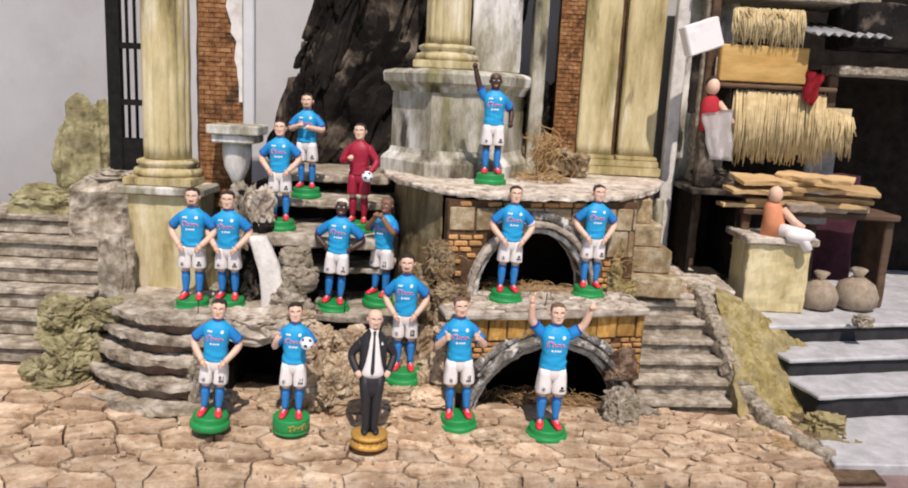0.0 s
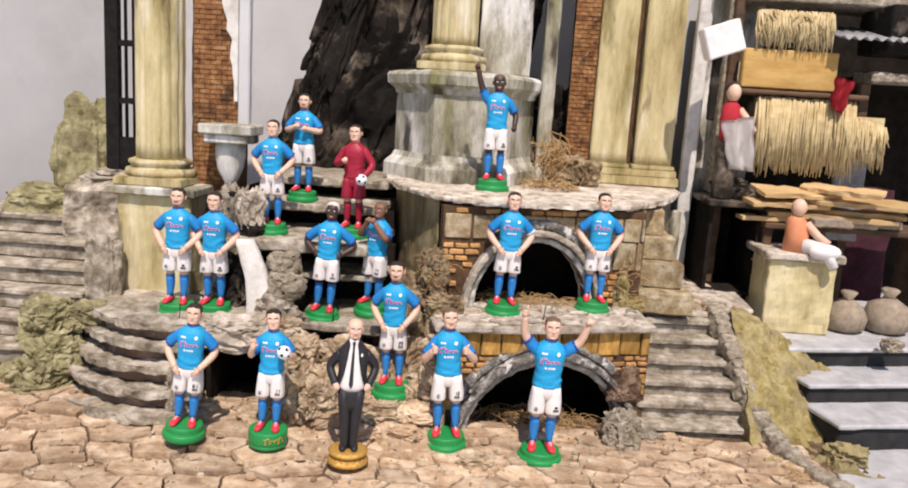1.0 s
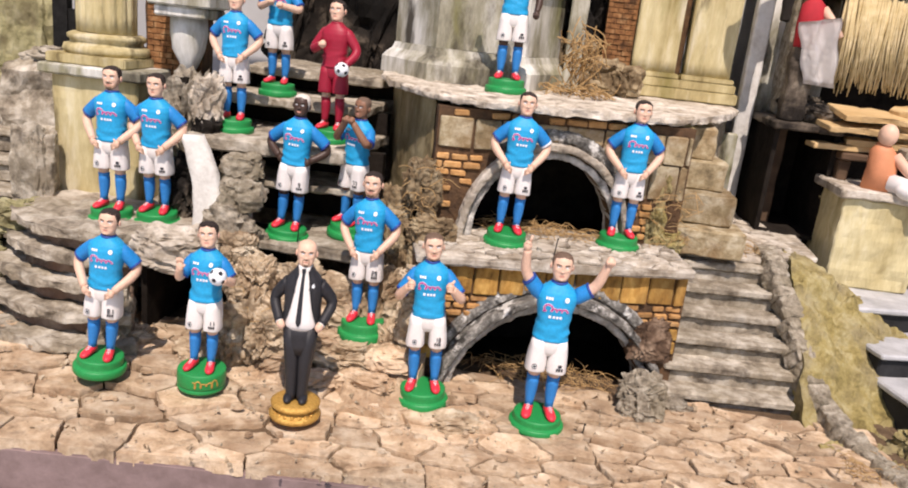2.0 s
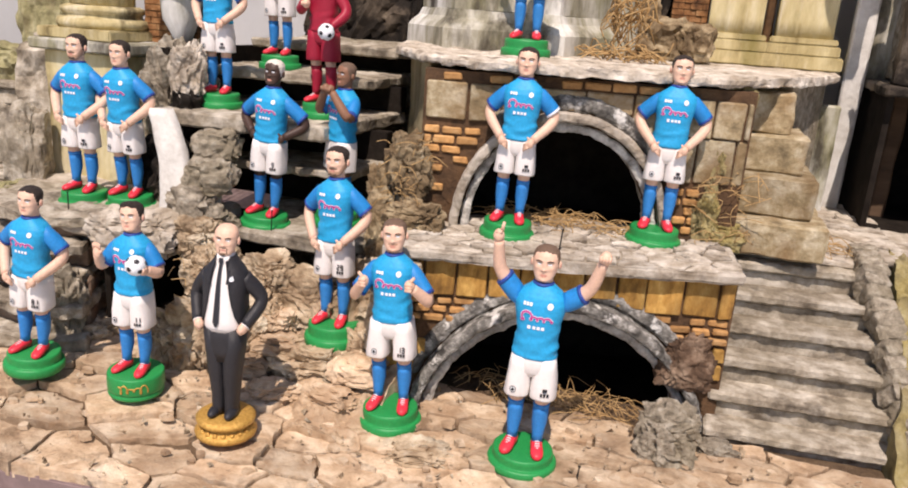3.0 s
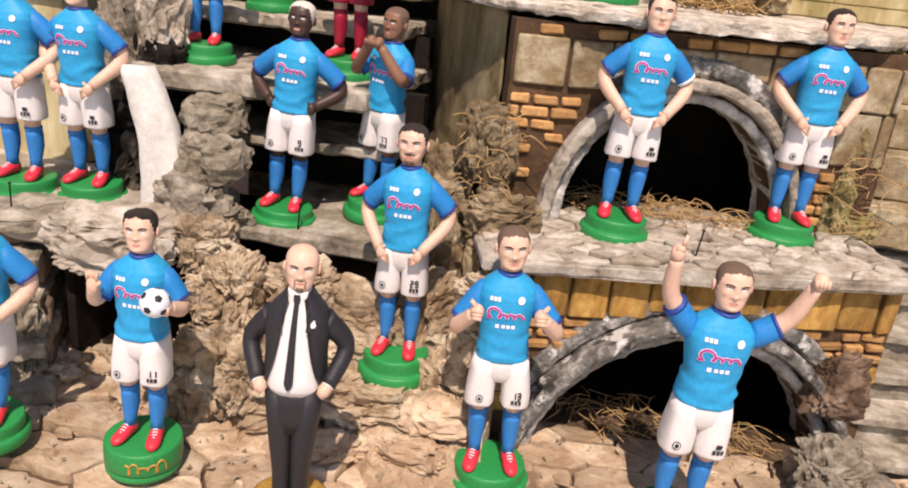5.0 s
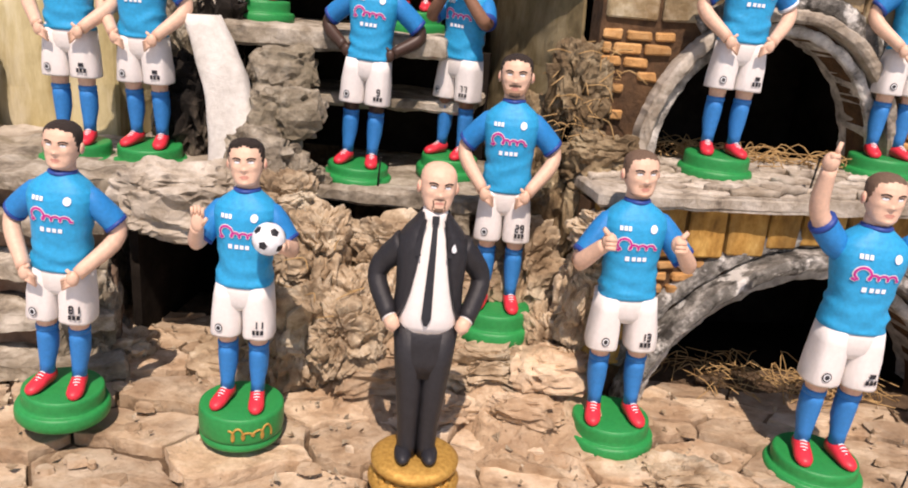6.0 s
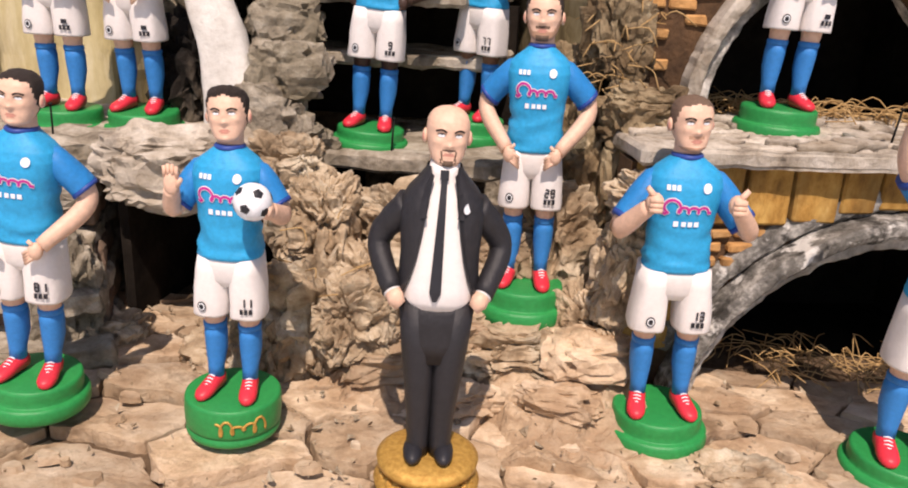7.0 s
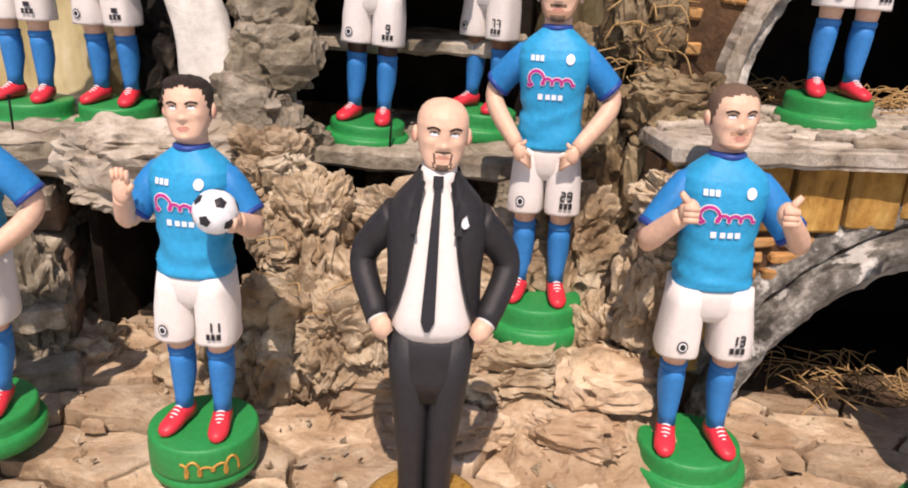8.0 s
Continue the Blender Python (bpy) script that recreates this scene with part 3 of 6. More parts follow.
def fluted_column(name, at, r, h, label, flutes=16, square=False):
    col = empty(name, at)
    tagged(col, label, "column")
    bm = bmesh.new()
    if square:
        box(bm, -r * 1.45, r * 1.45, -r * 1.2, r * 1.2, 0, r * 0.5)
        box(bm, -r * 1.3, r * 1.3, -r * 1.08, r * 1.08, r * 0.5, r * 0.9)
        box(bm, -r * 1.2, r * 1.2, -r * 1.0, r * 1.0, r * 0.9, r * 1.15)
        bevel(bm, 0.0015, 2)
    else:
        box(bm, -r * 1.45, r * 1.45, -r * 1.45, r * 1.45, 0, r * 0.35)
        bevel(bm, 0.0015, 2)
        lathe(bm, [(r * 1.4, r * 0.36), (r * 1.46, r * 0.5), (r * 1.4, r * 0.66), (r * 1.22, r * 0.70), (r * 1.2, r * 0.8), (r * 1.3, r * 0.88), (r * 1.3, r * 1.0), (r * 1.12, r * 1.08)])
    fineness(bm, 0.01)
    roughen(bm, 0.0006, 60, at[0])
    part("base", bm, M_COLUMN, col)
    bm = bmesh.new()
    rings = []
    levels = 28
    for j in range(levels + 1):
        z = r * 1.1 + (h - r * 1.1) * j / levels
        row = []
        if square:
            nf = 3
            pts = []
            for i in range(nf * 8 + 1):
                u = -1 + 2 * i / (nf * 8)
                dip = 0.10 * max(0.0, math.sin(math.pi * ((u + 1) / 2 * nf % 1.0))) ** 0.6 if 0 < i < nf * 8 else 0
                pts.append((u * r, -r * 0.85 + dip * r))
            pts += [(r, r * 0.85), (-r, r * 0.85)]
            row = [bm.verts.new((x, y, z)) for x, y in pts]
        else:
            n = flutes * 6
            for i in range(n):
                t = 2 * math.pi * i / n
                k = 1 - 0.07 * max(0.0, math.sin(flutes * t)) ** 0.7
                row.append(bm.verts.new((r * k * math.cos(t), r * k * math.sin(t), z)))
        rings.append(row)
    skin_rings(bm, rings)
    roughen(bm, 0.0007, 45, at[0] + 2)
    part("shaft", bm, M_COLUMN, col)
    return col


fluted_column("round_column", (-0.003, 1.33, 0.520), 0.036, 0.41, "ochre fluted plaster column on the pedestal")
bm = rough_box(0.036, 0.118, 1.34, 1.42, 0.52, 0.93, 0.0012, 30, 0.02, 4.0)
tagged(mesh_ob("pier_block", bm, M_PEDESTAL), "dark stained plaster pier on the pedestal", "pier")
bm = rough_box(0.138, 0.160, 1.34, 1.40, 0.354, 0.93, 0.0012, 30, 0.015, 9.0)
tagged(mesh_ob("pier_block", bm, M_PEDESTAL), "narrow stained plaster pilaster beside the pedestal", "pier")
fluted_column("square_column", (0.264, 1.44, 0.354), 0.030, 0.576, "ochre grooved plaster pilaster on the terrace", square=True)
fluted_column("square_column", (0.340, 1.44, 0.354), 0.030, 0.576, "ochre grooved plaster pilaster at the terrace end", square=True)

# left column on its plinth
fluted_column("round_column", (-0.398, 1.155, 0.334), 0.033, 0.596, "ochre mossy fluted column on a stone plinth")
plinth = empty("plinth", (-0.395, 1.155, 0.18))
tagged(plinth, "pale yellow stained plinth with moulded top", "plinth")
part("body", rough_box(-0.045, 0.058, -0.045, 0.05, 0.0, 0.142, 0.001, 40, 0.012), M_COLUMN, plinth)
part("cornice", rough_box(-0.056, 0.066, -0.056, 0.06, 0.142, 0.154, 0.0008, 40, 0.012), M_PEDESTAL, plinth)
bm = rough_box(-0.46, -0.30, 1.13, 1.22, 0.05, 0.18, 0.003, 30, 0.014, 6.0)
tagged(mesh_ob("plinth_bank", bm, M_GREYROCK), "rough stone bank under the plinth", "bank", kind="structure")

# brick wall beside the left column, bracket and post
bm = rough_box(-0.362, -0.288, 1.175, 1.20, 0.30, 0.95, 0.0015, 40, 0.02)
wall_brick = tagged(mesh_ob("wall_brick", bm, M_MORTAR), "thin brick wall with broken white plaster", "wall", kind="structure")
bracket = empty("bracket", (-0.298, 1.15, 0.35))
tagged(bracket, "grey-green carved corbel bracket with flat top", "bracket")
part("top", rough_box(-0.034, 0.040, -0.03, 0.03, 0.060, 0.074, 0.0008, 50, 0.01), M_PEDESTAL, bracket)
part("moulding", rough_box(-0.028, 0.033, -0.024, 0.03, 0.048, 0.060, 0.0006, 50, 0.01), M_PEDESTAL, bracket)
bm = bmesh.new()
skin_rings(bm, [ring(bm, (0, 0.006, z), a, b, 16, 3) for z, a, b in ((-0.020, 0.002, 0.006), (-0.004, 0.010, 0.012), (0.012, 0.017, 0.016), (0.030, 0.020, 0.018), (0.048, 0.019, 0.020))])
roughen(bm, 0.0012, 60)
part("corbel", bm, M_PEDESTAL, bracket)
bm = rough_box(-0.292, -0.276, 1.165, 1.18, 0.42, 0.95, 0.0005, 40, 0.02)
tagged(mesh_ob("corner_post", bm, M_WALL), "slim grey-white corner post above the bracket", "post")

# iron gate
gate = empty("iron_gate", (-0.475, 1.24, 0.34))
tagged(gate, "black wrought-iron gate with slim upright bars", "gate")
for x, w in ((-0.034, 0.010), (0.036, 0.006)):
    bm = bmesh.new()
    box(bm, x - w, x + w, -0.006, 0.006, 0, 0.62)
    part("stile", bm, M_IRON, gate)
for z in (0.0, 0.1, 0.185, 0.335, 0.5):
    bm = bmesh.new()
    box(bm, -0.034, 0.036, -0.004, 0.004, z, z + (0.05 if z == 0 else 0.009))
    part("rail", bm, M_IRON, gate)
for i in range(4):
    bm = bmesh.new()
    tube(bm, [(-0.014 + 0.012 * i, 0, 0.01), (-0.014 + 0.012 * i, 0, 0.6)], [0.0026, 0.0026], 0, 8)
    part("bar", bm, M_IRON, gate, smooth=True)

# staircase in the middle: open treads over a black hollow
def stair_piece(name, label, treads, material, solid=False):
    """Treads of given outline and heights; a solid stair has a riser block set back under each."""
    st = empty(name)
    tagged(st, label, "staircase")
    for i, (pts, z0, z1) in enumerate(treads):
        s = i * 2.0 + len(name)
        if solid:
            back = [(x, y + (0.006 if k < 2 else 0.0)) for k, (x, y) in enumerate(pts)]
            part("riser", rough_prism(back, z0, z1 - 0.0095, 0.0013, 60, 0.009, s + 1), material, st)
            part("tread", rough_prism(pts, z1 - 0.009, z1, 0.0010, 110, 0.006, s), material, st)
        else:
            part("tread", rough_prism(pts, z0, z1, 0.0018, 50, 0.009, s), material, st)
    return st


middle = stair_piece("middle_stairs", "weathered open stone treads climbing to the terrace", [
    ([(-0.165, 1.030), (-0.06, 1.028), (-0.03, 1.05), (-0.03, 1.16), (-0.175, 1.16)], 0.172, 0.183),
    ([(-0.205, 1.085), (-0.065, 1.09), (-0.06, 1.18), (-0.21, 1.18)], 0.227, 0.236),
    ([(-0.262, 1.068), (-0.255, 1.064), (-0.085, 1.07), (-0.07, 1.24), (-0.27, 1.24)], 0.266, 0.280),
    ([(-0.27, 1.165), (-0.085, 1.165), (-0.08, 1.27), (-0.275, 1.27)], 0.306, 0.317),
    ([(-0.27, 1.245), (-0.085, 1.245), (-0.08, 1.36), (-0.275, 1.36)], 0.335, 0.345),
], M_STEP)
# boards painted black in place of the shade between the treads
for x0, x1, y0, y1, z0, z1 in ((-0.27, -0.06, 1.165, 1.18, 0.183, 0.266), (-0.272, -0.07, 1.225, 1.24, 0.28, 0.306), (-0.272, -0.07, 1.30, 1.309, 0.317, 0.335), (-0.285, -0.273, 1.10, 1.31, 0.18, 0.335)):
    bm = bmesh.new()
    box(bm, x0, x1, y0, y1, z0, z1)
    part("backing", bm, M_BLACK, middle, "board under the treads, gap shade painted black")
bm = rough_box(-0.275, -0.03, 1.31, 1.45, 0.05, 0.345, 0.003, 30, 0.02, 2.0)
tagged(mesh_ob("upper_landing", bm, M_GREYROCK), "rough stone landing behind the stairs", "landing", kind="structure")

# left curved strata steps under the rock ledge
def arc_pts(cx, cy, r0, r1, a0, a1, n=14):
    out = [(cx + r1 * math.cos(radians(a0 + (a1 - a0) * i / n)), cy + r1 * math.sin(radians(a0 + (a1 - a0) * i / n))) for i in range(n + 1)]
    return out + [(cx + r0 * math.cos(radians(a1 + (a0 - a1) * i / n)), cy + r0 * math.sin(radians(a1 + (a0 - a1) * i / n))) for i in range(n + 1)]


cst = empty("curved_steps")
tagged(cst, "curved layered grey-brown stone steps", "steps")
for i, (r, z0, z1, a1) in enumerate(((0.168, 0.058, 0.088, -62), (0.154, 0.088, 0.114, -63), (0.141, 0.114, 0.140, -64), (0.131, 0.140, 0.166, -65), (0.126, 0.166, 0.190, -58))):
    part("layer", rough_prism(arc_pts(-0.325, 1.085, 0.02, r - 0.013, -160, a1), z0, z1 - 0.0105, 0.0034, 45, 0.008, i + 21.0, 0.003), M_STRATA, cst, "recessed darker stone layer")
    part("tread", rough_prism(arc_pts(-0.325, 1.085, 0.02, r, -160, a1), z1 - 0.0115, z1 - 0.001, 0.0040, 42, 0.007, i + 11.0, 0.003), M_STEP, cst)
bm = rough_prism([(-0.43, 1.03), (-0.36, 0.985), (-0.29, 0.972), (-0.20, 0.985), (-0.19, 1.10), (-0.43, 1.12)], 0.170, 0.187, 0.003, 35, 0.009, 7.0, 0.004)
tagged(mesh_ob("rock_shelf", bm, M_PALESLAB), "rough stone shelf over the black cave", "ledge", kind="structure")
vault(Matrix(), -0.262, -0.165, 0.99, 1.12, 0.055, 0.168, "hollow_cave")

# staircase far on the left
stair_piece("left_stairs", "worn grey stone stairs against the white wall", [
    ([(-0.95, 1.005 + 0.03 * i), (-0.53 + 0.012 * i, 1.02 + 0.03 * i), (-0.50, 1.30), (-0.95, 1.30)], 0.052 + 0.031 * i, 0.082 + 0.031 * i) for i in range(7)], M_STEP, True)
bm = rough_box(-0.57, -0.40, 1.18, 1.35, 0.05, 0.32, 0.010, 22, 0.010, 5.0, bev=0.01)
tagged(mesh_ob("gate_landing", bm, M_STEP), "rough stone landing before the gate", "landing", kind="structure")

# staircase on the right of the arches
stair_piece("right_stairs", "worn grey-brown stone stairs beside the arch wall", [
    ([(0.283, 1.032 + 0.022 * i), (0.445 - 0.009 * i, 1.048 + 0.022 * i), (0.44, 1.25), (0.283, 1.22)], 0.05 + 0.0225 * i, 0.081 + 0.0225 * i) for i in range(6)], M_STEP, True)
bm = rough_prism([(0.284, 1.158), (0.39, 1.17), (0.47, 1.21), (0.48, 1.44), (0.37, 1.44), (0.284, 1.25)], 0.193, 0.2005, 0.0015, 40, 0.01, 4.0)
tagged(mesh_ob("landing_slab", bm, M_PALESLAB), "pale cracked stone landing at the stair top", "landing", kind="structure")
bm = rough_prism([(0.30, 1.2), (0.47, 1.22), (0.47, 1.44), (0.37, 1.44), (0.30, 1.3)], 0.05, 0.192, 0.001, 40, 0.03, 4.0)
tagged(mesh_ob("landing_core", bm, M_GREYROCK), "rough stone under the landing", "landing", kind="structure")

# block steps right of the upper arch, dark niche, small door and white post
for i, (x0, x1, y0, z0, z1) in enumerate(((0.278, 0.362, 1.140, 0.2, 0.232), (0.275, 0.350, 1.165, 0.232, 0.268), (0.270, 0.338, 1.185, 0.268, 0.302), (0.268, 0.322, 1.195, 0.302, 0.340))):
    bm = rough_box(x0, x1, y0, 1.30, z0 + 0.0005, z1, 0.0016, 40, 0.008, i + 3.0)
    tagged(mesh_ob("stone_block", bm, M_PLASTER), "square worn stone block of a ruined stair", "block", "ruined stair blocks")
bm = rough_box(0.350, 0.386, 1.365, 1.38, 0.2, 0.32, 0.0008, 40, 0.012)
bm2 = rough_box(0.388, 0.410, 1.41, 1.43, 0.19, 0.80, 0.0006, 40, 0.014)
tagged(mesh_ob("white_post", bm2, M_WHITEPOST), "tall chalky white post beside the terrace", "post")
tagged(mesh_ob("small_door", bm, M_PEDESTAL), "small weathered grey door panel in the niche", "door")
bm = rough_box(0.411, 0.50, 1.43, 1.47, 0.345, 0.85, 0.003, 25, 0.02)
tagged(mesh_ob("grey_wall_strip", bm, M_PEDESTAL), "smooth grey plaster wall strip behind the post", "wall", kind="structure")

# unseen blocks the columns carry, added to cast shade on the back wall
for x0, x1, y0, y1 in ((-0.07, 0.40, 1.29, 1.50), (-0.47, -0.27, 1.11, 1.24)):
    bm = rough_box(x0, x1, y0, y1, 0.93, 1.07, 0.002, 20, 0.05)
    tagged(mesh_ob("entablature", bm, M_COLUMN), "unseen plaster entablature over the columns, added for shade", "entablature", kind="structure")

# ---- figurines: each one mesh ----
FIG_MATS = [P_SKIN, P_BLUE, P_NAVY, P_WHITE, P_SOCK, P_RED, P_HAIR, P_MAGENTA, P_PRINT, P_INK, P_GREEN, P_GOLD, P_SUIT, P_CLARET, P_LIP, P_STUBBLE, P_DARK, P_CROP, P_BLOND, P_SLEEVE, P_BROWN]
SKIN, BLUE, NAVY, WHITE, SOCK, RED, HAIR, MAGENTA, PRINT, INK, GREEN, GOLD, SUIT, CLARET, LIP, STUBBLE, DARK, CROP, BLOND, SLEEVE, BROWN = range(21)
TORSO = [(0.476, 0.111, 0.078), (0.482, 0.117, 0.083), (0.52, 0.114, 0.083), (0.58, 0.108, 0.079), (0.64, 0.113, 0.081), (0.69, 0.124, 0.086), (0.73, 0.129, 0.083), (0.758, 0.121, 0.074), (0.779, 0.100, 0.064), (0.797, 0.072, 0.055), (0.812, 0.050, 0.048), (0.818, 0.047, 0.046)]


def torso_front(x, z, prof=TORSO, power=2.5):
    for (z0, a0, b0), (z1, a1, b1) in zip(prof, prof[1:]):
        if z0 <= z <= z1:
            k = (z - z0) / (z1 - z0)
            a, b = a0 + (a1 - a0) * k, b0 + (b1 - b0) * k
            break
    else:
        a, b = prof[0][1:]
    return -b * max(0.0, 1 - min(1.0, abs(x) / a) ** power) ** (1 / power)


def ribbon(bm, pts, w, lift, mat, front):
    """A flat stroke along (x, z) points, laid on the body's front."""
    prev = None
    for i, (x, z) in enumerate(pts):
        x0, z0 = pts[max(i - 1, 0)]
        x1, z1 = pts[min(i + 1, len(pts) - 1)]
        d = Vector((x1 - x0, z1 - z0))
        d = d.normalized() if d.length else Vector((1, 0))
        nx, nz = -d.y * w, d.x * w
        a, b = (bm.verts.new((x + s * nx, front(x + s * nx, z + s * nz) - lift, z + s * nz)) for s in (1, -1))
        if prev:
            f = bm.faces.new((prev[0], prev[1], b, a))
            f.material_index = mat
        prev = (a, b)


def disc(bm, x, z, r, lift, mat, front, n=14):
    f = bm.faces.new([bm.verts.new((x + r * math.cos(2 * math.pi * i / n), front(x + r * math.cos(2 * math.pi * i / n), z + r * math.sin(2 * math.pi * i / n)) - lift, z + r * math.sin(2 * math.pi * i / n))) for i in range(n)])
    f.material_index = mat


SEGS = {"0": "abcdef", "1": "bc", "2": "abged", "3": "abgcd", "5": "afgcd", "7": "abc", "8": "abcdefg", "9": "abcdfg"}


def number(bm, text, x, z, w, h, mat, front):
    for i, ch in enumerate(text):
        ox = x + (i - (len(text) - 1) / 2) * w * 1.7
        ends = {"a": ((-w / 2, h / 2), (w / 2, h / 2)), "b": ((w / 2, h / 2), (w / 2, 0)), "c": ((w / 2, 0), (w / 2, -h / 2)), "d": ((w / 2, -h / 2), (-w / 2, -h / 2)), "e": ((-w / 2, -h / 2), (-w / 2, 0)), "f": ((-w / 2, 0), (-w / 2, h / 2)), "g": ((-w / 2, 0), (w / 2, 0))}
        for s in SEGS[ch]:
            (x0, z0), (x1, z1) = ends[s]
            ribbon(bm, [(ox + x0, z + z0), (ox + (x0 + x1) / 2, z + (z0 + z1) / 2), (ox + x1, z + z1)], 0.0030, 0.0035, mat, front)


def hand_shape(bm, at, mat, kind="fist", side=1):
    x, y, z = at
    if kind == "palm":
        ball(bm, (x, y, z), (0.027, 0.013, 0.034), mat, 12, 8)
        for k in range(4):
            tube(bm, [(x - 0.020 + 0.0135 * k, y, z + 0.02), (x - 0.021 + 0.014 * k, y - 0.004, z + 0.052 + 0.006 * (k in (1, 2)))], [0.0075, 0.006], mat, 8)
        tube(bm, [(x + 0.02, y, z - 0.005), (x + 0.038, y - 0.006, z + 0.018)], [0.009, 0.007], mat, 8)
    elif kind == "thumb":
        ball(bm, (x, y, z), (0.03, 0.026, 0.03), mat, 12, 8)
        tube(bm, [(x, y - 0.005, z + 0.015), (x + side * 0.028, y - 0.005, z + 0.045)], [0.012, 0.008], mat, 8)
        for k in range(3):
            tube(bm, [(x - 0.02, y - 0.02, z - 0.016 + 0.014 * k), (x + 0.02, y - 0.022, z - 0.016 + 0.014 * k)], [0.009, 0.009], mat, 8)
    elif kind == "point":
        ball(bm, (x, y, z), (0.028, 0.026, 0.03), mat, 12, 8)
        tube(bm, [(x + 0.012, y, z + 0.02), (x + 0.020, y, z + 0.062)], [0.010, 0.007], mat, 8)
        tube(bm, [(x - 0.012, y - 0.012, z + 0.016), (x + 0.016, y - 0.018, z + 0.022)], [0.010, 0.009], mat, 8)
    elif kind == "hip":
        ball(bm, (x, y, z), (0.026, 0.018, 0.028), mat, 12, 8)
        for k in range(4):
            tube(bm, [(x - side * 0.004, y - 0.006, z + 0.012 - 0.010 * k), (x - side * 0.040, y - 0.004 + 0.003 * k, z - 0.012 - 0.011 * k)], [0.008, 0.006], mat, 8)
        tube(bm, [(x, y - 0.004, z + 0.016), (x - side * 0.02, y - 0.008, z + 0.034)], [0.008, 0.006], mat, 8)
    else:
        ball(bm, (x, y, z), (0.03, 0.027, 0.032), mat, 12, 8)
        for k in range(4):
            tube(bm, [(x - 0.022 + 0.014 * k, y - 0.018, z + 0.014), (x - 0.022 + 0.014 * k, y - 0.024, z - 0.012)], [0.0085, 0.008], mat, 8)


SKULL = [(0.0, 0.016, -0.050, -0.012), (0.03, 0.031, -0.058, -0.002), (0.09, 0.041, -0.061, 0.010), (0.18, 0.0485, -0.0615, 0.026), (0.30, 0.055, -0.062, 0.044), (0.44, 0.0595, -0.063, 0.057), (0.56, 0.0615, -0.064, 0.063), (0.66, 0.062, -0.0645, 0.066), (0.76, 0.060, -0.060, 0.066), (0.85, 0.0535, -0.051, 0.060), (0.92, 0.043, -0.039, 0.049), (0.97, 0.028, -0.024, 0.034), (1.0, 0.006, -0.002, 0.010)]
# modelling of the face: x, height, half sizes, relief
FACE = [(0.024, 0.535, 0.0105, 0.050, -0.0075), (0.025, 0.635, 0.017, 0.030, 0.0032), (0.0, 0.50, 0.0058, 0.080, 0.0085), (0.0, 0.385, 0.0085, 0.042, 0.0150), (0.0105, 0.365, 0.0052, 0.026, 0.0060), (0.0, 0.245, 0.0150, 0.017, 0.0048), (0.0, 0.185, 0.0120, 0.019, 0.0048), (0.0, 0.214, 0.0180, 0.009, -0.0030), (0.0, 0.070, 0.0140, 0.050, 0.0060), (0.038, 0.420, 0.0120, 0.060, 0.0042), (0.026, 0.290, 0.0060, 0.060, -0.0022)]


def skull_at(t):
    for p, q in zip(SKULL, SKULL[1:]):
        if t <= q[0]:
            k = (t - p[0]) / (q[0] - p[0])
            return [p[i] + (q[i] - p[i]) * k for i in (1, 2, 3)]
    return SKULL[-1][1:]


def face_relief(x, t):
    d = 0.0
    for xc, tc, sx, st, h in FACE:
        for s in ((-1, 1) if xc else (1,)):
            d += h * math.exp(-((x - s * xc) / sx) ** 2 - ((t - tc) / st) ** 2)
    return d


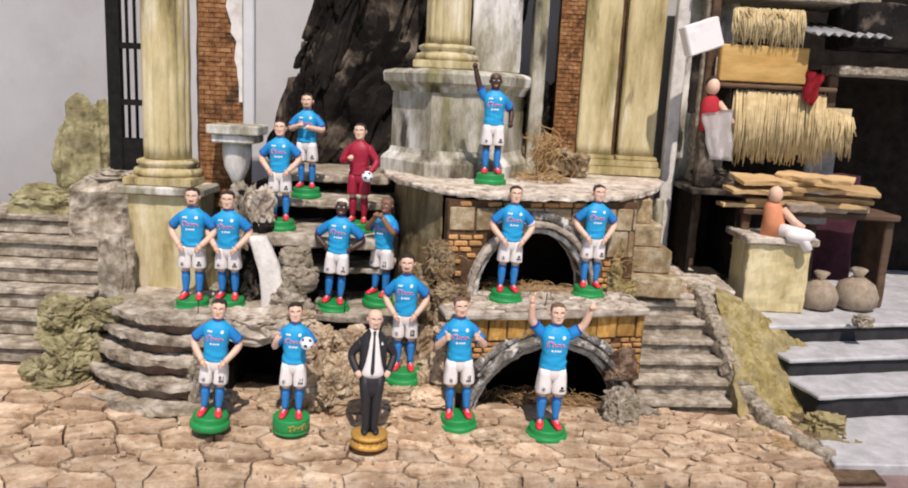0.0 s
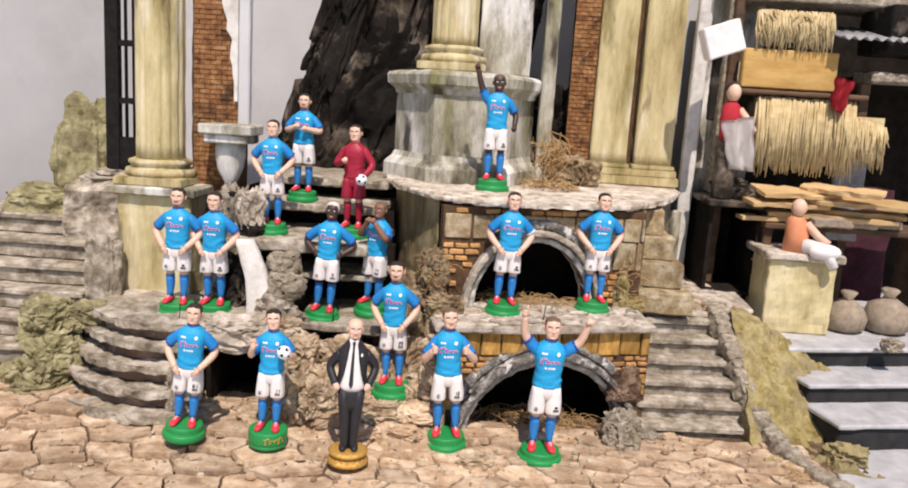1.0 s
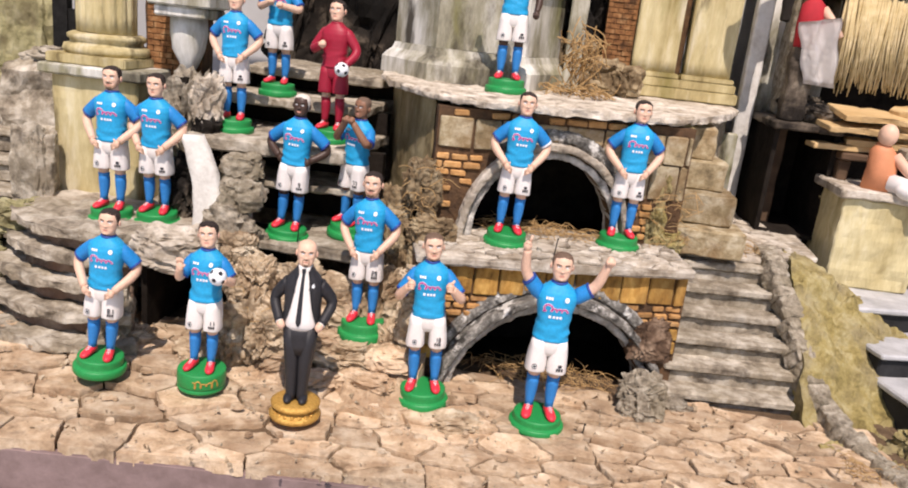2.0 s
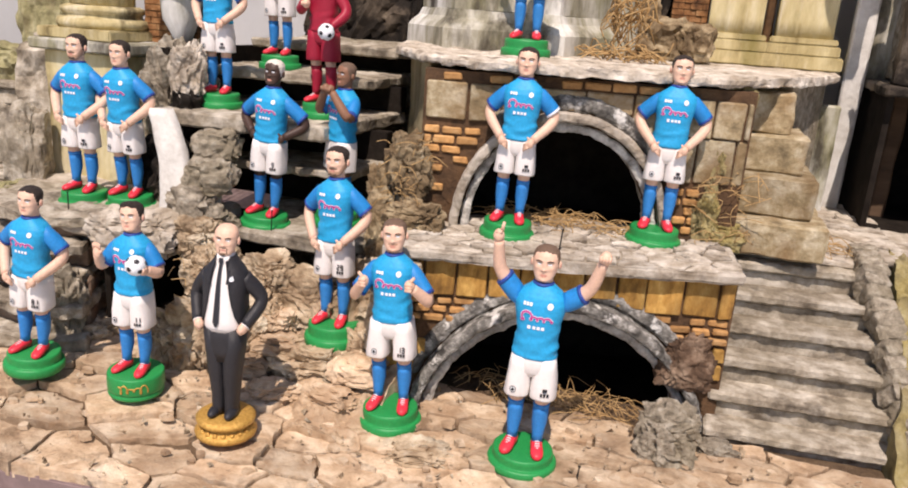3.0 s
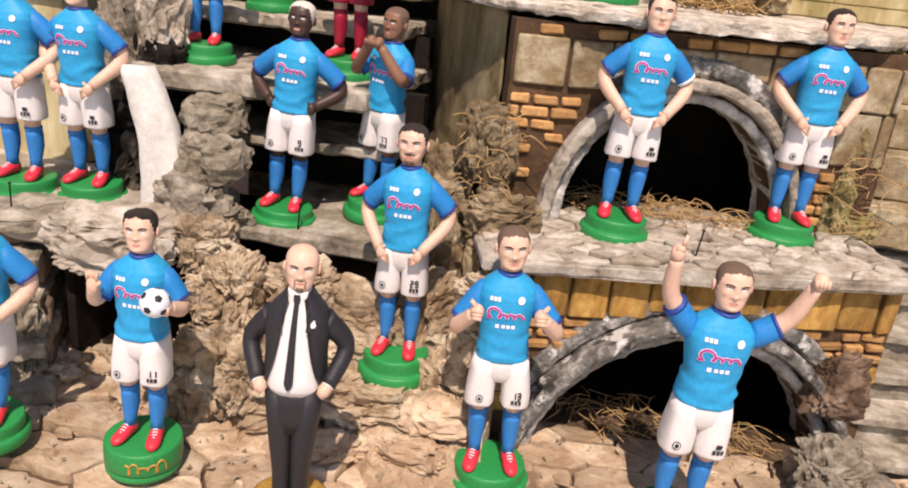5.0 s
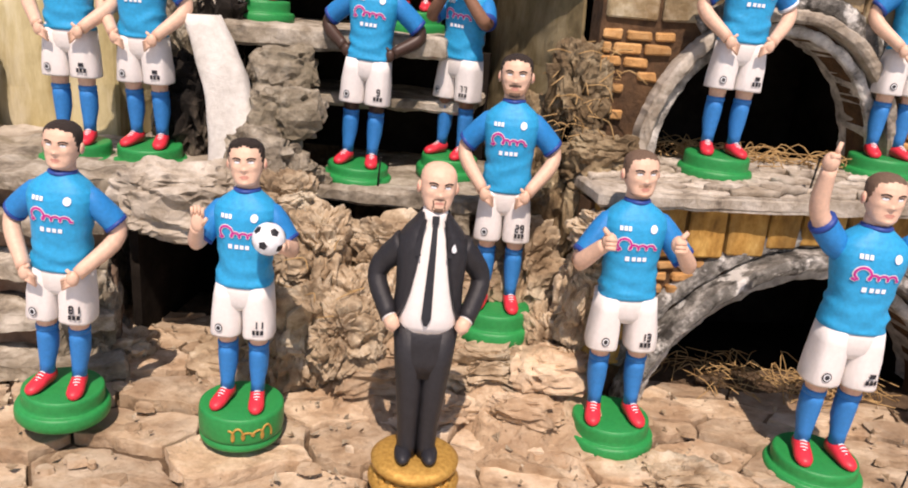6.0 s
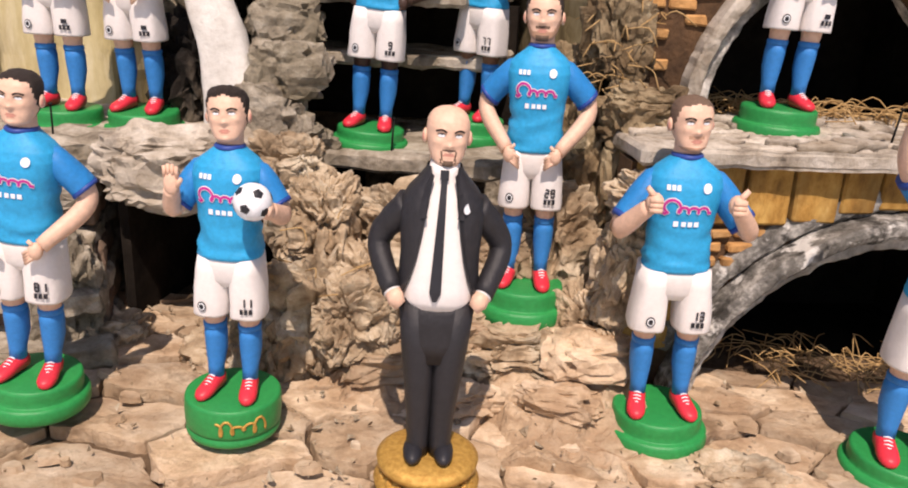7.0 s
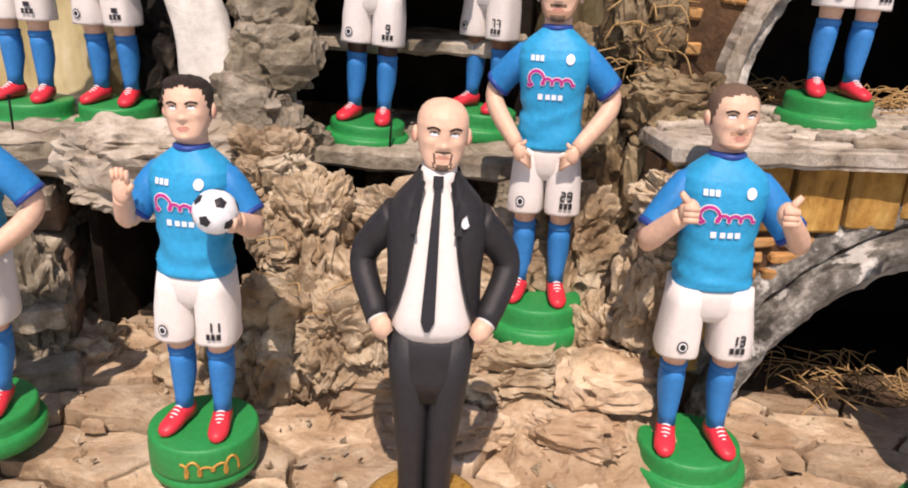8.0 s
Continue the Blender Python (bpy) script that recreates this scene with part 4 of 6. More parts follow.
def head_shape(bm, skin, hair, beard, bald=False, seed=0.0, facing=(0.0, 0.0, 0.0), size=1.0):
    """A modelled head with painted eyes, hair and beard; facing: nod, lean, turn in degrees."""
    before = len(bm.verts)
    z0, tall, n, levels = 0.828, 0.165, 60, 46
    tone = CROP if hair == "crop" else BLOND if hair == "bleached" else HAIR
    thick = {"crop": 0.0022, "bleached": 0.003, "short": 0.0045, "quiff": 0.0070}[hair]

    def hairline(s, x):
        u = (s + 1) / 2
        side = 0.83 + 0.04 * math.exp(-(x / 0.02) ** 2) - 0.30 * ease(u, 0.16, 0.34) - 0.16 * ease(u, 0.34, 0.46) - 0.22 * ease(u, 0.52, 0.75)
        return side

    def front(x, z):
        t = max(0.0, min(1.0, (z - z0) / tall))
        a, yf, yb = skull_at(t)
        c = min(1.0, abs(x) / a) ** (1 / 0.9)
        s = max(0.0, 1 - c * c) ** 0.5
        return (yf + yb) / 2 - (yb - yf) / 2 * s ** 0.9 - face_relief(x, t)
    rings, keys = [], []
    for j in range(levels + 1):
        t = 0.5 - 0.5 * math.cos(math.pi * (0.02 + 0.97 * j / levels))
        a, yf, yb = skull_at(t)
        row, key = [], []
        for i in range(n):
            th = 2 * math.pi * i / n
            c, s = math.cos(th), math.sin(th)
            x = a * math.copysign(abs(c) ** 0.9, c)
            mid, half = (yf + yb) / 2, (yb - yf) / 2
            y = mid + half * math.copysign(abs(s) ** 0.9, s)
            if s < 0:
                y -= face_relief(x, t)
            z = z0 + tall * t
            grown = 0.0 if bald else ease(t - hairline(s, x), 0.0, 0.05)
            if grown:
                lock = noise.noise(Vector((x * 70 + seed, y * 40, z * 50)))
                w = thick * (0.4 + 0.6 * ease(t, 0.6, 0.86)) * (1 + 0.4 * lock) + (0.013 * ease(-y, -0.01, 0.04) * ease(t, 0.78, 0.95) * (1 + 0.8 * noise.noise(Vector((x * 110, seed, 0)))) if hair == "quiff" else 0.0)
                d = Vector((x, y - mid, (t - 0.55) * 0.11)).normalized() * w * grown
                x, y, z = x + d.x, y + d.y, z + d.z
            row.append(bm.verts.new((x, y, z)))
            key.append((x, t, s))
        rings.append(row)
        keys.append(key)

    def tone_of(x, t, s):
        u, ax = (s + 1) / 2, abs(x)
        if not bald and t > hairline(s, x) + 0.008:
            return tone
        if s > 0.1:
            return skin
        if ax < 0.0150 * (1 - 0.25 * abs(t - 0.214) / 0.05) and (0.165 if beard != "goatee" else 0.19) < t < (0.262 if beard != "goatee" else 0.245):
            return LIP
        if beard == "trace" and (t < 0.10 or (0.265 < t < 0.30 and ax < 0.022)):
            return STUBBLE
        if beard == "full":
            if (t < 0.13 and ax < 0.022) or (0.262 < t < 0.315 and ax < 0.023):
                return CROP
            if t < 0.20 + 0.30 * ease(u, 0.08, 0.40) or (0.26 < t < 0.32 and ax < 0.026):
                return STUBBLE
        if beard == "goatee" and ((t < 0.130 and ax < 0.016) or (0.272 < t < 0.308 and ax < 0.021) or (0.0175 < ax < 0.0225 and 0.06 < t < 0.29)):
            return CROP
        return skin
    for j in range(levels):
        for i in range(n):
            k = (i + 1) % n
            f = bm.faces.new((rings[j][i], rings[j][k], rings[j + 1][k], rings[j + 1][i]))
            x, t, s = (sum(v) / 4 for v in zip(keys[j][i], keys[j][k], keys[j + 1][k], keys[j + 1][i]))
            f.material_index, f.smooth = tone_of(x, t, s), True
    for row, turn in ((rings[0], -1), (rings[-1], 1)):
        f = bm.faces.new(row[::turn])
        f.material_index = skin if turn < 0 or bald else tone

    def spot(x, t, rx, rz, lift, mat):
        z = z0 + tall * t
        pts = [(x + rx * math.cos(2 * math.pi * i / 12), z + rz * math.sin(2 * math.pi * i / 12)) for i in range(12)]
        f = bm.faces.new([bm.verts.new((px, front(px, pz) - lift, pz)) for px, pz in pts])
        f.material_index = mat
    for s in (-1, 1):
        spot(s * 0.0245, 0.540, 0.0102, 0.0054, 0.0010, PRINT)
        spot(s * 0.0240, 0.543, 0.0050, 0.0052, 0.0018, INK)
        for stroke, w, mat in (([(0.013, 0.548), (0.019, 0.572), (0.027, 0.576), (0.036, 0.552)], 0.0013, CROP), ([(0.011, 0.600), (0.019, 0.632), (0.029, 0.640), (0.041, 0.610)], 0.0026, HAIR)):
            pts = [(s * p.x, z0 + tall * p.y) for p in smooth_path([(x, t, 0) for x, t in stroke], 4)]
            ribbon(bm, pts, w, 0.0016, mat, front)
        ball(bm, (s * 0.064, 0.006, z0 + tall * 0.46), (0.0085, 0.015, 0.022), skin, 10, 8)
        ball(bm, (s * 0.067, -0.002, z0 + tall * 0.45), (0.0060, 0.006, 0.013), LIP if skin == SKIN else skin, 8, 6)
    m = Matrix.Translation((0, 0, z0 + 0.01)) @ pose(0, 0, 0, *facing) @ Matrix.Scale(size, 4) @ Matrix.Translation((0, 0, -z0 - 0.01))
    for v in list(bm.verts)[before:]:
        v.co = m @ v.co
    tube(bm, [(0, 0.010, 0.79), (0, 0.006, 0.825), (0, 0.004, 0.865)], [0.045, 0.0385, 0.038], skin, 18)


def football(bm, at, r):
    ball(bm, at, (r, r, r), PRINT, 20, 14)
    g = (1 + 5 ** 0.5) / 2
    for p in ((0, 1, g), (0, -1, g), (0, 1, -g), (0, -1, -g), (1, g, 0), (-1, g, 0), (1, -g, 0), (-1, -g, 0), (g, 0, 1), (-g, 0, 1), (g, 0, -1), (-g, 0, -1)):
        d = (Euler((0.3, 0.2, 0.5)).to_matrix() @ Vector(p)).normalized()
        q = d.to_track_quat("Z", "Y")
        rim = [bm.verts.new(Vector(at) + (d + q @ Vector((0.29 * math.cos(2 * math.pi * i / 5), 0.29 * math.sin(2 * math.pi * i / 5), 0))).normalized() * r * 1.022) for i in range(5)]
        mid = bm.verts.new(Vector(at) + d * r * 1.022)
        for i in range(5):
            bm.faces.new((mid, rim[i], rim[(i + 1) % 5])).material_index = INK


def stand(bm, mat, r=0.154, tall=0.115, drum=False):
    """A turned foot: two stepped discs with crisp rims, or one tall drum on a thin rim."""
    if drum:
        prof = [(0.93, -1.0), (0.955, -0.99), (0.985, -0.93), (0.985, -0.84), (0.955, -0.80), (0.950, -0.76), (0.985, -0.73), (1.0, -0.66), (1.01, -0.35), (1.0, -0.10), (0.985, -0.03), (0.955, -0.004), (0.93, 0.0), (0.45, 0.004)]
    else:
        prof = [(0.96, -1.0), (1.00, -0.985), (1.045, -0.90), (1.055, -0.76), (1.045, -0.60), (1.015, -0.52), (0.975, -0.50), (0.915, -0.49), (0.905, -0.47), (0.915, -0.30), (0.910, -0.12), (0.895, -0.03), (0.865, -0.004), (0.84, 0.0), (0.45, 0.006)]
    lathe(bm, [(k * r, z * tall) for k, z in prof], mat, 44, (0, 0.005, 0))


ARMS = {
    "akimbo": [((0.240, 0.045, 0.610), (0.128, -0.030, 0.520), "hip"), ((0.240, 0.045, 0.610), (0.128, -0.030, 0.520), "hip")],
    "hips": [((0.208, 0.020, 0.612), (0.102, -0.092, 0.488), "hip"), ((0.208, 0.020, 0.612), (0.102, -0.092, 0.488), "hip")],
    "ball": [((0.180, -0.045, 0.625), (0.155, -0.115, 0.700), "palm"), ((0.190, -0.01, 0.625), (0.178, -0.11, 0.660), "fist")],
    "thumbs": [((0.212, -0.035, 0.600), (0.138, -0.125, 0.690), "thumb"), ((0.222, -0.035, 0.605), (0.150, -0.125, 0.690), "thumb")],
    "up": [((0.215, -0.01, 0.845), (0.235, -0.045, 0.985), "point"), ((0.225, -0.01, 0.815), (0.275, -0.045, 0.955), "fist")],
    "salute": [((0.185, 0.0, 0.865), (0.235, -0.02, 1.015), "fist"), ((0.195, 0.03, 0.615), (0.185, -0.05, 0.505), "fist")],
    "clasp": [((0.165, -0.08, 0.66), (0.04, -0.135, 0.80), "fist"), ((0.165, -0.08, 0.66), (0.04, -0.135, 0.80), "fist")],
    "chest": [((0.19, -0.02, 0.62), (0.06, -0.115, 0.655), "fist"), ((0.19, -0.02, 0.62), (0.06, -0.115, 0.635), "fist")],
    "keeper": [((0.185, -0.03, 0.615), (0.075, -0.125, 0.645), "fist"), ((0.195, 0.0, 0.61), (0.145, -0.105, 0.51), "fist")],
}


def player(at, turn, h, arms, skin=SKIN, hair="short", beard="", num="", tall=0.115, kit=BLUE, seed=1.0, band=False, tilt=0.0, lean=0.0, wide=0.88, facing=(0, 0, 0), stance=0.066, label=""):
    bm = bmesh.new()
    shorts, sock = (CLARET, CLARET) if kit == CLARET else (WHITE, SOCK)
    for s in (-1, 1):
        x = stance * s
        shoe = len(bm.verts)
        skin_rings(bm, [ring(bm, (0, y, z), a, b, 18, 2.2, (1, 0, 0), (0, 0, 1)) for y, z, a, b in ((0.040, 0.030, 0.012, 0.016), (0.034, 0.030, 0.026, 0.028), (0.010, 0.031, 0.032, 0.031), (-0.020, 0.028, 0.031, 0.028), (-0.050, 0.022, 0.034, 0.022), (-0.078, 0.018, 0.032, 0.018), (-0.096, 0.015, 0.022, 0.014), (-0.104, 0.014, 0.008, 0.008))][::-1], RED)
        for k in range(4):
            tube(bm, [(-0.013, -0.022 - 0.011 * k, 0.0555 - 0.0058 * k), (0, -0.023 - 0.011 * k, 0.0590 - 0.0058 * k), (0.013, -0.022 - 0.011 * k, 0.0555 - 0.0058 * k)], [0.0024] * 3, PRINT, 6)
        m = Matrix.Translation((x * 1.02, 0, 0)) @ pose(0, 0, 0, 0, 0, s * 13)
        for v in list(bm.verts)[shoe:]:
            v.co = m @ v.co
        tube(bm, [(x, 0.006, 0.048), (x, 0.007, 0.085), (x, 0.014, 0.145), (x, 0.010, 0.20), (x, 0.004, 0.240)], [0.029, 0.030, 0.040, 0.042, 0.039], sock, 18)
        lathe(bm, [(0.039, 0.226), (0.042, 0.229), (0.0425, 0.244), (0.037, 0.247)], sock, 18, (x, 0.004, 0))
        tube(bm, [(x, 0.004, 0.238), (x, 0.0, 0.27), (x, 0.0, 0.34)], [0.036, 0.040, 0.047], skin, 16)
        rows = []
        for z, a, b, k in ((0.300, 0.056, 0.060, 1.0), (0.284, 0.061, 0.066, 1.02), (0.283, 0.065, 0.071, 1.02), (0.290, 0.066, 0.073, 1.02), (0.33, 0.065, 0.073, 1.0), (0.38, 0.063, 0.075, 0.96), (0.43, 0.059, 0.075, 0.92), (0.48, 0.054, 0.074, 0.88)):
            row = ring(bm, (x * k, 0, z), a, b, 26, 2.7)
            for v in row:
                v.co.xy += (v.co.xy - Vector((x * k, 0))) * 0.085 * noise.noise(Vector((v.co.x * 34, v.co.y * 22 + seed * 5, z * 11 + seed)))
            rows.append(row)
        skin_rings(bm, rows, shorts)
    skin_rings(bm, [ring(bm, (0, 0, z), a, b, 26, 2.8) for z, a, b in ((0.385, 0.06, 0.055), (0.41, 0.112, 0.072), (0.46, 0.112, 0.076), (0.50, 0.108, 0.074))], shorts)
    prof = TORSO
    fine = []
    for (z0, a0, b0), (z1, a1, b1) in zip(prof, prof[1:]):
        for k in range(6):
            fine.append((z0 + (z1 - z0) * k / 6, a0 + (a1 - a0) * k / 6, b0 + (b1 - b0) * k / 6))
    fine.append(prof[-1])
    rings = []
    for z, a, b in fine:
        row = ring(bm, (0, 0, z), a, b, 36, 2.5)
        for v in row:
            low = max(0.0, min(1.0, (0.655 - z) / 0.09)) * max(0.0, min(1.0, (z - 0.478) / 0.02))
            sag = z * 34 - 90 * v.co.x ** 2 + 7 * v.co.x * math.sin(seed) + 1.3 * noise.noise(Vector((v.co.x * 9, v.co.y * 6 + seed * 3, z * 12)))
            fold = 0.35 - abs(math.sin(sag * 1.35))
            v.co.xy *= 1 + 0.150 * low * fold * (0.5 + noise.noise(Vector((v.co.x * 11 + seed, v.co.y * 9, z * 18))))
        rings.append(row)
    skin_rings(bm, rings, kit)
    lathe(bm, [(0.046, 0.806), (0.053, 0.809), (0.053, 0.817), (0.045, 0.822)], NAVY if kit == BLUE else kit, 20)
    for s, (el, wr, kind) in zip((-1, 1), ARMS[arms]):
        sh = (s * 0.110, 0.004, 0.728)
        el, wr = (s * el[0], el[1], el[2]), (s * wr[0], wr[1], wr[2])
        path = smooth_path([sh, el, wr], 8)
        path = [Vector((s * 0.066, 0.004, 0.742))] + path
        m = len(path)
        n_sleeve = int(m * (0.40 if kit == BLUE else 0.97))
        rad = [0.048 - 0.019 * min(1.0, i / (m - 1) * 1.15) + 0.004 * math.sin(math.pi * min(1, max(0, (i / (m - 1) - 0.5) * 2))) for i in range(m)]
        tube(bm, path, [r * 0.86 for r in rad], skin, 14)
        tube(bm, path[:n_sleeve + 1], [0.040 + 0.006 * min(1.0, i / 2.5) if kit == BLUE else r * 1.0 for i, r in zip(range(n_sleeve + 1), rad)], SLEEVE if kit == BLUE else kit, 16)
        if kit == BLUE:
            c, d = path[n_sleeve - 1], path[n_sleeve]
            tube(bm, [c + (d - c) * 0.35, d + (d - c) * 0.12], [0.0478, 0.0474], PRINT if band and s == 1 else NAVY, 16)
        d = (path[-1] - path[-3]).normalized()
        hand_shape(bm, path[-1] + d * 0.022, skin, kind, s)
        if s == 1:
            ball_at = path[-1] + (Vector((-0.045, -0.03, 0.03)) if arms == "ball" else Vector((-0.01, -0.05, -0.03)))
    if kit == BLUE:
        # chest print as plain shapes
        loop = []
        for i in range(73):
            k = i / 72
            big = 2.5 - 1.75 * min(1.0, k * 3.4)
            th = k * 2 * math.pi * 4.0
            loop.append((-0.064 + 0.130 * k - 0.0100 * math.sin(th) * big, 0.666 + 0.0120 * big * (0.9 - math.cos(th)) * 0.85))
        loop = [(-0.084, 0.662), (-0.074, 0.657)] + loop + [(0.078, 0.664)]
        ribbon(bm, loop, 0.0066, 0.0032, PRINT, torso_front)
        ribbon(bm, loop, 0.0040, 0.0046, MAGENTA, torso_front)
        ribbon(bm, [(-0.044, 0.630), (-0.028, 0.630)], 0.0080, 0.004, PRINT, torso_front)
        for k in range(3):
            ribbon(bm, [(-0.018 + 0.021 * k, 0.630), (-0.003 + 0.021 * k, 0.630)], 0.0072, 0.004, PRINT, torso_front)
        for k in range(3):
            ribbon(bm, [(-0.076 + 0.016 * k, 0.735), (-0.064 + 0.016 * k, 0.735)], 0.0075, 0.004, PRINT, torso_front)
        disc(bm, 0.056, 0.735, 0.0145, 0.004, PRINT, torso_front)

        def shorts_front(x, z):
            k = (abs(x) - stance) / 0.066
            return -0.0755 * max(0.02, 1 - abs(k) ** 2.6) ** (1 / 2.6)
        disc(bm, -0.080, 0.322, 0.0165, 0.003, INK, shorts_front)
        disc(bm, -0.080, 0.322, 0.0125, 0.004, PRINT, shorts_front)
        disc(bm, -0.080, 0.322, 0.0085, 0.005, INK, shorts_front)
        if num:
            number(bm, num, 0.082, 0.346, 0.0135, 0.026, INK, shorts_front)
        else:
            ribbon(bm, [(0.070, 0.340), (0.082, 0.340), (0.094, 0.340)], 0.008, 0.0035, INK, shorts_front)
        for k in range(3):
            ribbon(bm, [(0.0600 + 0.016 * k, 0.317), (0.0720 + 0.016 * k, 0.317)], 0.0085, 0.0035, INK, shorts_front)
    for v in bm.verts:
        v.co.x *= wide
    if arms in ("ball", "keeper"):
        football(bm, (ball_at.x * wide, ball_at.y, ball_at.z), 0.055)
    head_shape(bm, skin, hair, beard, seed=seed, facing=facing, size=0.925)
    stand(bm, GREEN, tall=tall, drum=arms == "ball")
    if arms == "ball":
        scroll = []
        for i in range(91):
            k = i / 90
            th = k * 2 * math.pi * 4.5
            scroll.append((-0.005 + 0.145 * k + 0.010 * math.sin(th), -tall * 0.42 + tall * 0.20 * math.cos(th) * (0.6 + 0.4 * math.sin(k * 9))))
        tube(bm, [(0.1565 * math.sin(x * 7), -0.1565 * math.cos(x * 7) + 0.005, z) for x, z in scroll], [0.0042] * 91, GOLD, 6)
    ob = mesh_ob("figurine", bm, FIG_MATS)
    ob.matrix_world = pose(*at, 0, 0, turn) @ Matrix.Translation((0, 0, tall * h)) @ pose(0, 0, 0, tilt, lean, 0) @ Matrix.Diagonal((h, h, h, 1))
    return tagged(ob, label, "figurine", "football figurines")


def coach(at, turn, h, lean=0.0):
    bm = bmesh.new()
    for s in (-1, 1):
        ball(bm, (s * 0.052, -0.035, 0.018), (0.034, 0.066, 0.024), INK, 14, 9)
        skin_rings(bm, [ring(bm, (s * x, y, z), a, b, 20, 2.4) for z, x, y, a, b in ((0.010, 0.038, 0.0, 0.041, 0.054), (0.04, 0.038, 0.0, 0.038, 0.050), (0.12, 0.039, 0.004, 0.042, 0.056), (0.22, 0.044, -0.004, 0.050, 0.062), (0.34, 0.050, 0, 0.061, 0.074), (0.47, 0.060, 0, 0.064, 0.080))], SUIT)
    skin_rings(bm, [ring(bm, (0, 0, z), a, b, 26, 2.6) for z, a, b in ((0.30, 0.070, 0.068), (0.36, 0.108, 0.078), (0.42, 0.118, 0.082), (0.485, 0.124, 0.086))], SUIT)
    shirt = [(0.460, 0.112, 0.084), (0.485, 0.116, 0.096), (0.52, 0.112, 0.098), (0.58, 0.106, 0.091), (0.66, 0.106, 0.083), (0.70, 0.102, 0.078), (0.73, 0.092, 0.072), (0.76, 0.078, 0.064), (0.785, 0.062, 0.055), (0.81, 0.049, 0.050), (0.84, 0.044, 0.047)]
    skin_rings(bm, [ring(bm, (0, 0, z), a, b, 36, 2.5) for z, a, b in shirt], WHITE)
    # jacket, open in front
    jk = [(0.488, 0.130, 0.100, 66), (0.505, 0.131, 0.104, 56), (0.545, 0.127, 0.106, 43), (0.60, 0.124, 0.100, 32), (0.66, 0.128, 0.094, 23), (0.71, 0.132, 0.088, 18), (0.742, 0.125, 0.080, 16), (0.769, 0.106, 0.071, 18), (0.793, 0.080, 0.062, 24), (0.815, 0.060, 0.055, 36), (0.828, 0.053, 0.051, 50)]
    outer, inner = [], []
    for z, a, b, gap in jk:
        o, i_ = [], []
        for k in range(41):
            t = radians(-90 + gap + (360 - 2 * gap) * k / 40)
            c, s = math.cos(t), math.sin(t)
            f = 1 + 0.012 * noise.noise(Vector((c * 3, s * 3, z * 18)))
            x, y = a * f * math.copysign(abs(c) ** 0.8, c), b * f * math.copysign(abs(s) ** 0.8, s)
            o.append(bm.verts.new((x, y, z)))
            i_.append(bm.verts.new((x * 0.95, y * 0.95, z)))
        outer.append(o)
        inner.append(i_[::-1])
    skin_rings(bm, outer, SUIT, False, False)
    skin_rings(bm, inner, SUIT, False, False)
    for k in range(len(jk) - 1):
        for p, q in ((0, -1), (-1, 0)):
            f = bm.faces.new((outer[k][p], inner[k][q], inner[k + 1][q], outer[k + 1][p]))
            f.material_index = SUIT
    for k in range(40):
        f = bm.faces.new((outer[0][k], outer[0][k + 1], inner[0][39 - k], inner[0][40 - k]))
        f.material_index = SUIT

    def front(x, z):
        return torso_front(x, z, shirt)
    # lapels and tie
    for s in (-1, 1):
        ribbon(bm, [(s * 0.040, 0.815), (s * 0.052, 0.77), (s * 0.058, 0.735), (s * 0.055, 0.71)], 0.010, 0.024, SUIT, front)
    ribbon(bm, [(0, 0.825), (0, 0.80)], 0.013, 0.010, INK, front)
    tie = [(0.0 - 0.010 * k / 12, 0.80 - 0.305 * k / 12) for k in range(13)]
    for k in range(12):
        w0, w1 = 0.009 + 0.010 * k / 12, 0.009 + 0.010 * (k + 1) / 12
        (x0, z0), (x1, z1) = tie[k], tie[k + 1]
        q = [bm.verts.new((x + e * w, front(x, z) - 0.008, z)) for x, z, w in ((x0, z0, w0), (x1, z1, w1 if k < 11 else 0.006)) for e in (-1, 1)]
        f = bm.faces.new((q[0], q[1], q[3], q[2]))
        f.material_index = INK
    disc(bm, 0.074, 0.735, 0.012, 0.030, PRINT, front)
    for s in (-1, 1):
        path = smooth_path([(s * 0.104, 0.004, 0.722), (s * 0.194, 0.040, 0.608), (s * 0.142, -0.052, 0.500)], 8)
        tube(bm, path, [0.043 - 0.011 * i / 16 + 0.003 * noise.noise(Vector((i * 0.9, s, 0))) for i in range(17)], SUIT, 16)
        d = (path[-1] - path[-3]).normalized()
        tube(bm, [path[-1] - d * 0.004, path[-1] + d * 0.006], [0.0275, 0.027], WHITE, 14)
        tube(bm, [path[-1], path[-1] + d * 0.022 + Vector((-s * 0.004, 0, 0)), path[-1] + d * 0.048 + Vector((-s * 0.010, 0.010, 0))], [0.026, 0.027, 0.018], SKIN, 14)
    for v in bm.verts:
        v.co.x *= 0.84
    head_shape(bm, SKIN, "short", "goatee", bald=True, facing=(0, 2, 6), size=0.88)
    for v in bm.verts:
        v.co.z *= 1.018
    lathe(bm, [(0.120, -0.12), (0.150, -0.11), (0.155, -0.09), (0.140, -0.075), (0.118, -0.06), (0.118, -0.05), (0.145, -0.035), (0.148, -0.018), (0.128, -0.004), (0.05, 0.0)], GOLD, 44)
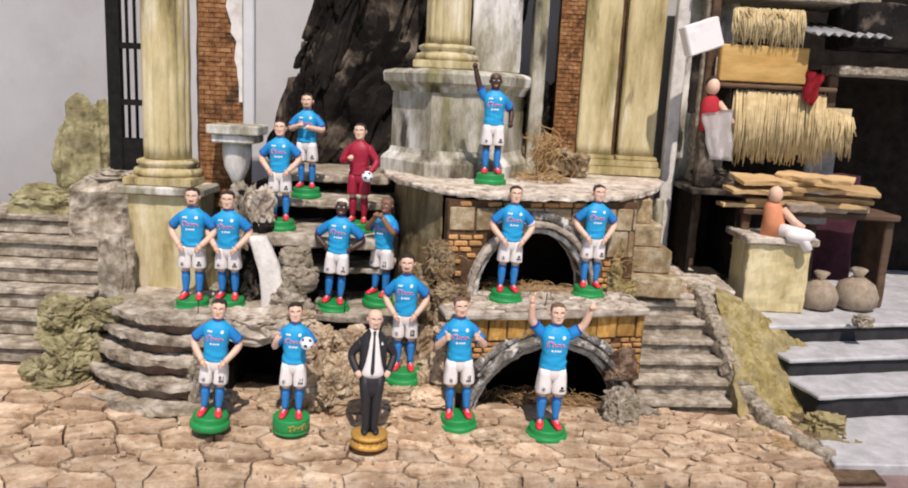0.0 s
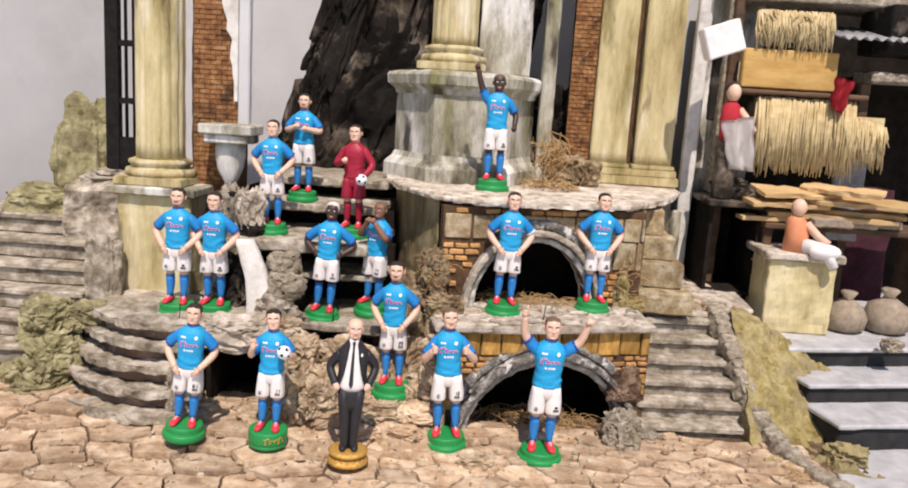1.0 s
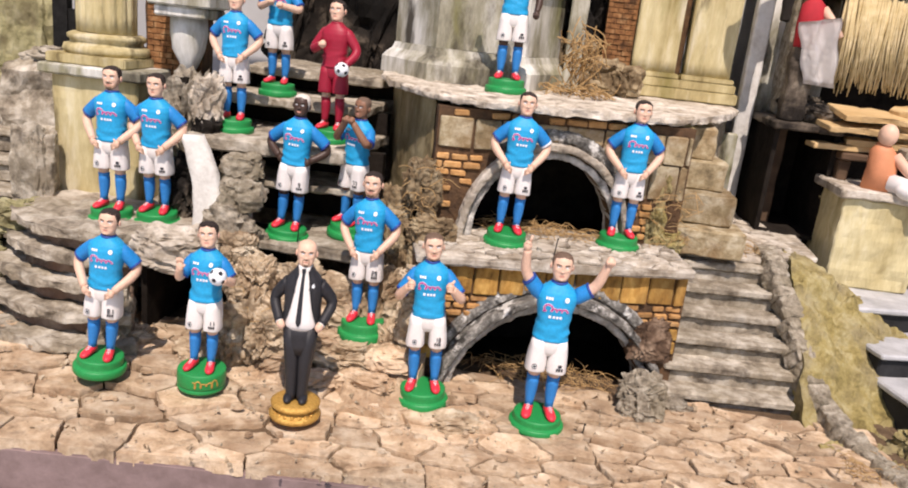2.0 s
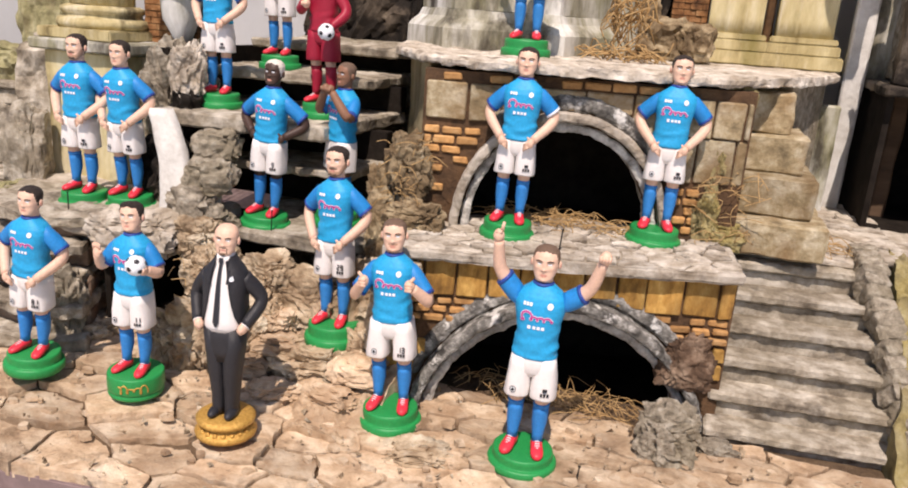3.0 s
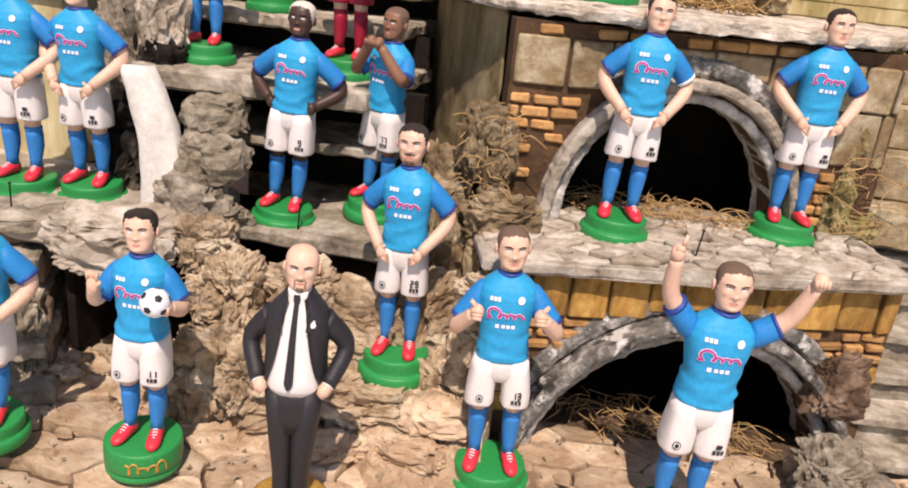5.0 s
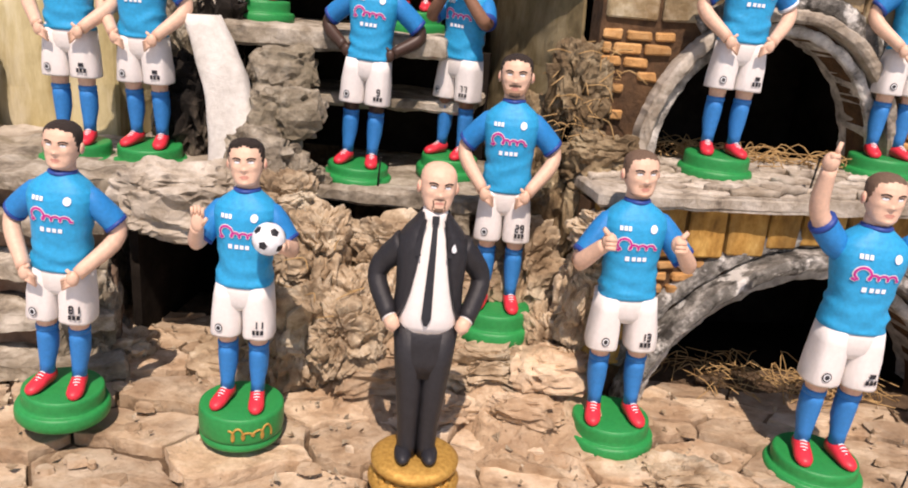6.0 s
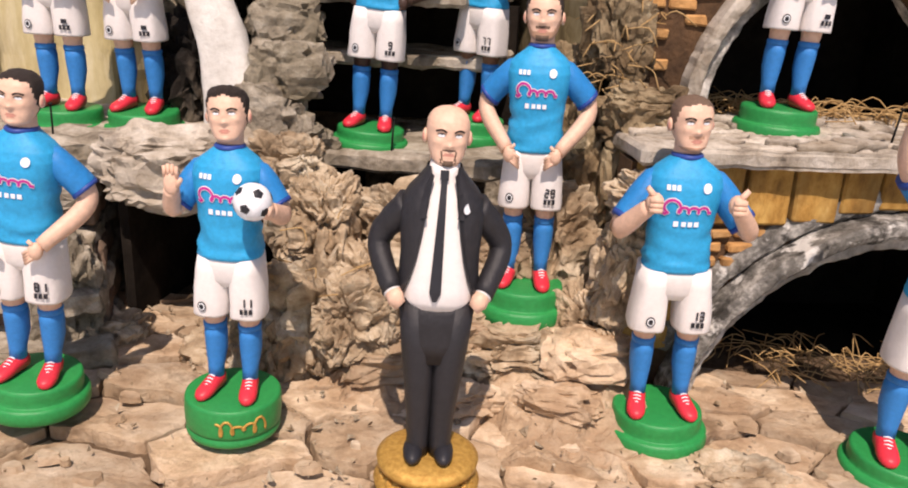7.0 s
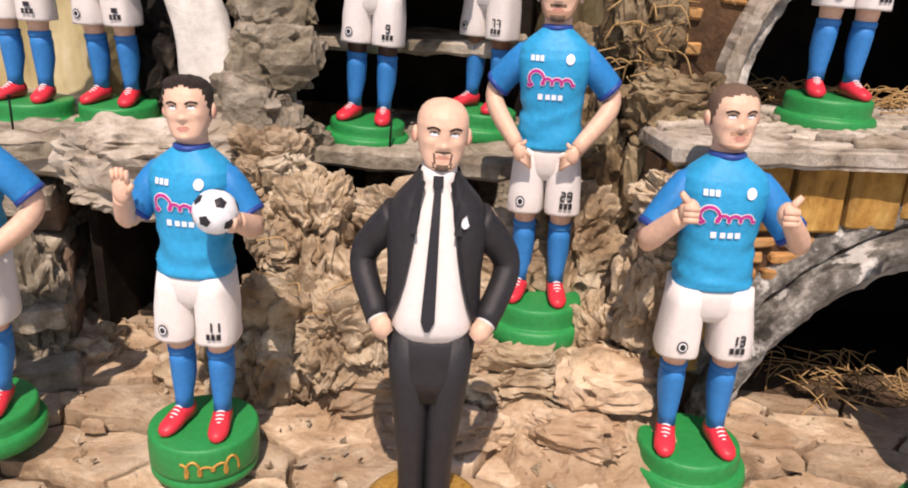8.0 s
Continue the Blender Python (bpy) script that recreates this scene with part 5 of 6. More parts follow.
    for k in range(20):
        t = 2 * math.pi * k / 20
        ball(bm, (0.130 * math.cos(t), 0.130 * math.sin(t), -0.072), (0.014, 0.014, 0.016), GOLD, 8, 6)
    ob = mesh_ob("figurine", bm, FIG_MATS)
    ob.matrix_world = pose(*at, 0, 0, turn) @ Matrix.Translation((0, 0, 0.12 * h)) @ pose(0, 0, 0, 0, lean, 0) @ Matrix.Diagonal((h, h, h, 1))
    return tagged(ob, "bald figurine in a dark suit on a gold stand", "figurine", "football figurines")


H = 0.143
player((-0.254, 0.890, 0.0800), 8, 0.144, "hips", num="81", seed=1, tilt=1, lean=5, wide=0.86, label="figurine in blue shirt with lowered arms beside the cave")
player((-0.160, 0.899, 0.0760), 5, 0.142, "ball", lean=2, wide=0.85, hair="quiff", facing=(-4, -4, 6), num="11", tall=0.135, seed=2, label="figurine in blue shirt holding a football")
coach((-0.064, 0.882, 0.0705), 10, 0.149, 1.0)
player((0.040, 0.955, 0.0640), 6, 0.158, "thumbs", wide=0.85, hair="crop", beard="trace", num="13", seed=3, lean=-1.3, stance=0.078, facing=(0, 0, 8), label="figurine in blue shirt with both thumbs up")
player((0.153, 0.944, 0.0640), 4, 0.163, "up", hair="crop", seed=4, tall=0.09, lean=1, label="figurine in blue shirt with both arms raised")
player((-0.034, 0.999, 0.1045), 0, 0.156, "hips", wide=0.82, beard="full", num="29", seed=5, tall=0.13, label="bearded figurine in blue shirt on the rocks")
player((-0.138, 1.060, 0.180), 0, 0.147, "akimbo", skin=DARK, hair="bleached", num="9", seed=6, tall=0.09, lean=4, label="figurine in blue shirt before the stair hollow")
player((-0.079, 1.092, 0.182), -25, H, "clasp", skin=BROWN, hair="crop", num="77", seed=7, lean=4, label="figurine in blue shirt with clasped palms")
player((-0.322, 1.029, 0.180), 5, 0.151, "hips", seed=8, beard="full", lean=1, label="bearded figurine in blue shirt on the stone shelf")
player((-0.277, 1.040, 0.180), 3, 0.149, "hips", seed=9, tilt=3, lean=1, label="figurine in blue shirt beside the white slab")
player((-0.226, 1.117, 0.278), 3, H, "hips", seed=10, label="figurine in blue shirt on the stair tread")
player((-0.116, 1.130, 0.278), -6, H, "keeper", kit=CLARET, seed=11, label="figurine in claret kit holding a football")
player((-0.205, 1.200, 0.315), 0, H, "chest", seed=12, beard="full", label="figurine in blue shirt on the top tread")
player((0.073, 1.180, 0.352), 4, H * 1.04, "salute", skin=DARK, hair="crop", seed=13, label="figurine in blue shirt raising one arm")
player((0.099, 1.059, 0.205), 6, 0.147, "hips", seed=14, band=True, lean=2, label="figurine in blue shirt with white armband on the ledge")
player((0.219, 1.103, 0.206), 4, 0.148, "hips", seed=15, lean=1.5, hair="short", facing=(0, 0, 6), label="smiling figurine in blue shirt on the ledge")

# ---- rocks and rubble ----
PALE = "pale rough rock lump on the shelf"
GREY = "grey weathered rock beside the steps"
seed = 20
for at, size, turn in (
    ((-0.150, 0.968, 0.098), (0.060, 0.050, 0.085), 10), ((-0.112, 0.985, 0.108), (0.060, 0.050, 0.075), 40), ((-0.148, 0.992, 0.150), (0.050, 0.045, 0.055), 80),
    ((-0.168, 1.003, 0.176), (0.044, 0.040, 0.040), 20), ((-0.106, 1.010, 0.150), (0.060, 0.034, 0.048), 5),
    ((-0.118, 0.955, 0.112), (0.040, 0.036, 0.044), 30), ((-0.168, 0.955, 0.090), (0.030, 0.036, 0.060), 15),
):
    seed += 1
    rock(at, size, seed, M_ROCK, turn=turn, craggy=0.42, sub=6)
for at, size, turn in (
    ((-0.036, 0.990, 0.082), (0.085, 0.070, 0.052), 10),
    ((0.008, 1.002, 0.094), (0.056, 0.040, 0.070), 70), ((-0.016, 1.032, 0.140), (0.060, 0.040, 0.080), 35), ((-0.062, 1.014, 0.132), (0.075, 0.034, 0.052), 5),
    ((0.022, 0.990, 0.140), (0.040, 0.030, 0.060), 15), ((0.026, 0.982, 0.182), (0.045, 0.036, 0.032), 45), ((0.075, 0.925, 0.062), (0.060, 0.040, 0.018), 15),
):
    seed += 1
    rock(at, size, seed, M_ROCK, turn=turn, craggy=0.38, sub=6)
for at, size, turn in (
    ((0.006, 1.064, 0.258), (0.040, 0.036, 0.056), 30), ((0.022, 1.034, 0.214), (0.052, 0.040, 0.034), 10), ((0.002, 1.052, 0.172), (0.060, 0.044, 0.100), 60),
    ((-0.022, 1.080, 0.210), (0.044, 0.040, 0.080), 10),
    ((0.258, 1.132, 0.232), (0.026, 0.030, 0.050), 10), ((0.258, 1.136, 0.274), (0.022, 0.028, 0.046), 50), ((0.276, 1.140, 0.216), (0.044, 0.026, 0.026), 10), ((0.262, 1.15, 0.315), (0.040, 0.036, 0.060), 30),
):
    seed += 1
    rock(at, size, seed, M_BROWNROCK if at[0] < 0.2 else M_MOSS, "craggy brown rock covered with straw beside the arch", turn, 0.40, 5)
for at, size, turn in (
    ((-0.190, 1.022, 0.198), (0.050, 0.040, 0.044), 10), ((-0.184, 1.040, 0.226), (0.050, 0.044, 0.040), 40), ((-0.190, 1.062, 0.252), (0.046, 0.040, 0.036), 20), ((-0.172, 1.030, 0.186), (0.036, 0.036, 0.026), 60),
):
    seed += 1
    rock(at, size, seed, M_GREYROCK, GREY, turn, 0.3)
rock((-0.226, 0.987, 0.176), (0.088, 0.046, 0.044), 51, M_PALESLAB, PALE, 8, 0.25, 5)
rock((-0.284, 0.958, 0.106), (0.044, 0.040, 0.080), 52, M_GREYROCK, GREY, 30, 0.4, 5)
rock((-0.262, 0.968, 0.078), (0.040, 0.044, 0.030), 53, M_ROCK, turn=10)
rock((-0.190, 0.976, 0.076), (0.070, 0.050, 0.026), 54, M_ROCK, turn=0)
rock((0.258, 1.000, 0.084), (0.050, 0.044, 0.048), 55, M_GREYROCK, "round grey knobbly boulder at the arch foot", 10, 0.34, 5)
rock((0.262, 1.042, 0.128), (0.044, 0.022, 0.048), 56, M_REDROCK, "reddish brown rock set in the wall", 10, 0.36, 5)
rock((0.296, 1.015, 0.066), (0.040, 0.030, 0.026), 57, M_GREYROCK, GREY, 10, 0.4)
for at, size, turn in (
    ((-0.485, 1.025, 0.160), (0.080, 0.070, 0.060), 10), ((-0.470, 1.000, 0.118), (0.070, 0.060, 0.060), 50), ((-0.478, 0.985, 0.080), (0.070, 0.050, 0.044), 20), ((-0.510, 1.000, 0.090), (0.05, 0.05, 0.05), 70),
    ((-0.43, 1.03, 0.172), (0.06, 0.05, 0.034), 20),
):
    seed += 1
    rock(at, size, seed, M_GREENROCK, "lichen-grown grey-green rock beside the worn stairs", turn, 0.34, 5)
rock((-0.447, 1.085, 0.215), (0.050, 0.040, 0.105), 61, M_STEP, "smooth upright beige boulder by the plinth", 10, 0.1, 5)
rock((-0.575, 1.275, 0.345), (0.095, 0.085, 0.19), 62, M_GREENROCK, "tall mossy green rock before the white wall", 15, 0.14, 5)
rock((-0.610, 1.255, 0.275), (0.13, 0.10, 0.07), 63, M_GREENROCK, "mossy rock foot before the white wall", 0, 0.18, 5)
rock((-0.500, 1.235, 0.325), (0.10, 0.08, 0.035), 64, M_STEP, "flat brown stone before the gate", 0, 0.3, 5)
rock((-0.248, 1.095, 0.312), (0.036, 0.030, 0.058), 65, M_PALESLAB, "small mottled pale rock on the stair flank", 25, 0.42, 5)
rock((-0.246, 1.095, 0.276), (0.034, 0.034, 0.050), 66, M_DARKROCK, "dark rock stem on the stair flank", 25, 0.5)
rock((-0.280, 1.125, 0.255), (0.06, 0.08, 0.16), 67, M_GREYROCK, "rough rock flank between plinth and stairs", 0, 0.5, 5)
rock((-0.255, 1.075, 0.215), (0.05, 0.05, 0.08), 68, M_DARKROCK, "dark rough rock behind the shelf", 0, 0.5, 5)
# bark-like rocks behind the stairs
for at, size, turn, s in (((-0.175, 1.52, 0.42), (0.24, 0.14, 0.46), 10, 71), ((-0.10, 1.55, 0.62), (0.20, 0.14, 0.60), -10, 72), ((-0.275, 1.47, 0.40), (0.06, 0.07, 0.24), 0, 73), ((-0.21, 1.50, 0.60), (0.10, 0.10, 0.40), 0, 74), ((0.02, 1.56, 0.6), (0.2, 0.12, 0.6), 0, 75), ((0.16, 1.50, 0.42), (0.10, 0.10, 0.20), 0, 76)):
    ob = rock(at, size, s, M_DARKROCK, "dark cork-bark rock face behind the stairs", turn, 0.55, 6)
    ob.matrix_world = ob.matrix_world @ pose(0, 0, 0, 0, 14, 0)
for at, size, s in (((0.185, 1.38, 0.375), (0.07, 0.05, 0.05), 77), ((0.225, 1.34, 0.372), (0.04, 0.04, 0.045), 78), ((0.155, 1.37, 0.39), (0.05, 0.04, 0.07), 79)):
    rock(at, size, s, M_BROWNROCK, "brown rock rubble on the terrace", 20, 0.4)

# tan rock slope between the stands
bank("tan_slope", -0.135, 0.035, 0.915, 1.012, 110, 70, lambda x, y: 0.062 + 0.046 * max(0.0, min(1.0, (y - 0.925) / 0.075)) + 0.004 * math.sin(x * 70 + y * 30), 0.0055, 34, M_PAVE, "pale tan layered rock sloping up to the steps")
for at, size, turn in (((-0.100, 0.962, 0.088), (0.055, 0.036, 0.020), 15), ((-0.072, 0.976, 0.104), (0.050, 0.034, 0.020), -10), ((-0.092, 0.990, 0.120), (0.050, 0.030, 0.022), 5), ((0.006, 0.975, 0.098), (0.050, 0.036, 0.022), 12), ((-0.010, 0.955, 0.080), (0.050, 0.030, 0.016), -8), ((-0.060, 0.945, 0.078), (0.046, 0.030, 0.016), 25)):
    seed += 1
    rock(at, size, seed, M_PAVE, "flat tan stone slab on the rock slope", turn, 0.35)

# leaning white slab beside the shelf
bm = bmesh.new()
rows = []
for j in range(15):
    t = j / 14
    x, z, w = -0.212 - 0.028 * t ** 2.2, 0.182 + 0.102 * t, 0.016 - 0.004 * t ** 3
    rows.append(ring(bm, (x, 1.022 + 0.02 * t, z), w, 0.007, 20, 3.5))
skin_rings(bm, rows)
roughen(bm, 0.0012, 50, 3)
tagged(mesh_ob("white_slab", bm, M_WHITEPOST), "curved chalk-white stone slab leaning by the stairs", "slab")

# mossy slope and rim stones
bank("moss_slope", 0.425, 0.575, 0.97, 1.22, 70, 100, lambda x, y: max(0.064, min(0.20, 0.20 - 0.85 * max(0.0, 1.165 - y) - 0.55 * max(0.0, x - 0.44))), 0.010, 26, M_MOSS, "yellow moss-covered rocky slope beside the stairs")
rng = random.Random(5)
rim = smooth_path([(0.40, 1.205, 0.205), (0.405, 1.16, 0.200), (0.422, 1.11, 0.152), (0.440, 1.055, 0.100), (0.465, 0.985, 0.074), (0.50, 0.92, 0.068)], 6)
rim_ob = empty("stair_rim")
tagged(rim_ob, "rim of flat rough stones along the stair edge", "kerb", kind="structure")
for i, p in enumerate(rim[:-1]):
    d = rim[i + 1] - p
    m = Matrix.Translation(p) @ d.to_track_quat("X", "Z").to_matrix().to_4x4() @ pose(0, 0, 0, rng.uniform(-12, 12), 0, rng.uniform(-9, 9))
    part("stone", rough_box(-0.002, d.length * 0.96, -0.011, 0.010 + rng.uniform(0, 0.004), -0.02, 0.005, 0.0022, 70, 0.008, i + 1.0, m), M_GREYROCK, rim_ob)

# straw
def straw(name, cx, cy, cz, rx, ry, rz, n, length, label, seed, r=0.00038, up=0.25):
    rng = random.Random(seed)
    bm = bmesh.new()
    for _ in range(n):
        a, q = rng.uniform(0, 2 * math.pi), math.sqrt(rng.random())
        p = Vector((cx + rx * q * math.cos(a), cy + ry * q * math.sin(a), cz + rng.random() * rz))
        d = Vector((rng.gauss(0, 1), rng.gauss(0, 0.7), rng.gauss(0, up))).normalized() * length * rng.uniform(0.5, 1.2)
        b = Vector((rng.gauss(0, 1), rng.gauss(0, 1), abs(rng.gauss(0, 1)))) * length * 0.16
        tube(bm, smooth_path([p - d / 2, p + b, p + d / 2], 3), [r] * 7, 0, 4)
    return tagged(mesh_ob(name, bm, M_STRAW), label, "straw", kind="stuff")


LW, UW = LOW @ Vector((0.095, 0.02, 0)), UPP @ Vector((0.08, 0.02, 0))
straw("straw", LW.x, LW.y, 0.072, 0.085, 0.026, 0.004, 130, 0.028, "loose dry straw on the arch floor", 1)
straw("straw", UW.x, UW.y, 0.209, 0.075, 0.030, 0.007, 180, 0.026, "loose dry straw under the upper arch", 2)
straw("straw", 0.158, 1.255, 0.372, 0.018, 0.014, 0.05, 60, 0.05, "dry straw sheaf standing on the terrace", 3, 0.0007, 2.0)
straw("straw", 0.165, 1.245, 0.355, 0.045, 0.02, 0.006, 50, 0.04, "dry straw strewn on the terrace", 13, 0.0006)
straw("straw", 0.005, 1.035, 0.222, 0.028, 0.018, 0.03, 22, 0.018, "dry straw caught on the rocks", 4)
straw("straw", 0.008, 1.05, 0.255, 0.03, 0.02, 0.03, 16, 0.018, "dry straw caught on the rocks", 5)
straw("straw", 0.275, 1.125, 0.21, 0.03, 0.02, 0.06, 60, 0.024, "dry straw and moss on the rock", 6)
straw("straw", 0.33, 1.18, 0.202, 0.06, 0.03, 0.01, 120, 0.02, "dry grass on the landing", 7)
straw("straw", -0.13, 0.96, 0.12, 0.04, 0.03, 0.05, 14, 0.016, "dry straw caught on the rocks", 8)
straw("straw", 0.46, 0.95, 0.066, 0.03, 0.03, 0.006, 50, 0.02, "dry grass by the stair rim", 9)

# rubble crumbs
bm = bmesh.new()
rng = random.Random(9)
for _ in range(900):
    x, y = rng.uniform(-0.5, 0.42), rng.uniform(0.80, 1.02)
    k = rng.uniform(0.0008, 0.0028) * (1.6 if rng.random() < 0.1 else 1)
    c = Vector((x, y, bed_z(x, y) + 0.004 + k * 0.3))
    vs = [bm.verts.new(c + Vector([rng.uniform(-1, 1) * k, rng.uniform(-1, 1) * k, rng.uniform(-1, 1) * k])) for _ in range(5)]
    for f in ((0, 1, 2), (0, 2, 3), (0, 3, 1), (4, 2, 1), (4, 3, 2), (4, 1, 3)):
        bm.faces.new([vs[i] for i in f])
tagged(mesh_ob("gravel", bm, M_ROCK), "small stone crumbs strewn over the paving", "gravel", kind="stuff")

# thin stone flakes lying loose
bm = bmesh.new()
rng = random.Random(31)
for _ in range(200):
    x, y = rng.uniform(-0.46, 0.40), rng.uniform(0.835, 1.0)
    if abs(x + 0.055) < 0.10 and y > 0.915:
        continue
    k, a0 = rng.uniform(0.0025, 0.0075), rng.uniform(0, 6.28)
    m = Matrix.Translation((x, y, bed_z(x, y) + 0.0032)) @ pose(0, 0, 0, rng.uniform(-9, 9), rng.uniform(-9, 9), 0)
    pts = [(k * rng.uniform(0.6, 1.2) * math.cos(a0 + 6.28 * i / 7), 0.7 * k * rng.uniform(0.6, 1.2) * math.sin(a0 + 6.28 * i / 7)) for i in range(7)]
    h = rng.uniform(0.0008, 0.0022)
    lo, hi = [bm.verts.new(m @ Vector((px, py, -0.002))) for px, py in pts], [bm.verts.new(m @ Vector((px * 0.86, py * 0.86, h))) for px, py in pts]
    bm.faces.new(hi)
    for i in range(7):
        bm.faces.new((lo[i], lo[(i + 1) % 7], hi[(i + 1) % 7], hi[i]))
tagged(mesh_ob("flakes", bm, M_PAVE), "thin broken stone flakes strewn over the paving", "flakes", kind="stuff")

# thin nails that pin the stands
for x, y, z in ((-0.120, 1.040, 0.183), (-0.300, 0.985, 0.187), (0.196, 0.935, 0.060), (0.150, 1.030, 0.2085)):
    bm = bmesh.new()
    tube(bm, [(0, 0, -0.002), (0.0006, 0, 0.020)], [0.0006, 0.0006], 0, 6)
    ball(bm, (0.0006, 0, 0.020), (0.0013, 0.0013, 0.0006), 0, 8, 5)
    ob = mesh_ob("nail", bm, M_IRON, True)
    ob.matrix_world = pose(x, y, z, 4, 3, 0)
    tagged(ob, "thin dark iron nail stuck in the stone", "nail", "nails")

# ---- market corner on the right ----
TURN = pose(0.50, 1.165, 0, 0, 0, 13.5)
bst = empty("market_steps")
tagged(bst, "broad white stone steps with dark risers", "steps")
for i, (z0, z1, v0) in enumerate(((0.066, 0.103, -0.135), (0.103, 0.131, -0.066), (0.131, 0.160, 0.0))):
    part("tread", rough_box(0.0, 0.60, v0 - 0.004, 0.5, z1 - 0.007, z1, 0.0010, 35, 0.02, i + 3.0, TURN), M_WHITESTEP, bst)
    # risers are near-black against the pale treads
    part("riser", rough_box(0.004, 0.60, v0 + 0.002, 0.5, z0 - 0.010, z1 - 0.0075, 0.0006, 35, 0.03, i + 7.0, TURN), M_RISER, bst, "dark riser of the step")
bm = rough_prism([(0.50, 0.905), (0.95, 0.935), (1.05, 1.12), (0.52, 1.05)], 0.045, 0.066, 0.0008, 30, 0.03, 3.0)
tagged(mesh_ob("white_slab_floor", bm, M_WHITESTEP), "broad white stone floor before the market steps", "floor", kind="structure")
rock((0.655, 1.175, 0.172), (0.03, 0.024, 0.02), 81, M_GREYROCK, "small grey stone on the market step", 0, 0.4)
rock((0.535, 1.005, 0.072), (0.05, 0.04, 0.03), 82, M_MOSS, "mossy stone at the slope foot", 0, 0.5)

# stone pier
pier = empty("stone_pier", (0.545, 1.285, 0.160))
tagged(pier, "pale mossy stone pier with flat cap", "pier")
part("body", rough_box(-0.050, 0.050, -0.04, 0.05, 0, 0.112, 0.002, 40, 0.010, 3.0), M_COLUMN, pier)
part("cap", rough_box(-0.058, 0.058, -0.048, 0.055, 0.112, 0.124, 0.0015, 40, 0.010, 4.0), M_PALESLAB, pier)

# seated figure on the pier, a plain shape
bm = bmesh.new()
skin_rings(bm, [ring(bm, (x, 0, z), a, b, 18, 2.2) for x, z, a, b in ((0.0, 0.0, 0.022, 0.02), (0.0, 0.03, 0.020, 0.017), (-0.004, 0.055, 0.017, 0.014), (-0.006, 0.066, 0.008, 0.008))], 0)
ball(bm, (-0.004, -0.004, 0.078), (0.013, 0.014, 0.016), 1)
tube(bm, [(0.012, -0.005, 0.05), (0.03, -0.02, 0.03), (0.045, -0.03, 0.02)], [0.008, 0.007, 0.006], 1, 10)
tube(bm, [(0.01, -0.01, 0.012), (0.04, -0.03, 0.01), (0.055, -0.04, -0.02)], [0.014, 0.012, 0.008], 2, 10)
ball(bm, (0.04, -0.03, 0.006), (0.028, 0.016, 0.014), 2)
P_ORANGE = paint("terracotta paint", (0.62, 0.25, 0.12), 0.6)
fig = mesh_ob("seated_figure", bm, [P_ORANGE, P_SKIN, P_WHITE])
fig.matrix_world = pose(0.535, 1.262, 0.2842) @ Matrix.Diagonal((0.85, 0.85, 0.85, 1))
tagged(fig, "seated terracotta figurine with white cloth on the pier", "figurine")

# market stall behind
M_CLOTHRED = paint("red cloth", (0.42, 0.02, 0.03), 0.8)
M_MAROON = surface("maroon cloth", [(0.3, (0.035, 0.012, 0.018)), (0.7, (0.10, 0.03, 0.045))], 30, 0.9, 0.4)
M_ORANGEBOX = surface("honey wood panel", [(0.3, (0.42, 0.24, 0.06)), (0.7, (0.66, 0.45, 0.17))], 30, 0.8, 0.3, stretch=(0.3, 1, 1))
M_TIN = surface("weathered tin roof", [(0.3, (0.16, 0.16, 0.165)), (0.7, (0.42, 0.42, 0.42))], 30, 0.6, 0.3, metallic=0.3)
M_SACK = surface("burlap sack", [(0.3, (0.22, 0.17, 0.12)), (0.7, (0.42, 0.35, 0.26))], 90, 0.95, 0.5)
stall = empty("market_stall", (0.55, 1.40, 0.160))
tagged(stall, "ramshackle timber market stall with straw awnings", "stall")
# the opening's darkness is painted onto this wall
part("back_panel", rough_box(-0.10, 0.75, 0.24, 0.26, 0, 0.60, 0.001, 30, 0.05), M_BLACK, stall, "inner wall painted the dark of the opening")
# board added to keep sun off the inner wall, coloured as dark
part("inner_ceiling", rough_box(0.10, 0.75, 0.03, 0.239, 0.384, 0.396, 0.001, 30, 0.05), M_BLACK, stall, "added board shading the stall opening, painted black")
for x, z1 in ((-0.105, 0.52), (0.105, 0.384)):
    part("post", rough_box(x - 0.008, x + 0.008, -0.02, -0.004, 0, z1, 0.0012, 40, 0.015, x), M_DARKWOOD, stall)
part("side_panel", rough_box(-0.118, -0.108, -0.01, 0.10, 0.192, 0.60, 0.003, 25, 0.015, 4.0), M_GREYROCK, stall, "rough brown plaster side")
part("upper_panel", rough_box(-0.10, 0.045, -0.05, -0.03, 0.365, 0.425, 0.0008, 40, 0.014, 2.0), M_ORANGEBOX, stall, "honey-coloured wooden panel")
part("upper_shelf", rough_box(-0.105, 0.09, -0.07, 0.03, 0.355, 0.362, 0.001, 40, 0.014, 3.0), M_DARKWOOD, stall)
part("side_cloth", rough_box(0.125, 0.20, 0.02, 0.026, 0.02, 0.215, 0.004, 16, 0.012, 5.0), M_MAROON, stall, "hanging maroon cloth")
part("blue_grey_panel", rough_box(0.070, 0.122, -0.030, -0.024, 0.13, 0.30, 0.001, 30, 0.014, 5.0), M_TIN, stall, "weathered grey panel")
rng = random.Random(3)


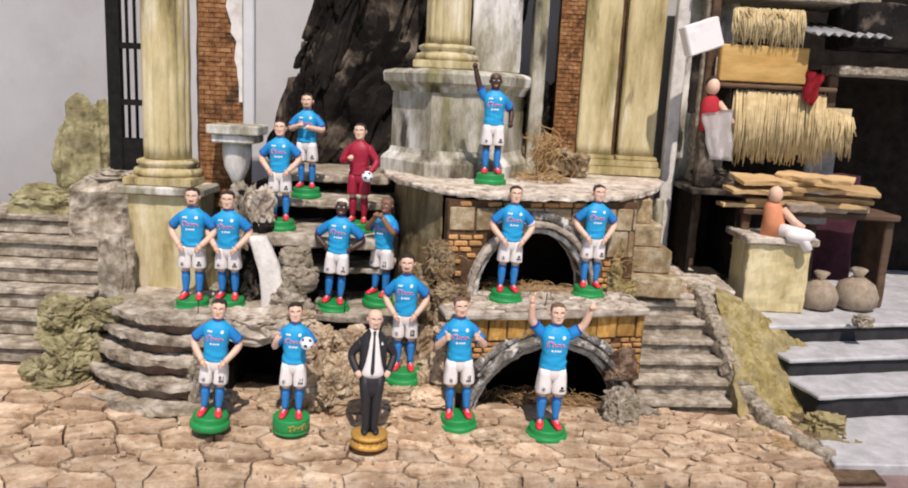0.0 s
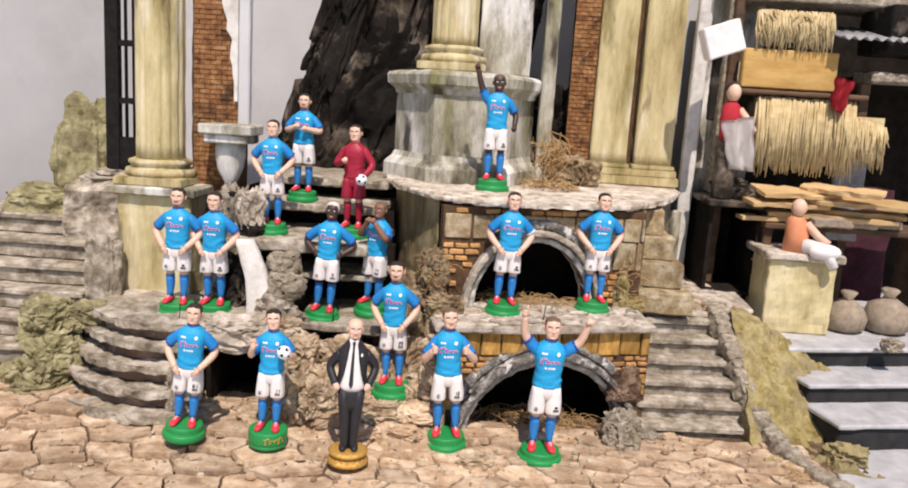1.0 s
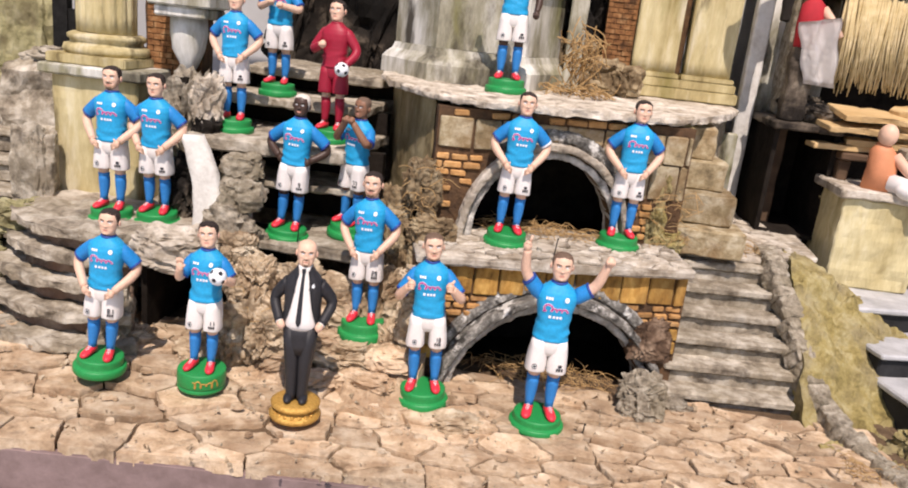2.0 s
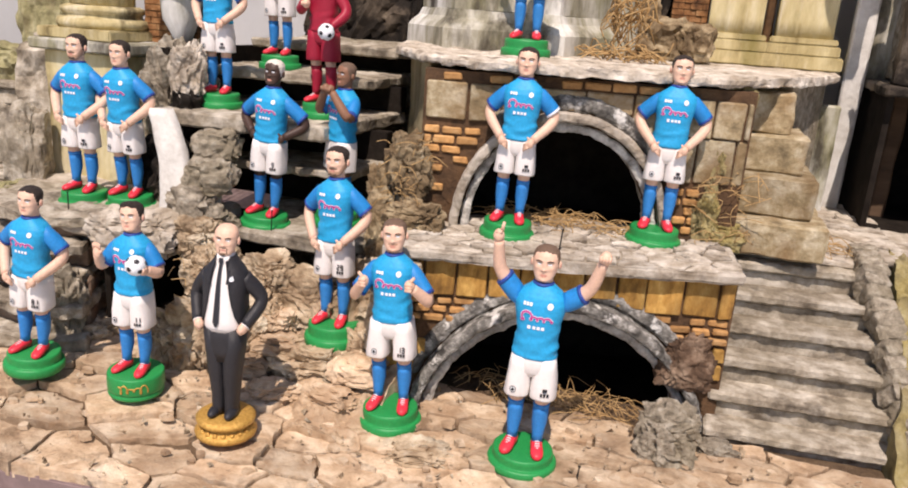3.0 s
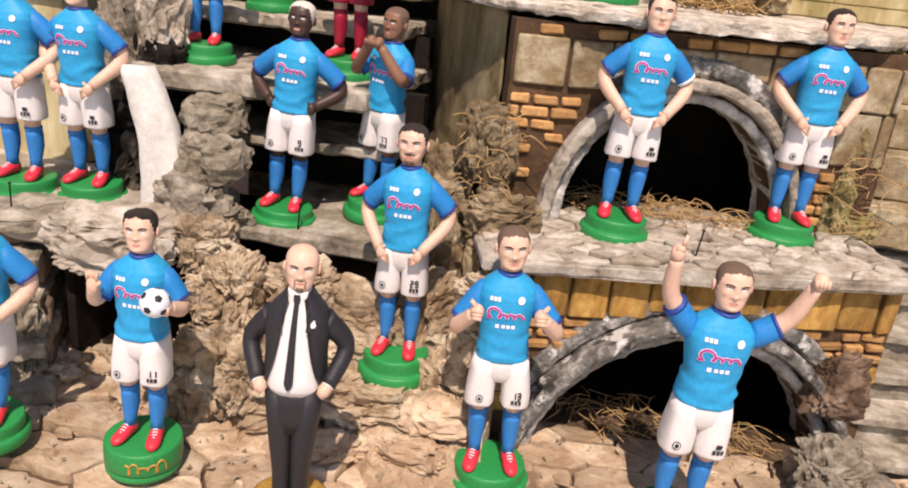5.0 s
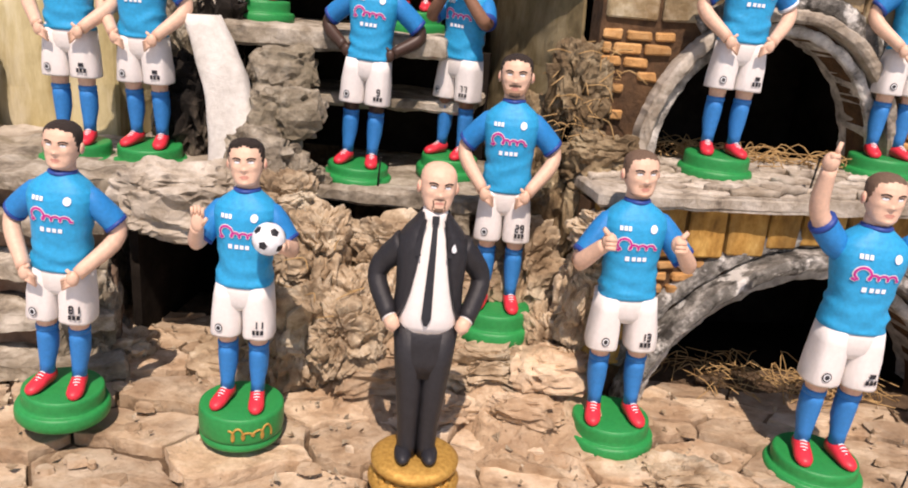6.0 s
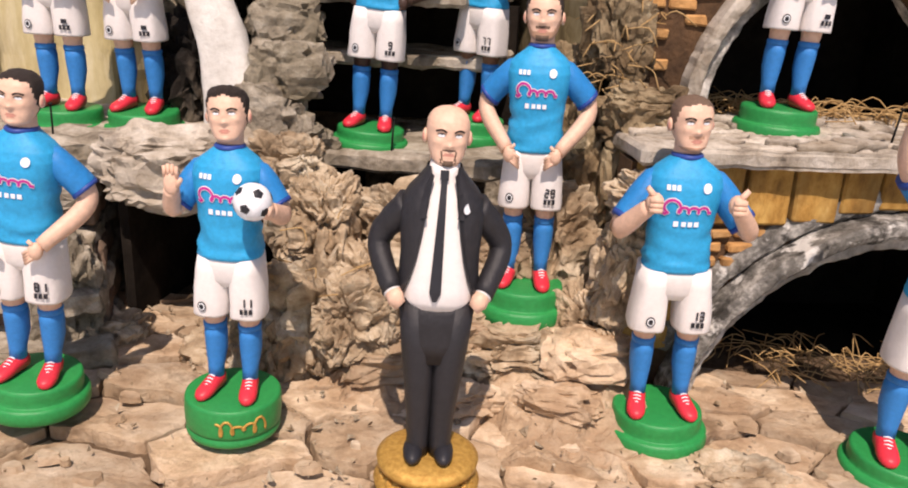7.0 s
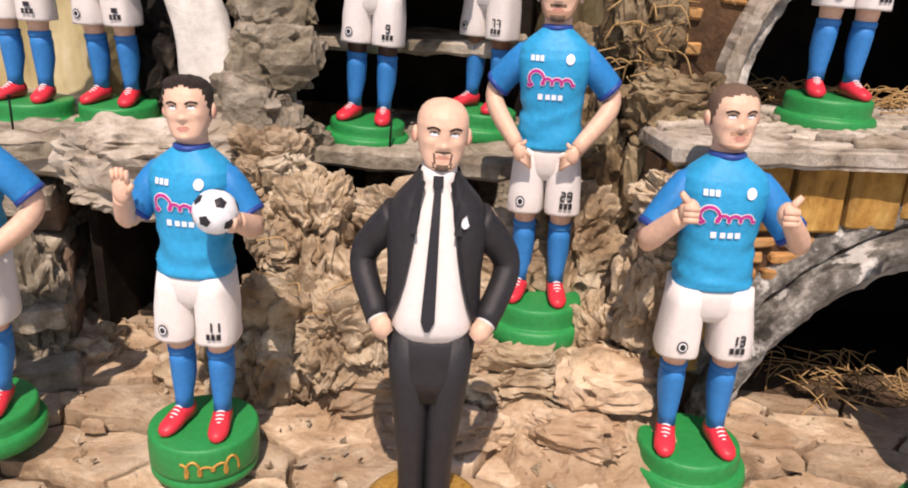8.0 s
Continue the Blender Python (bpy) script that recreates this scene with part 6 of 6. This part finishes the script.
def thatch(name, x0, x1, z0, z1, y, n, label, slant=0.0):
    bm = bmesh.new()
    box(bm, x0, x1, y + 0.004, y + 0.007, z0 + 0.016, z1)
    for i in range(n):
        x = x0 + (x1 - x0) * (i + rng.random()) / n
        zt, zb = z1 + rng.uniform(-0.003, 0.003) - slant * (x - x0), z0 + rng.uniform(-0.008, 0.026) * (1 if rng.random() < 0.7 else 1.8) - slant * (x - x0)
        yy = y + rng.uniform(-0.004, 0.004)
        tube(bm, [(x, yy, zt), (x + rng.uniform(-0.003, 0.003), yy - 0.006, (zt + zb) / 2), (x + rng.uniform(-0.006, 0.006), yy - 0.010, zb)], [0.0016, 0.0015, 0.0007], 0, 5)
    return tagged(part(name, bm, M_STRAWPALE, stall, label), kind="stuff")


M_STRAWPALE = surface("pale reed thatch", [(0.3, (0.40, 0.30, 0.13)), (0.7, (0.68, 0.56, 0.33))], 60, 0.9, 0.3)
thatch("thatch", -0.074, 0.076, 0.240, 0.350, -0.06, 330, "long fringe of pale dry reeds")
thatch("thatch", -0.085, 0.030, 0.43, 0.482, -0.045, 260, "short fringe of pale dry reeds")
thatch("thatch", 0.072, 0.130, 0.265, 0.330, -0.050, 150, "slanting fringe of reeds", 0.25)
bm = bmesh.new()
rows = []
for i in range(41):
    x = 0.03 + 0.13 * i / 40
    w = 0.003 * math.sin(i * 1.25)
    rows.append([bm.verts.new(p) for p in ((x, -0.08, 0.445 + w), (x, 0.06, 0.475 + w), (x, 0.06, 0.4765 + w), (x, -0.08, 0.4465 + w))])
skin_rings(bm, rows)
part("tin_roof", bm, M_TIN, stall, "corrugated weathered tin roof")
part("roof_beam", rough_box(0.10, 0.70, -0.05, 0.02, 0.385, 0.400, 0.002, 30, 0.02, 3.0), M_GREYROCK, stall)
part("roof_beam", rough_box(0.11, 0.70, -0.06, 0.05, 0.43, 0.50, 0.003, 30, 0.02, 6.0), M_DARKROCK, stall)
part("roof_board", rough_box(-0.10, 0.16, -0.03, 0.10, 0.50, 0.512, 0.0015, 30, 0.02, 6.0), M_GREYROCK, stall)
part("roof_board", rough_box(-0.14, 0.10, -0.02, 0.10, 0.525, 0.60, 0.0015, 30, 0.02, 8.0), M_TIN, stall)

# loose boards on the counter
counter = empty("counter", (0.60, 1.36, 0.16))
tagged(counter, "dark timber counter of the market stall", "counter")
part("top", rough_box(-0.10, 0.16, -0.06, 0.03, 0.150, 0.160, 0.001, 40, 0.014), M_DARKWOOD, counter)
for x in (-0.09, 0.15):
    part("leg", rough_box(x - 0.007, x + 0.007, -0.05, 0.02, 0, 0.1495, 0.001, 40, 0.02), M_DARKWOOD, counter)
rng = random.Random(21)
for i, (x, y, z, l, w, rz, rx) in enumerate(((0.545, 1.325, 0.3250, 0.17, 0.040, 8, 0), (0.60, 1.31, 0.3335, 0.19, 0.042, -8, 2), (0.63, 1.32, 0.342, 0.16, 0.036, -14, 4), (0.53, 1.31, 0.351, 0.13, 0.050, 14, 8), (0.635, 1.305, 0.359, 0.15, 0.046, -12, 10), (0.56, 1.315, 0.3680, 0.16, 0.056, 12, 12), (0.605, 1.295, 0.377, 0.12, 0.032, -38, 14))):
    top, low = [], []
    for k in range(9):
        u = -l / 2 + l * k / 8
        top.append((u, w / 2 * rng.uniform(0.45, 1.05)))
        low.append((u, -w / 2 * rng.uniform(0.45, 1.05)))
    ob = mesh_ob("loose_board", rough_prism(low + top[::-1], -0.0035, 0.0035, 0.0012, 50, 0.010, i, 0.001), M_WOOD)
    ob.matrix_world = pose(x, y, z, rx, 0, rz)
    tagged(ob, "broken raw pine board piled on the counter", "board", "boards on the counter")
for i, (x, y) in enumerate(((0.628, 1.285), (0.668, 1.292), (0.60, 1.272))):
    ob = mesh_ob("cloth_roll", rough_box(-0.04, 0.04, -0.010, 0.010, 0, 0.014, 0.002, 60, 0.006, i + 4.0), M_SACK)
    ob.matrix_world = pose(x, y + 0.02, 0.3205 + 0.0 * i, 0, 0, -10 + 12 * i)
    tagged(ob, "rolled brown cloth lying on the counter", "cloth", "cloth rolls on the counter")
# sacks on the landing
for x, y, s in ((0.635, 1.285, 1.0), (0.702, 1.295, 1.1)):
    sack = empty("sack", (x, y, 0.160))
    tagged(sack, "round grey-brown burlap sack tied at the neck", "sack", "burlap sacks")
    bm = bmesh.new()
    lathe(bm, [(0.02 * s, 0), (0.029 * s, 0.008), (0.031 * s, 0.022 * s), (0.025 * s, 0.040 * s), (0.010 * s, 0.050 * s)], 0, 26)
    roughen(bm, 0.002, 60, x)
    part("bag", bm, M_SACK, sack)
    bm = bmesh.new()
    lathe(bm, [(0.009 * s, 0.049 * s), (0.007 * s, 0.053 * s), (0.013 * s, 0.062 * s), (0.010 * s, 0.064 * s)], 0, 18)
    roughen(bm, 0.0012, 90, x)
    part("neck", bm, M_SACK, sack)
# small figure in a red vest on a rock post, white cloths, tilted white box
bm = rough_box(-0.014, 0.014, -0.013, 0.013, 0, 0.092, 0.003, 40, 0.010, 5.0)
ob = mesh_ob("rock_post", bm, M_DARKROCK)
ob.matrix_world = pose(0.435, 1.33, 0.349, 0, 0, 0)
tagged(ob, "dark rough post before the market stall", "post")
bm = bmesh.new()
skin_rings(bm, [ring(bm, (0, 0, z), a, b, 16, 2.2) for z, a, b in ((0.0, 0.014, 0.012), (0.03, 0.016, 0.013), (0.052, 0.014, 0.011), (0.060, 0.006, 0.006))], 0)
ball(bm, (0.0, -0.002, 0.074), (0.011, 0.012, 0.014), 1)
ball(bm, (0.0, 0.002, 0.079), (0.0118, 0.012, 0.012), 2)
tube(bm, [(0.012, -0.002, 0.048), (0.026, -0.012, 0.03), (0.034, -0.018, 0.016)], [0.006, 0.005, 0.004], 1, 8)
ob = mesh_ob("small_figure", bm, [M_CLOTHRED, P_SKIN, P_HAIR])
ob.matrix_world = pose(0.435, 1.33, 0.441)
tagged(ob, "small figurine in a red vest on the post", "figurine")


def cloth(at, w, h, material, label, turn=0.0, seed=0.0):
    bm = bmesh.new()
    g = []
    for j in range(13):
        g.append([bm.verts.new((w * (i / 10 - 0.5) * (1 - 0.25 * j / 12), 0.006 * math.sin(i * 1.1 + seed) + 0.003 * math.sin(j + i), -h * j / 12 - 0.010 * (i / 10) * (j / 12))) for i in range(11)])
    for j in range(12):
        for i in range(10):
            bm.faces.new((g[j][i], g[j + 1][i], g[j + 1][i + 1], g[j][i + 1]))
    bmesh.ops.solidify(bm, geom=list(bm.faces), thickness=0.0015)
    ob = mesh_ob("hanging_cloth", bm, material, True)
    ob.matrix_world = pose(*at, 0, turn, 12)
    return tagged(ob, label, "cloth", "hanging cloths")


cloth((0.440, 1.308, 0.475), 0.050, 0.075, P_WHITE, "crumpled pinkish white cloth hanging on the post", -12, 1.0)
cloth((0.600, 1.325, 0.545), 0.030, 0.045, M_CLOTHRED, "small red cloth hanging under the shelf", 10, 2.0)
ob = mesh_ob("white_box", rough_box(-0.03, 0.03, -0.012, 0.012, -0.024, 0.024, 0.0006, 50, 0.01), P_WHITE)
ob.matrix_world = pose(0.405, 1.32, 0.592, 0, -20, 10)
tagged(ob, "small tilted white box on the stall corner", "box")
ob = mesh_ob("white_box_prop", rough_box(-0.006, 0.006, -0.006, 0.006, 0, 0.11, 0.002, 50, 0.01), M_DARKROCK)
ob.matrix_world = pose(0.405, 1.335, 0.47, 0, 0, 0)
tagged(ob, "short dark stake holding a white box", "stake")
# hut opening between post and pier, its dark painted into the hollow
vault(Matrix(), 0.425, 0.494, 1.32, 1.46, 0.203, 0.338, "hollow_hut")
bm = rough_box(0.412, 0.498, 1.30, 1.47, 0.339, 0.349, 0.002, 40, 0.010, 4.0)
tagged(mesh_ob("hut_roof", bm, M_DARKROCK), "dark rough slab roofing a small hut", "roof", kind="structure")
for at, size, s in (((0.472, 1.33, 0.360), (0.05, 0.04, 0.026), 91), ((0.486, 1.36, 0.362), (0.05, 0.04, 0.030), 92), ((0.455, 1.36, 0.366), (0.05, 0.05, 0.036), 93)):
    rock(at, size, s, M_DARKROCK, "dark rubble heaped over the hut opening", 15, 0.45)

# ---- single stones, bricks and tiles ----
def slab_piece(pts, z0, z1, rng, tilt=0.0015, relief=0.0):
    """A low stone: worn outline and rim, its top flaking in thin layers."""
    c = Vector((sum(p[0] for p in pts) / len(pts), sum(p[1] for p in pts) / len(pts)))
    bm = bmesh.new()
    gx, gy = rng.uniform(-tilt, tilt) * 20, rng.uniform(-tilt, tilt) * 20
    rings = []
    for k, z in ((1.0, z0), (1.0, z1 - 0.0010), (0.985, z1 - 0.0001), (0.90, z1), (0.78, z1), (0.64, z1), (0.50, z1), (0.35, z1), (0.18, z1)):
        row = []
        for x, y in pts:
            q = Vector((x, y)) - c
            n = noise.noise(Vector((x * 130, y * 130, k * 3)))
            q = q * (k + 0.03 * n * (k < 1))
            p = Vector(((c.x + q.x) * 34, (c.y + q.y) * 44, z0 * 9))
            f = 1.6 * noise.fractal(p, 0.8, 2.1, 4)
            flake = (math.floor(f * 2.0) + ease(f * 2.0 % 1.0, 0.55, 0.95)) / 2.0
            row.append(bm.verts.new((q.x, q.y, z + gx * q.x + gy * q.y + (0.0016 * n * (k < 1) if not relief else relief * flake * (k < 1)))))
        rings.append(row)
    skin_rings(bm, rings)
    if relief:
        for f in bm.faces:
            f.smooth = False
    return bm, c


def laid(parent, polys, zf, material, name, seed, gap, thick=0.012, step=0.006, jag=0.0011, warp=None, relief=0.0):
    rng = random.Random(seed)
    for poly in polys:
        pts = worn_outline(poly, step, jag, gap * rng.uniform(0.6, 1.6), seed)
        if warp:
            pts = [warp(x, y) for x, y in pts]
        cx, cy = sum(q[0] for q in pts) / len(pts), sum(q[1] for q in pts) / len(pts)
        z = zf(cx, cy) + rng.uniform(-0.0018, 0.0024)
        bm, c = slab_piece(pts, z - thick, z, rng, relief=relief)
        part(name, bm, material, parent).location = (c.x, c.y, 0)


def skewed(x, y):
    return x, y + 0.10 * x * max(0.0, min(1.0, (1.0 - y) / 0.18))


rng = random.Random(11)
flags = cells(-0.64, 0.49, 0.8190, 1.03, 152, rng, 1.35)
laid(pavement, flags, lambda x, y: bed_z(x, y) + 0.0015, M_PAVE, "paving_stone", 3, 0.0012, jag=0.0022, step=0.0040, warp=skewed, relief=0.0010)


def on_ledge(x, y):
    q = LOW @ Vector((x, y, 0))
    return q.x, q.y


laid(ledge, cells(-0.047, 0.236, -0.012, 0.085, 85, rng, 1.2), lambda x, y: 0.2100, M_PALESLAB, "cobble", 4, 0.0009, 0.005, 0.004, 0.0008, on_ledge)
landing = next(o for o in scene.collection.objects if o.name == "landing_slab")
laid(landing, cells(0.292, 0.44, 1.185, 1.36, 26, rng, 1.1), lambda x, y: 0.2035, M_PALESLAB, "flagstone", 5, 0.0011, 0.006, 0.006, 0.0012)


def piece(parent, name, u0, u1, z0, z1, v0, v1, material, rng, jag=0.0008):
    bm = bmesh.new()
    vs, fs = box(bm, u0, u1, v0, v1, z0, z1)
    for v in vs:
        v.co += Vector((rng.uniform(-jag, jag), rng.uniform(-jag, jag) * 0.8, rng.uniform(-jag, jag)))
    bmesh.ops.bevel(bm, geom=list(bm.edges), offset=min(0.0011, (z1 - z0) * 0.2), segments=1, affect="EDGES", clamp_overlap=True)
    return part(name, bm, material, parent)


def lay(parent, u0, u1, z0, z1, course, length, material, name, clear, seed, proud=0.004, gap=0.0012, skip=0.06):
    rng = random.Random(seed)
    z, j = z0, 0
    while z + course * 0.7 <= z1:
        u = u0 - (j % 2) * length * 0.5
        while u < u1:
            l = length * rng.uniform(0.8, 1.2)
            a, b = max(u0, u), min(u1, u + l)
            if b - a > length * 0.3 and rng.random() > skip and not clear(a, b, z, z + course):
                piece(parent, name, a + gap, b - gap, z + gap, min(z1, z + course) - gap, -proud * rng.uniform(0.5, 1.2), 0.004, material, rng)
            u += l
        z += course
        j += 1


def over(cu, hw, rise, spring, w, p):
    def test(a, b, z0, z1):
        for u in (a, (a + b) / 2, b):
            k = (u - cu) / (hw + w)
            if abs(k) < 1 and z0 < spring + (rise + w) * arc_h(k, p):
                return True
        return False
    return test


low_clear, mid_clear = over(0.10, 0.103, 0.083, 0.073, 0.020, 1.9), over(0.080, 0.079, 0.09, 0.208, 0.016, 2.0)
# tall ochre panels, cut to the arch bands under them
def panels(parent, u0, u1, z0, z1, cu, hw, rise, spring, w, p, widths, proud, rng, material=M_YELLOW):
    u = u0
    while u < u1:
        b = min(u1, u + rng.uniform(*widths))
        k = min(abs(v - cu) / (hw + w) for v in (u, (u + b) / 2, b))
        low = max(z0, spring + (rise + w) * arc_h(k, p) + 0.001) if k < 1 else z0
        if z1 - low > 0.006 and b - u > 0.005:
            piece(parent, "panel", u + 0.0010, b - 0.0010, low, z1, -proud * rng.uniform(0.6, 1.15), 0.004, material, rng)
        u = b


rng = random.Random(2)
panels(wall_low, -0.048, 0.234, 0.1675, 0.1988, 0.10, 0.103, 0.083, 0.073, 0.020, 1.9, (0.020, 0.032), 0.005, rng)
lay(wall_low, -0.048, 0.234, 0.143, 0.1665, 0.0078, 0.016, M_BRICK, "brick", low_clear, 4)
lay(wall_low, -0.048, 0.234, 0.064, 0.142, 0.016, 0.026, M_YELLOW, "stone", low_clear, 5)
# upper wall: bricks beside the arch, ochre panels over it
lay(wall_mid, -0.044, 0.02, 0.236, 0.300, 0.0085, 0.019, M_BRICK, "brick", mid_clear, 6)
lay(wall_mid, 0.145, 0.20, 0.215, 0.260, 0.0085, 0.014, M_BRICK, "brick", mid_clear, 7)
panels(wall_mid, -0.044, 0.234, 0.3015, 0.3325, 0.080, 0.079, 0.09, 0.208, 0.017, 2.0, (0.018, 0.045), 0.004, rng, M_PLASTER)
panels(wall_mid, 0.155, 0.234, 0.262, 0.300, 0.080, 0.079, 0.09, 0.208, 0.017, 2.0, (0.016, 0.036), 0.003, rng, M_PLASTER)
lay(wall_mid, -0.03, 0.20, 0.333, 0.3425, 0.0085, 0.020, M_BRICK, "brick", mid_clear, 8, skip=0.35)

# thin bricks of the far walls, too many and too small to pick apart
def brick_field(parent, x0, x1, y, z0, z1, course, length, seed, edge=0.0):
    rng = random.Random(seed)
    bm = bmesh.new()
    z, j = z0, 0
    while z < z1:
        u = x0 + (j % 2) * length * 0.5 - length * 0.5
        cut = x1 - edge * (0.5 + 0.5 * noise.noise(Vector((z * 22, seed, 0))))
        while u < cut:
            a, b = max(x0, u), min(cut, u + length)
            if b - a > 0.002:
                p = rng.uniform(0.0015, 0.0035)
                box(bm, a + 0.0004, b - 0.0004, y - p, y + 0.003, z + 0.0005, z + course - 0.0005)
            u += length
        z += course
        j += 1
    ob = part("bricks", bm, M_BRICKFAR, parent, "courses of thin orange-brown bricks")
    return tagged(ob, kind="stuff")


M_BRICKFAR = surface("thin brick", [(0.28, (0.07, 0.03, 0.015)), (0.5, (0.28, 0.13, 0.05)), (0.75, (0.50, 0.31, 0.15))], 90, 0.92, 0.4, patches=[((0.03, 0.018, 0.012), 26, 0.8, 0.54, 0.64)])
brick_field(wall_brick, -0.358, -0.290, 1.175, 0.30, 0.93, 0.0068, 0.016, 3)
bm = rough_box(0.190, 0.232, 1.43, 1.46, 0.354, 0.93, 0.001, 40, 0.02)
pil = tagged(mesh_ob("brick_pilaster", bm, M_MORTAR), "tall pilaster of thin worn bricks", "pilaster")
brick_field(pil, 0.190, 0.232, 1.43, 0.354, 0.93, 0.0072, 0.014, 5)
# plain dark strip in the gap between the two square columns
bm = rough_box(0.297, 0.307, 1.445, 1.46, 0.354, 0.93, 0.001, 40, 0.02)
pil = tagged(mesh_ob("brick_pilaster", bm, M_MORTAR), "narrow dark strip between pilasters", "pilaster")
# broken plaster over the left brick wall
bm = bmesh.new()
pts = [(-0.336, 0.93)]
for i in range(40):
    z = 0.93 - (0.93 - 0.455) * i / 39
    pts.append((-0.338 + 0.044 * (i / 39) ** 1.6 + 0.008 * noise.noise(Vector((z * 40, 0, 0))) + 0.004 * noise.noise(Vector((z * 140, 3, 0))), z))
pts += [(-0.2925, 0.455), (-0.2925, 0.93)]
lo = [bm.verts.new((x, 1.1715, z)) for x, z in pts]
hi = [bm.verts.new((x, 1.166, z)) for x, z in pts]
bm.faces.new(lo)
bm.faces.new(hi[::-1])
for i in range(len(pts)):
    k = (i + 1) % len(pts)
    bm.faces.new((lo[i], hi[i], hi[k], lo[k]))
part("plaster", bm, M_WHITEPOST, wall_brick, "broken sheet of white plaster")
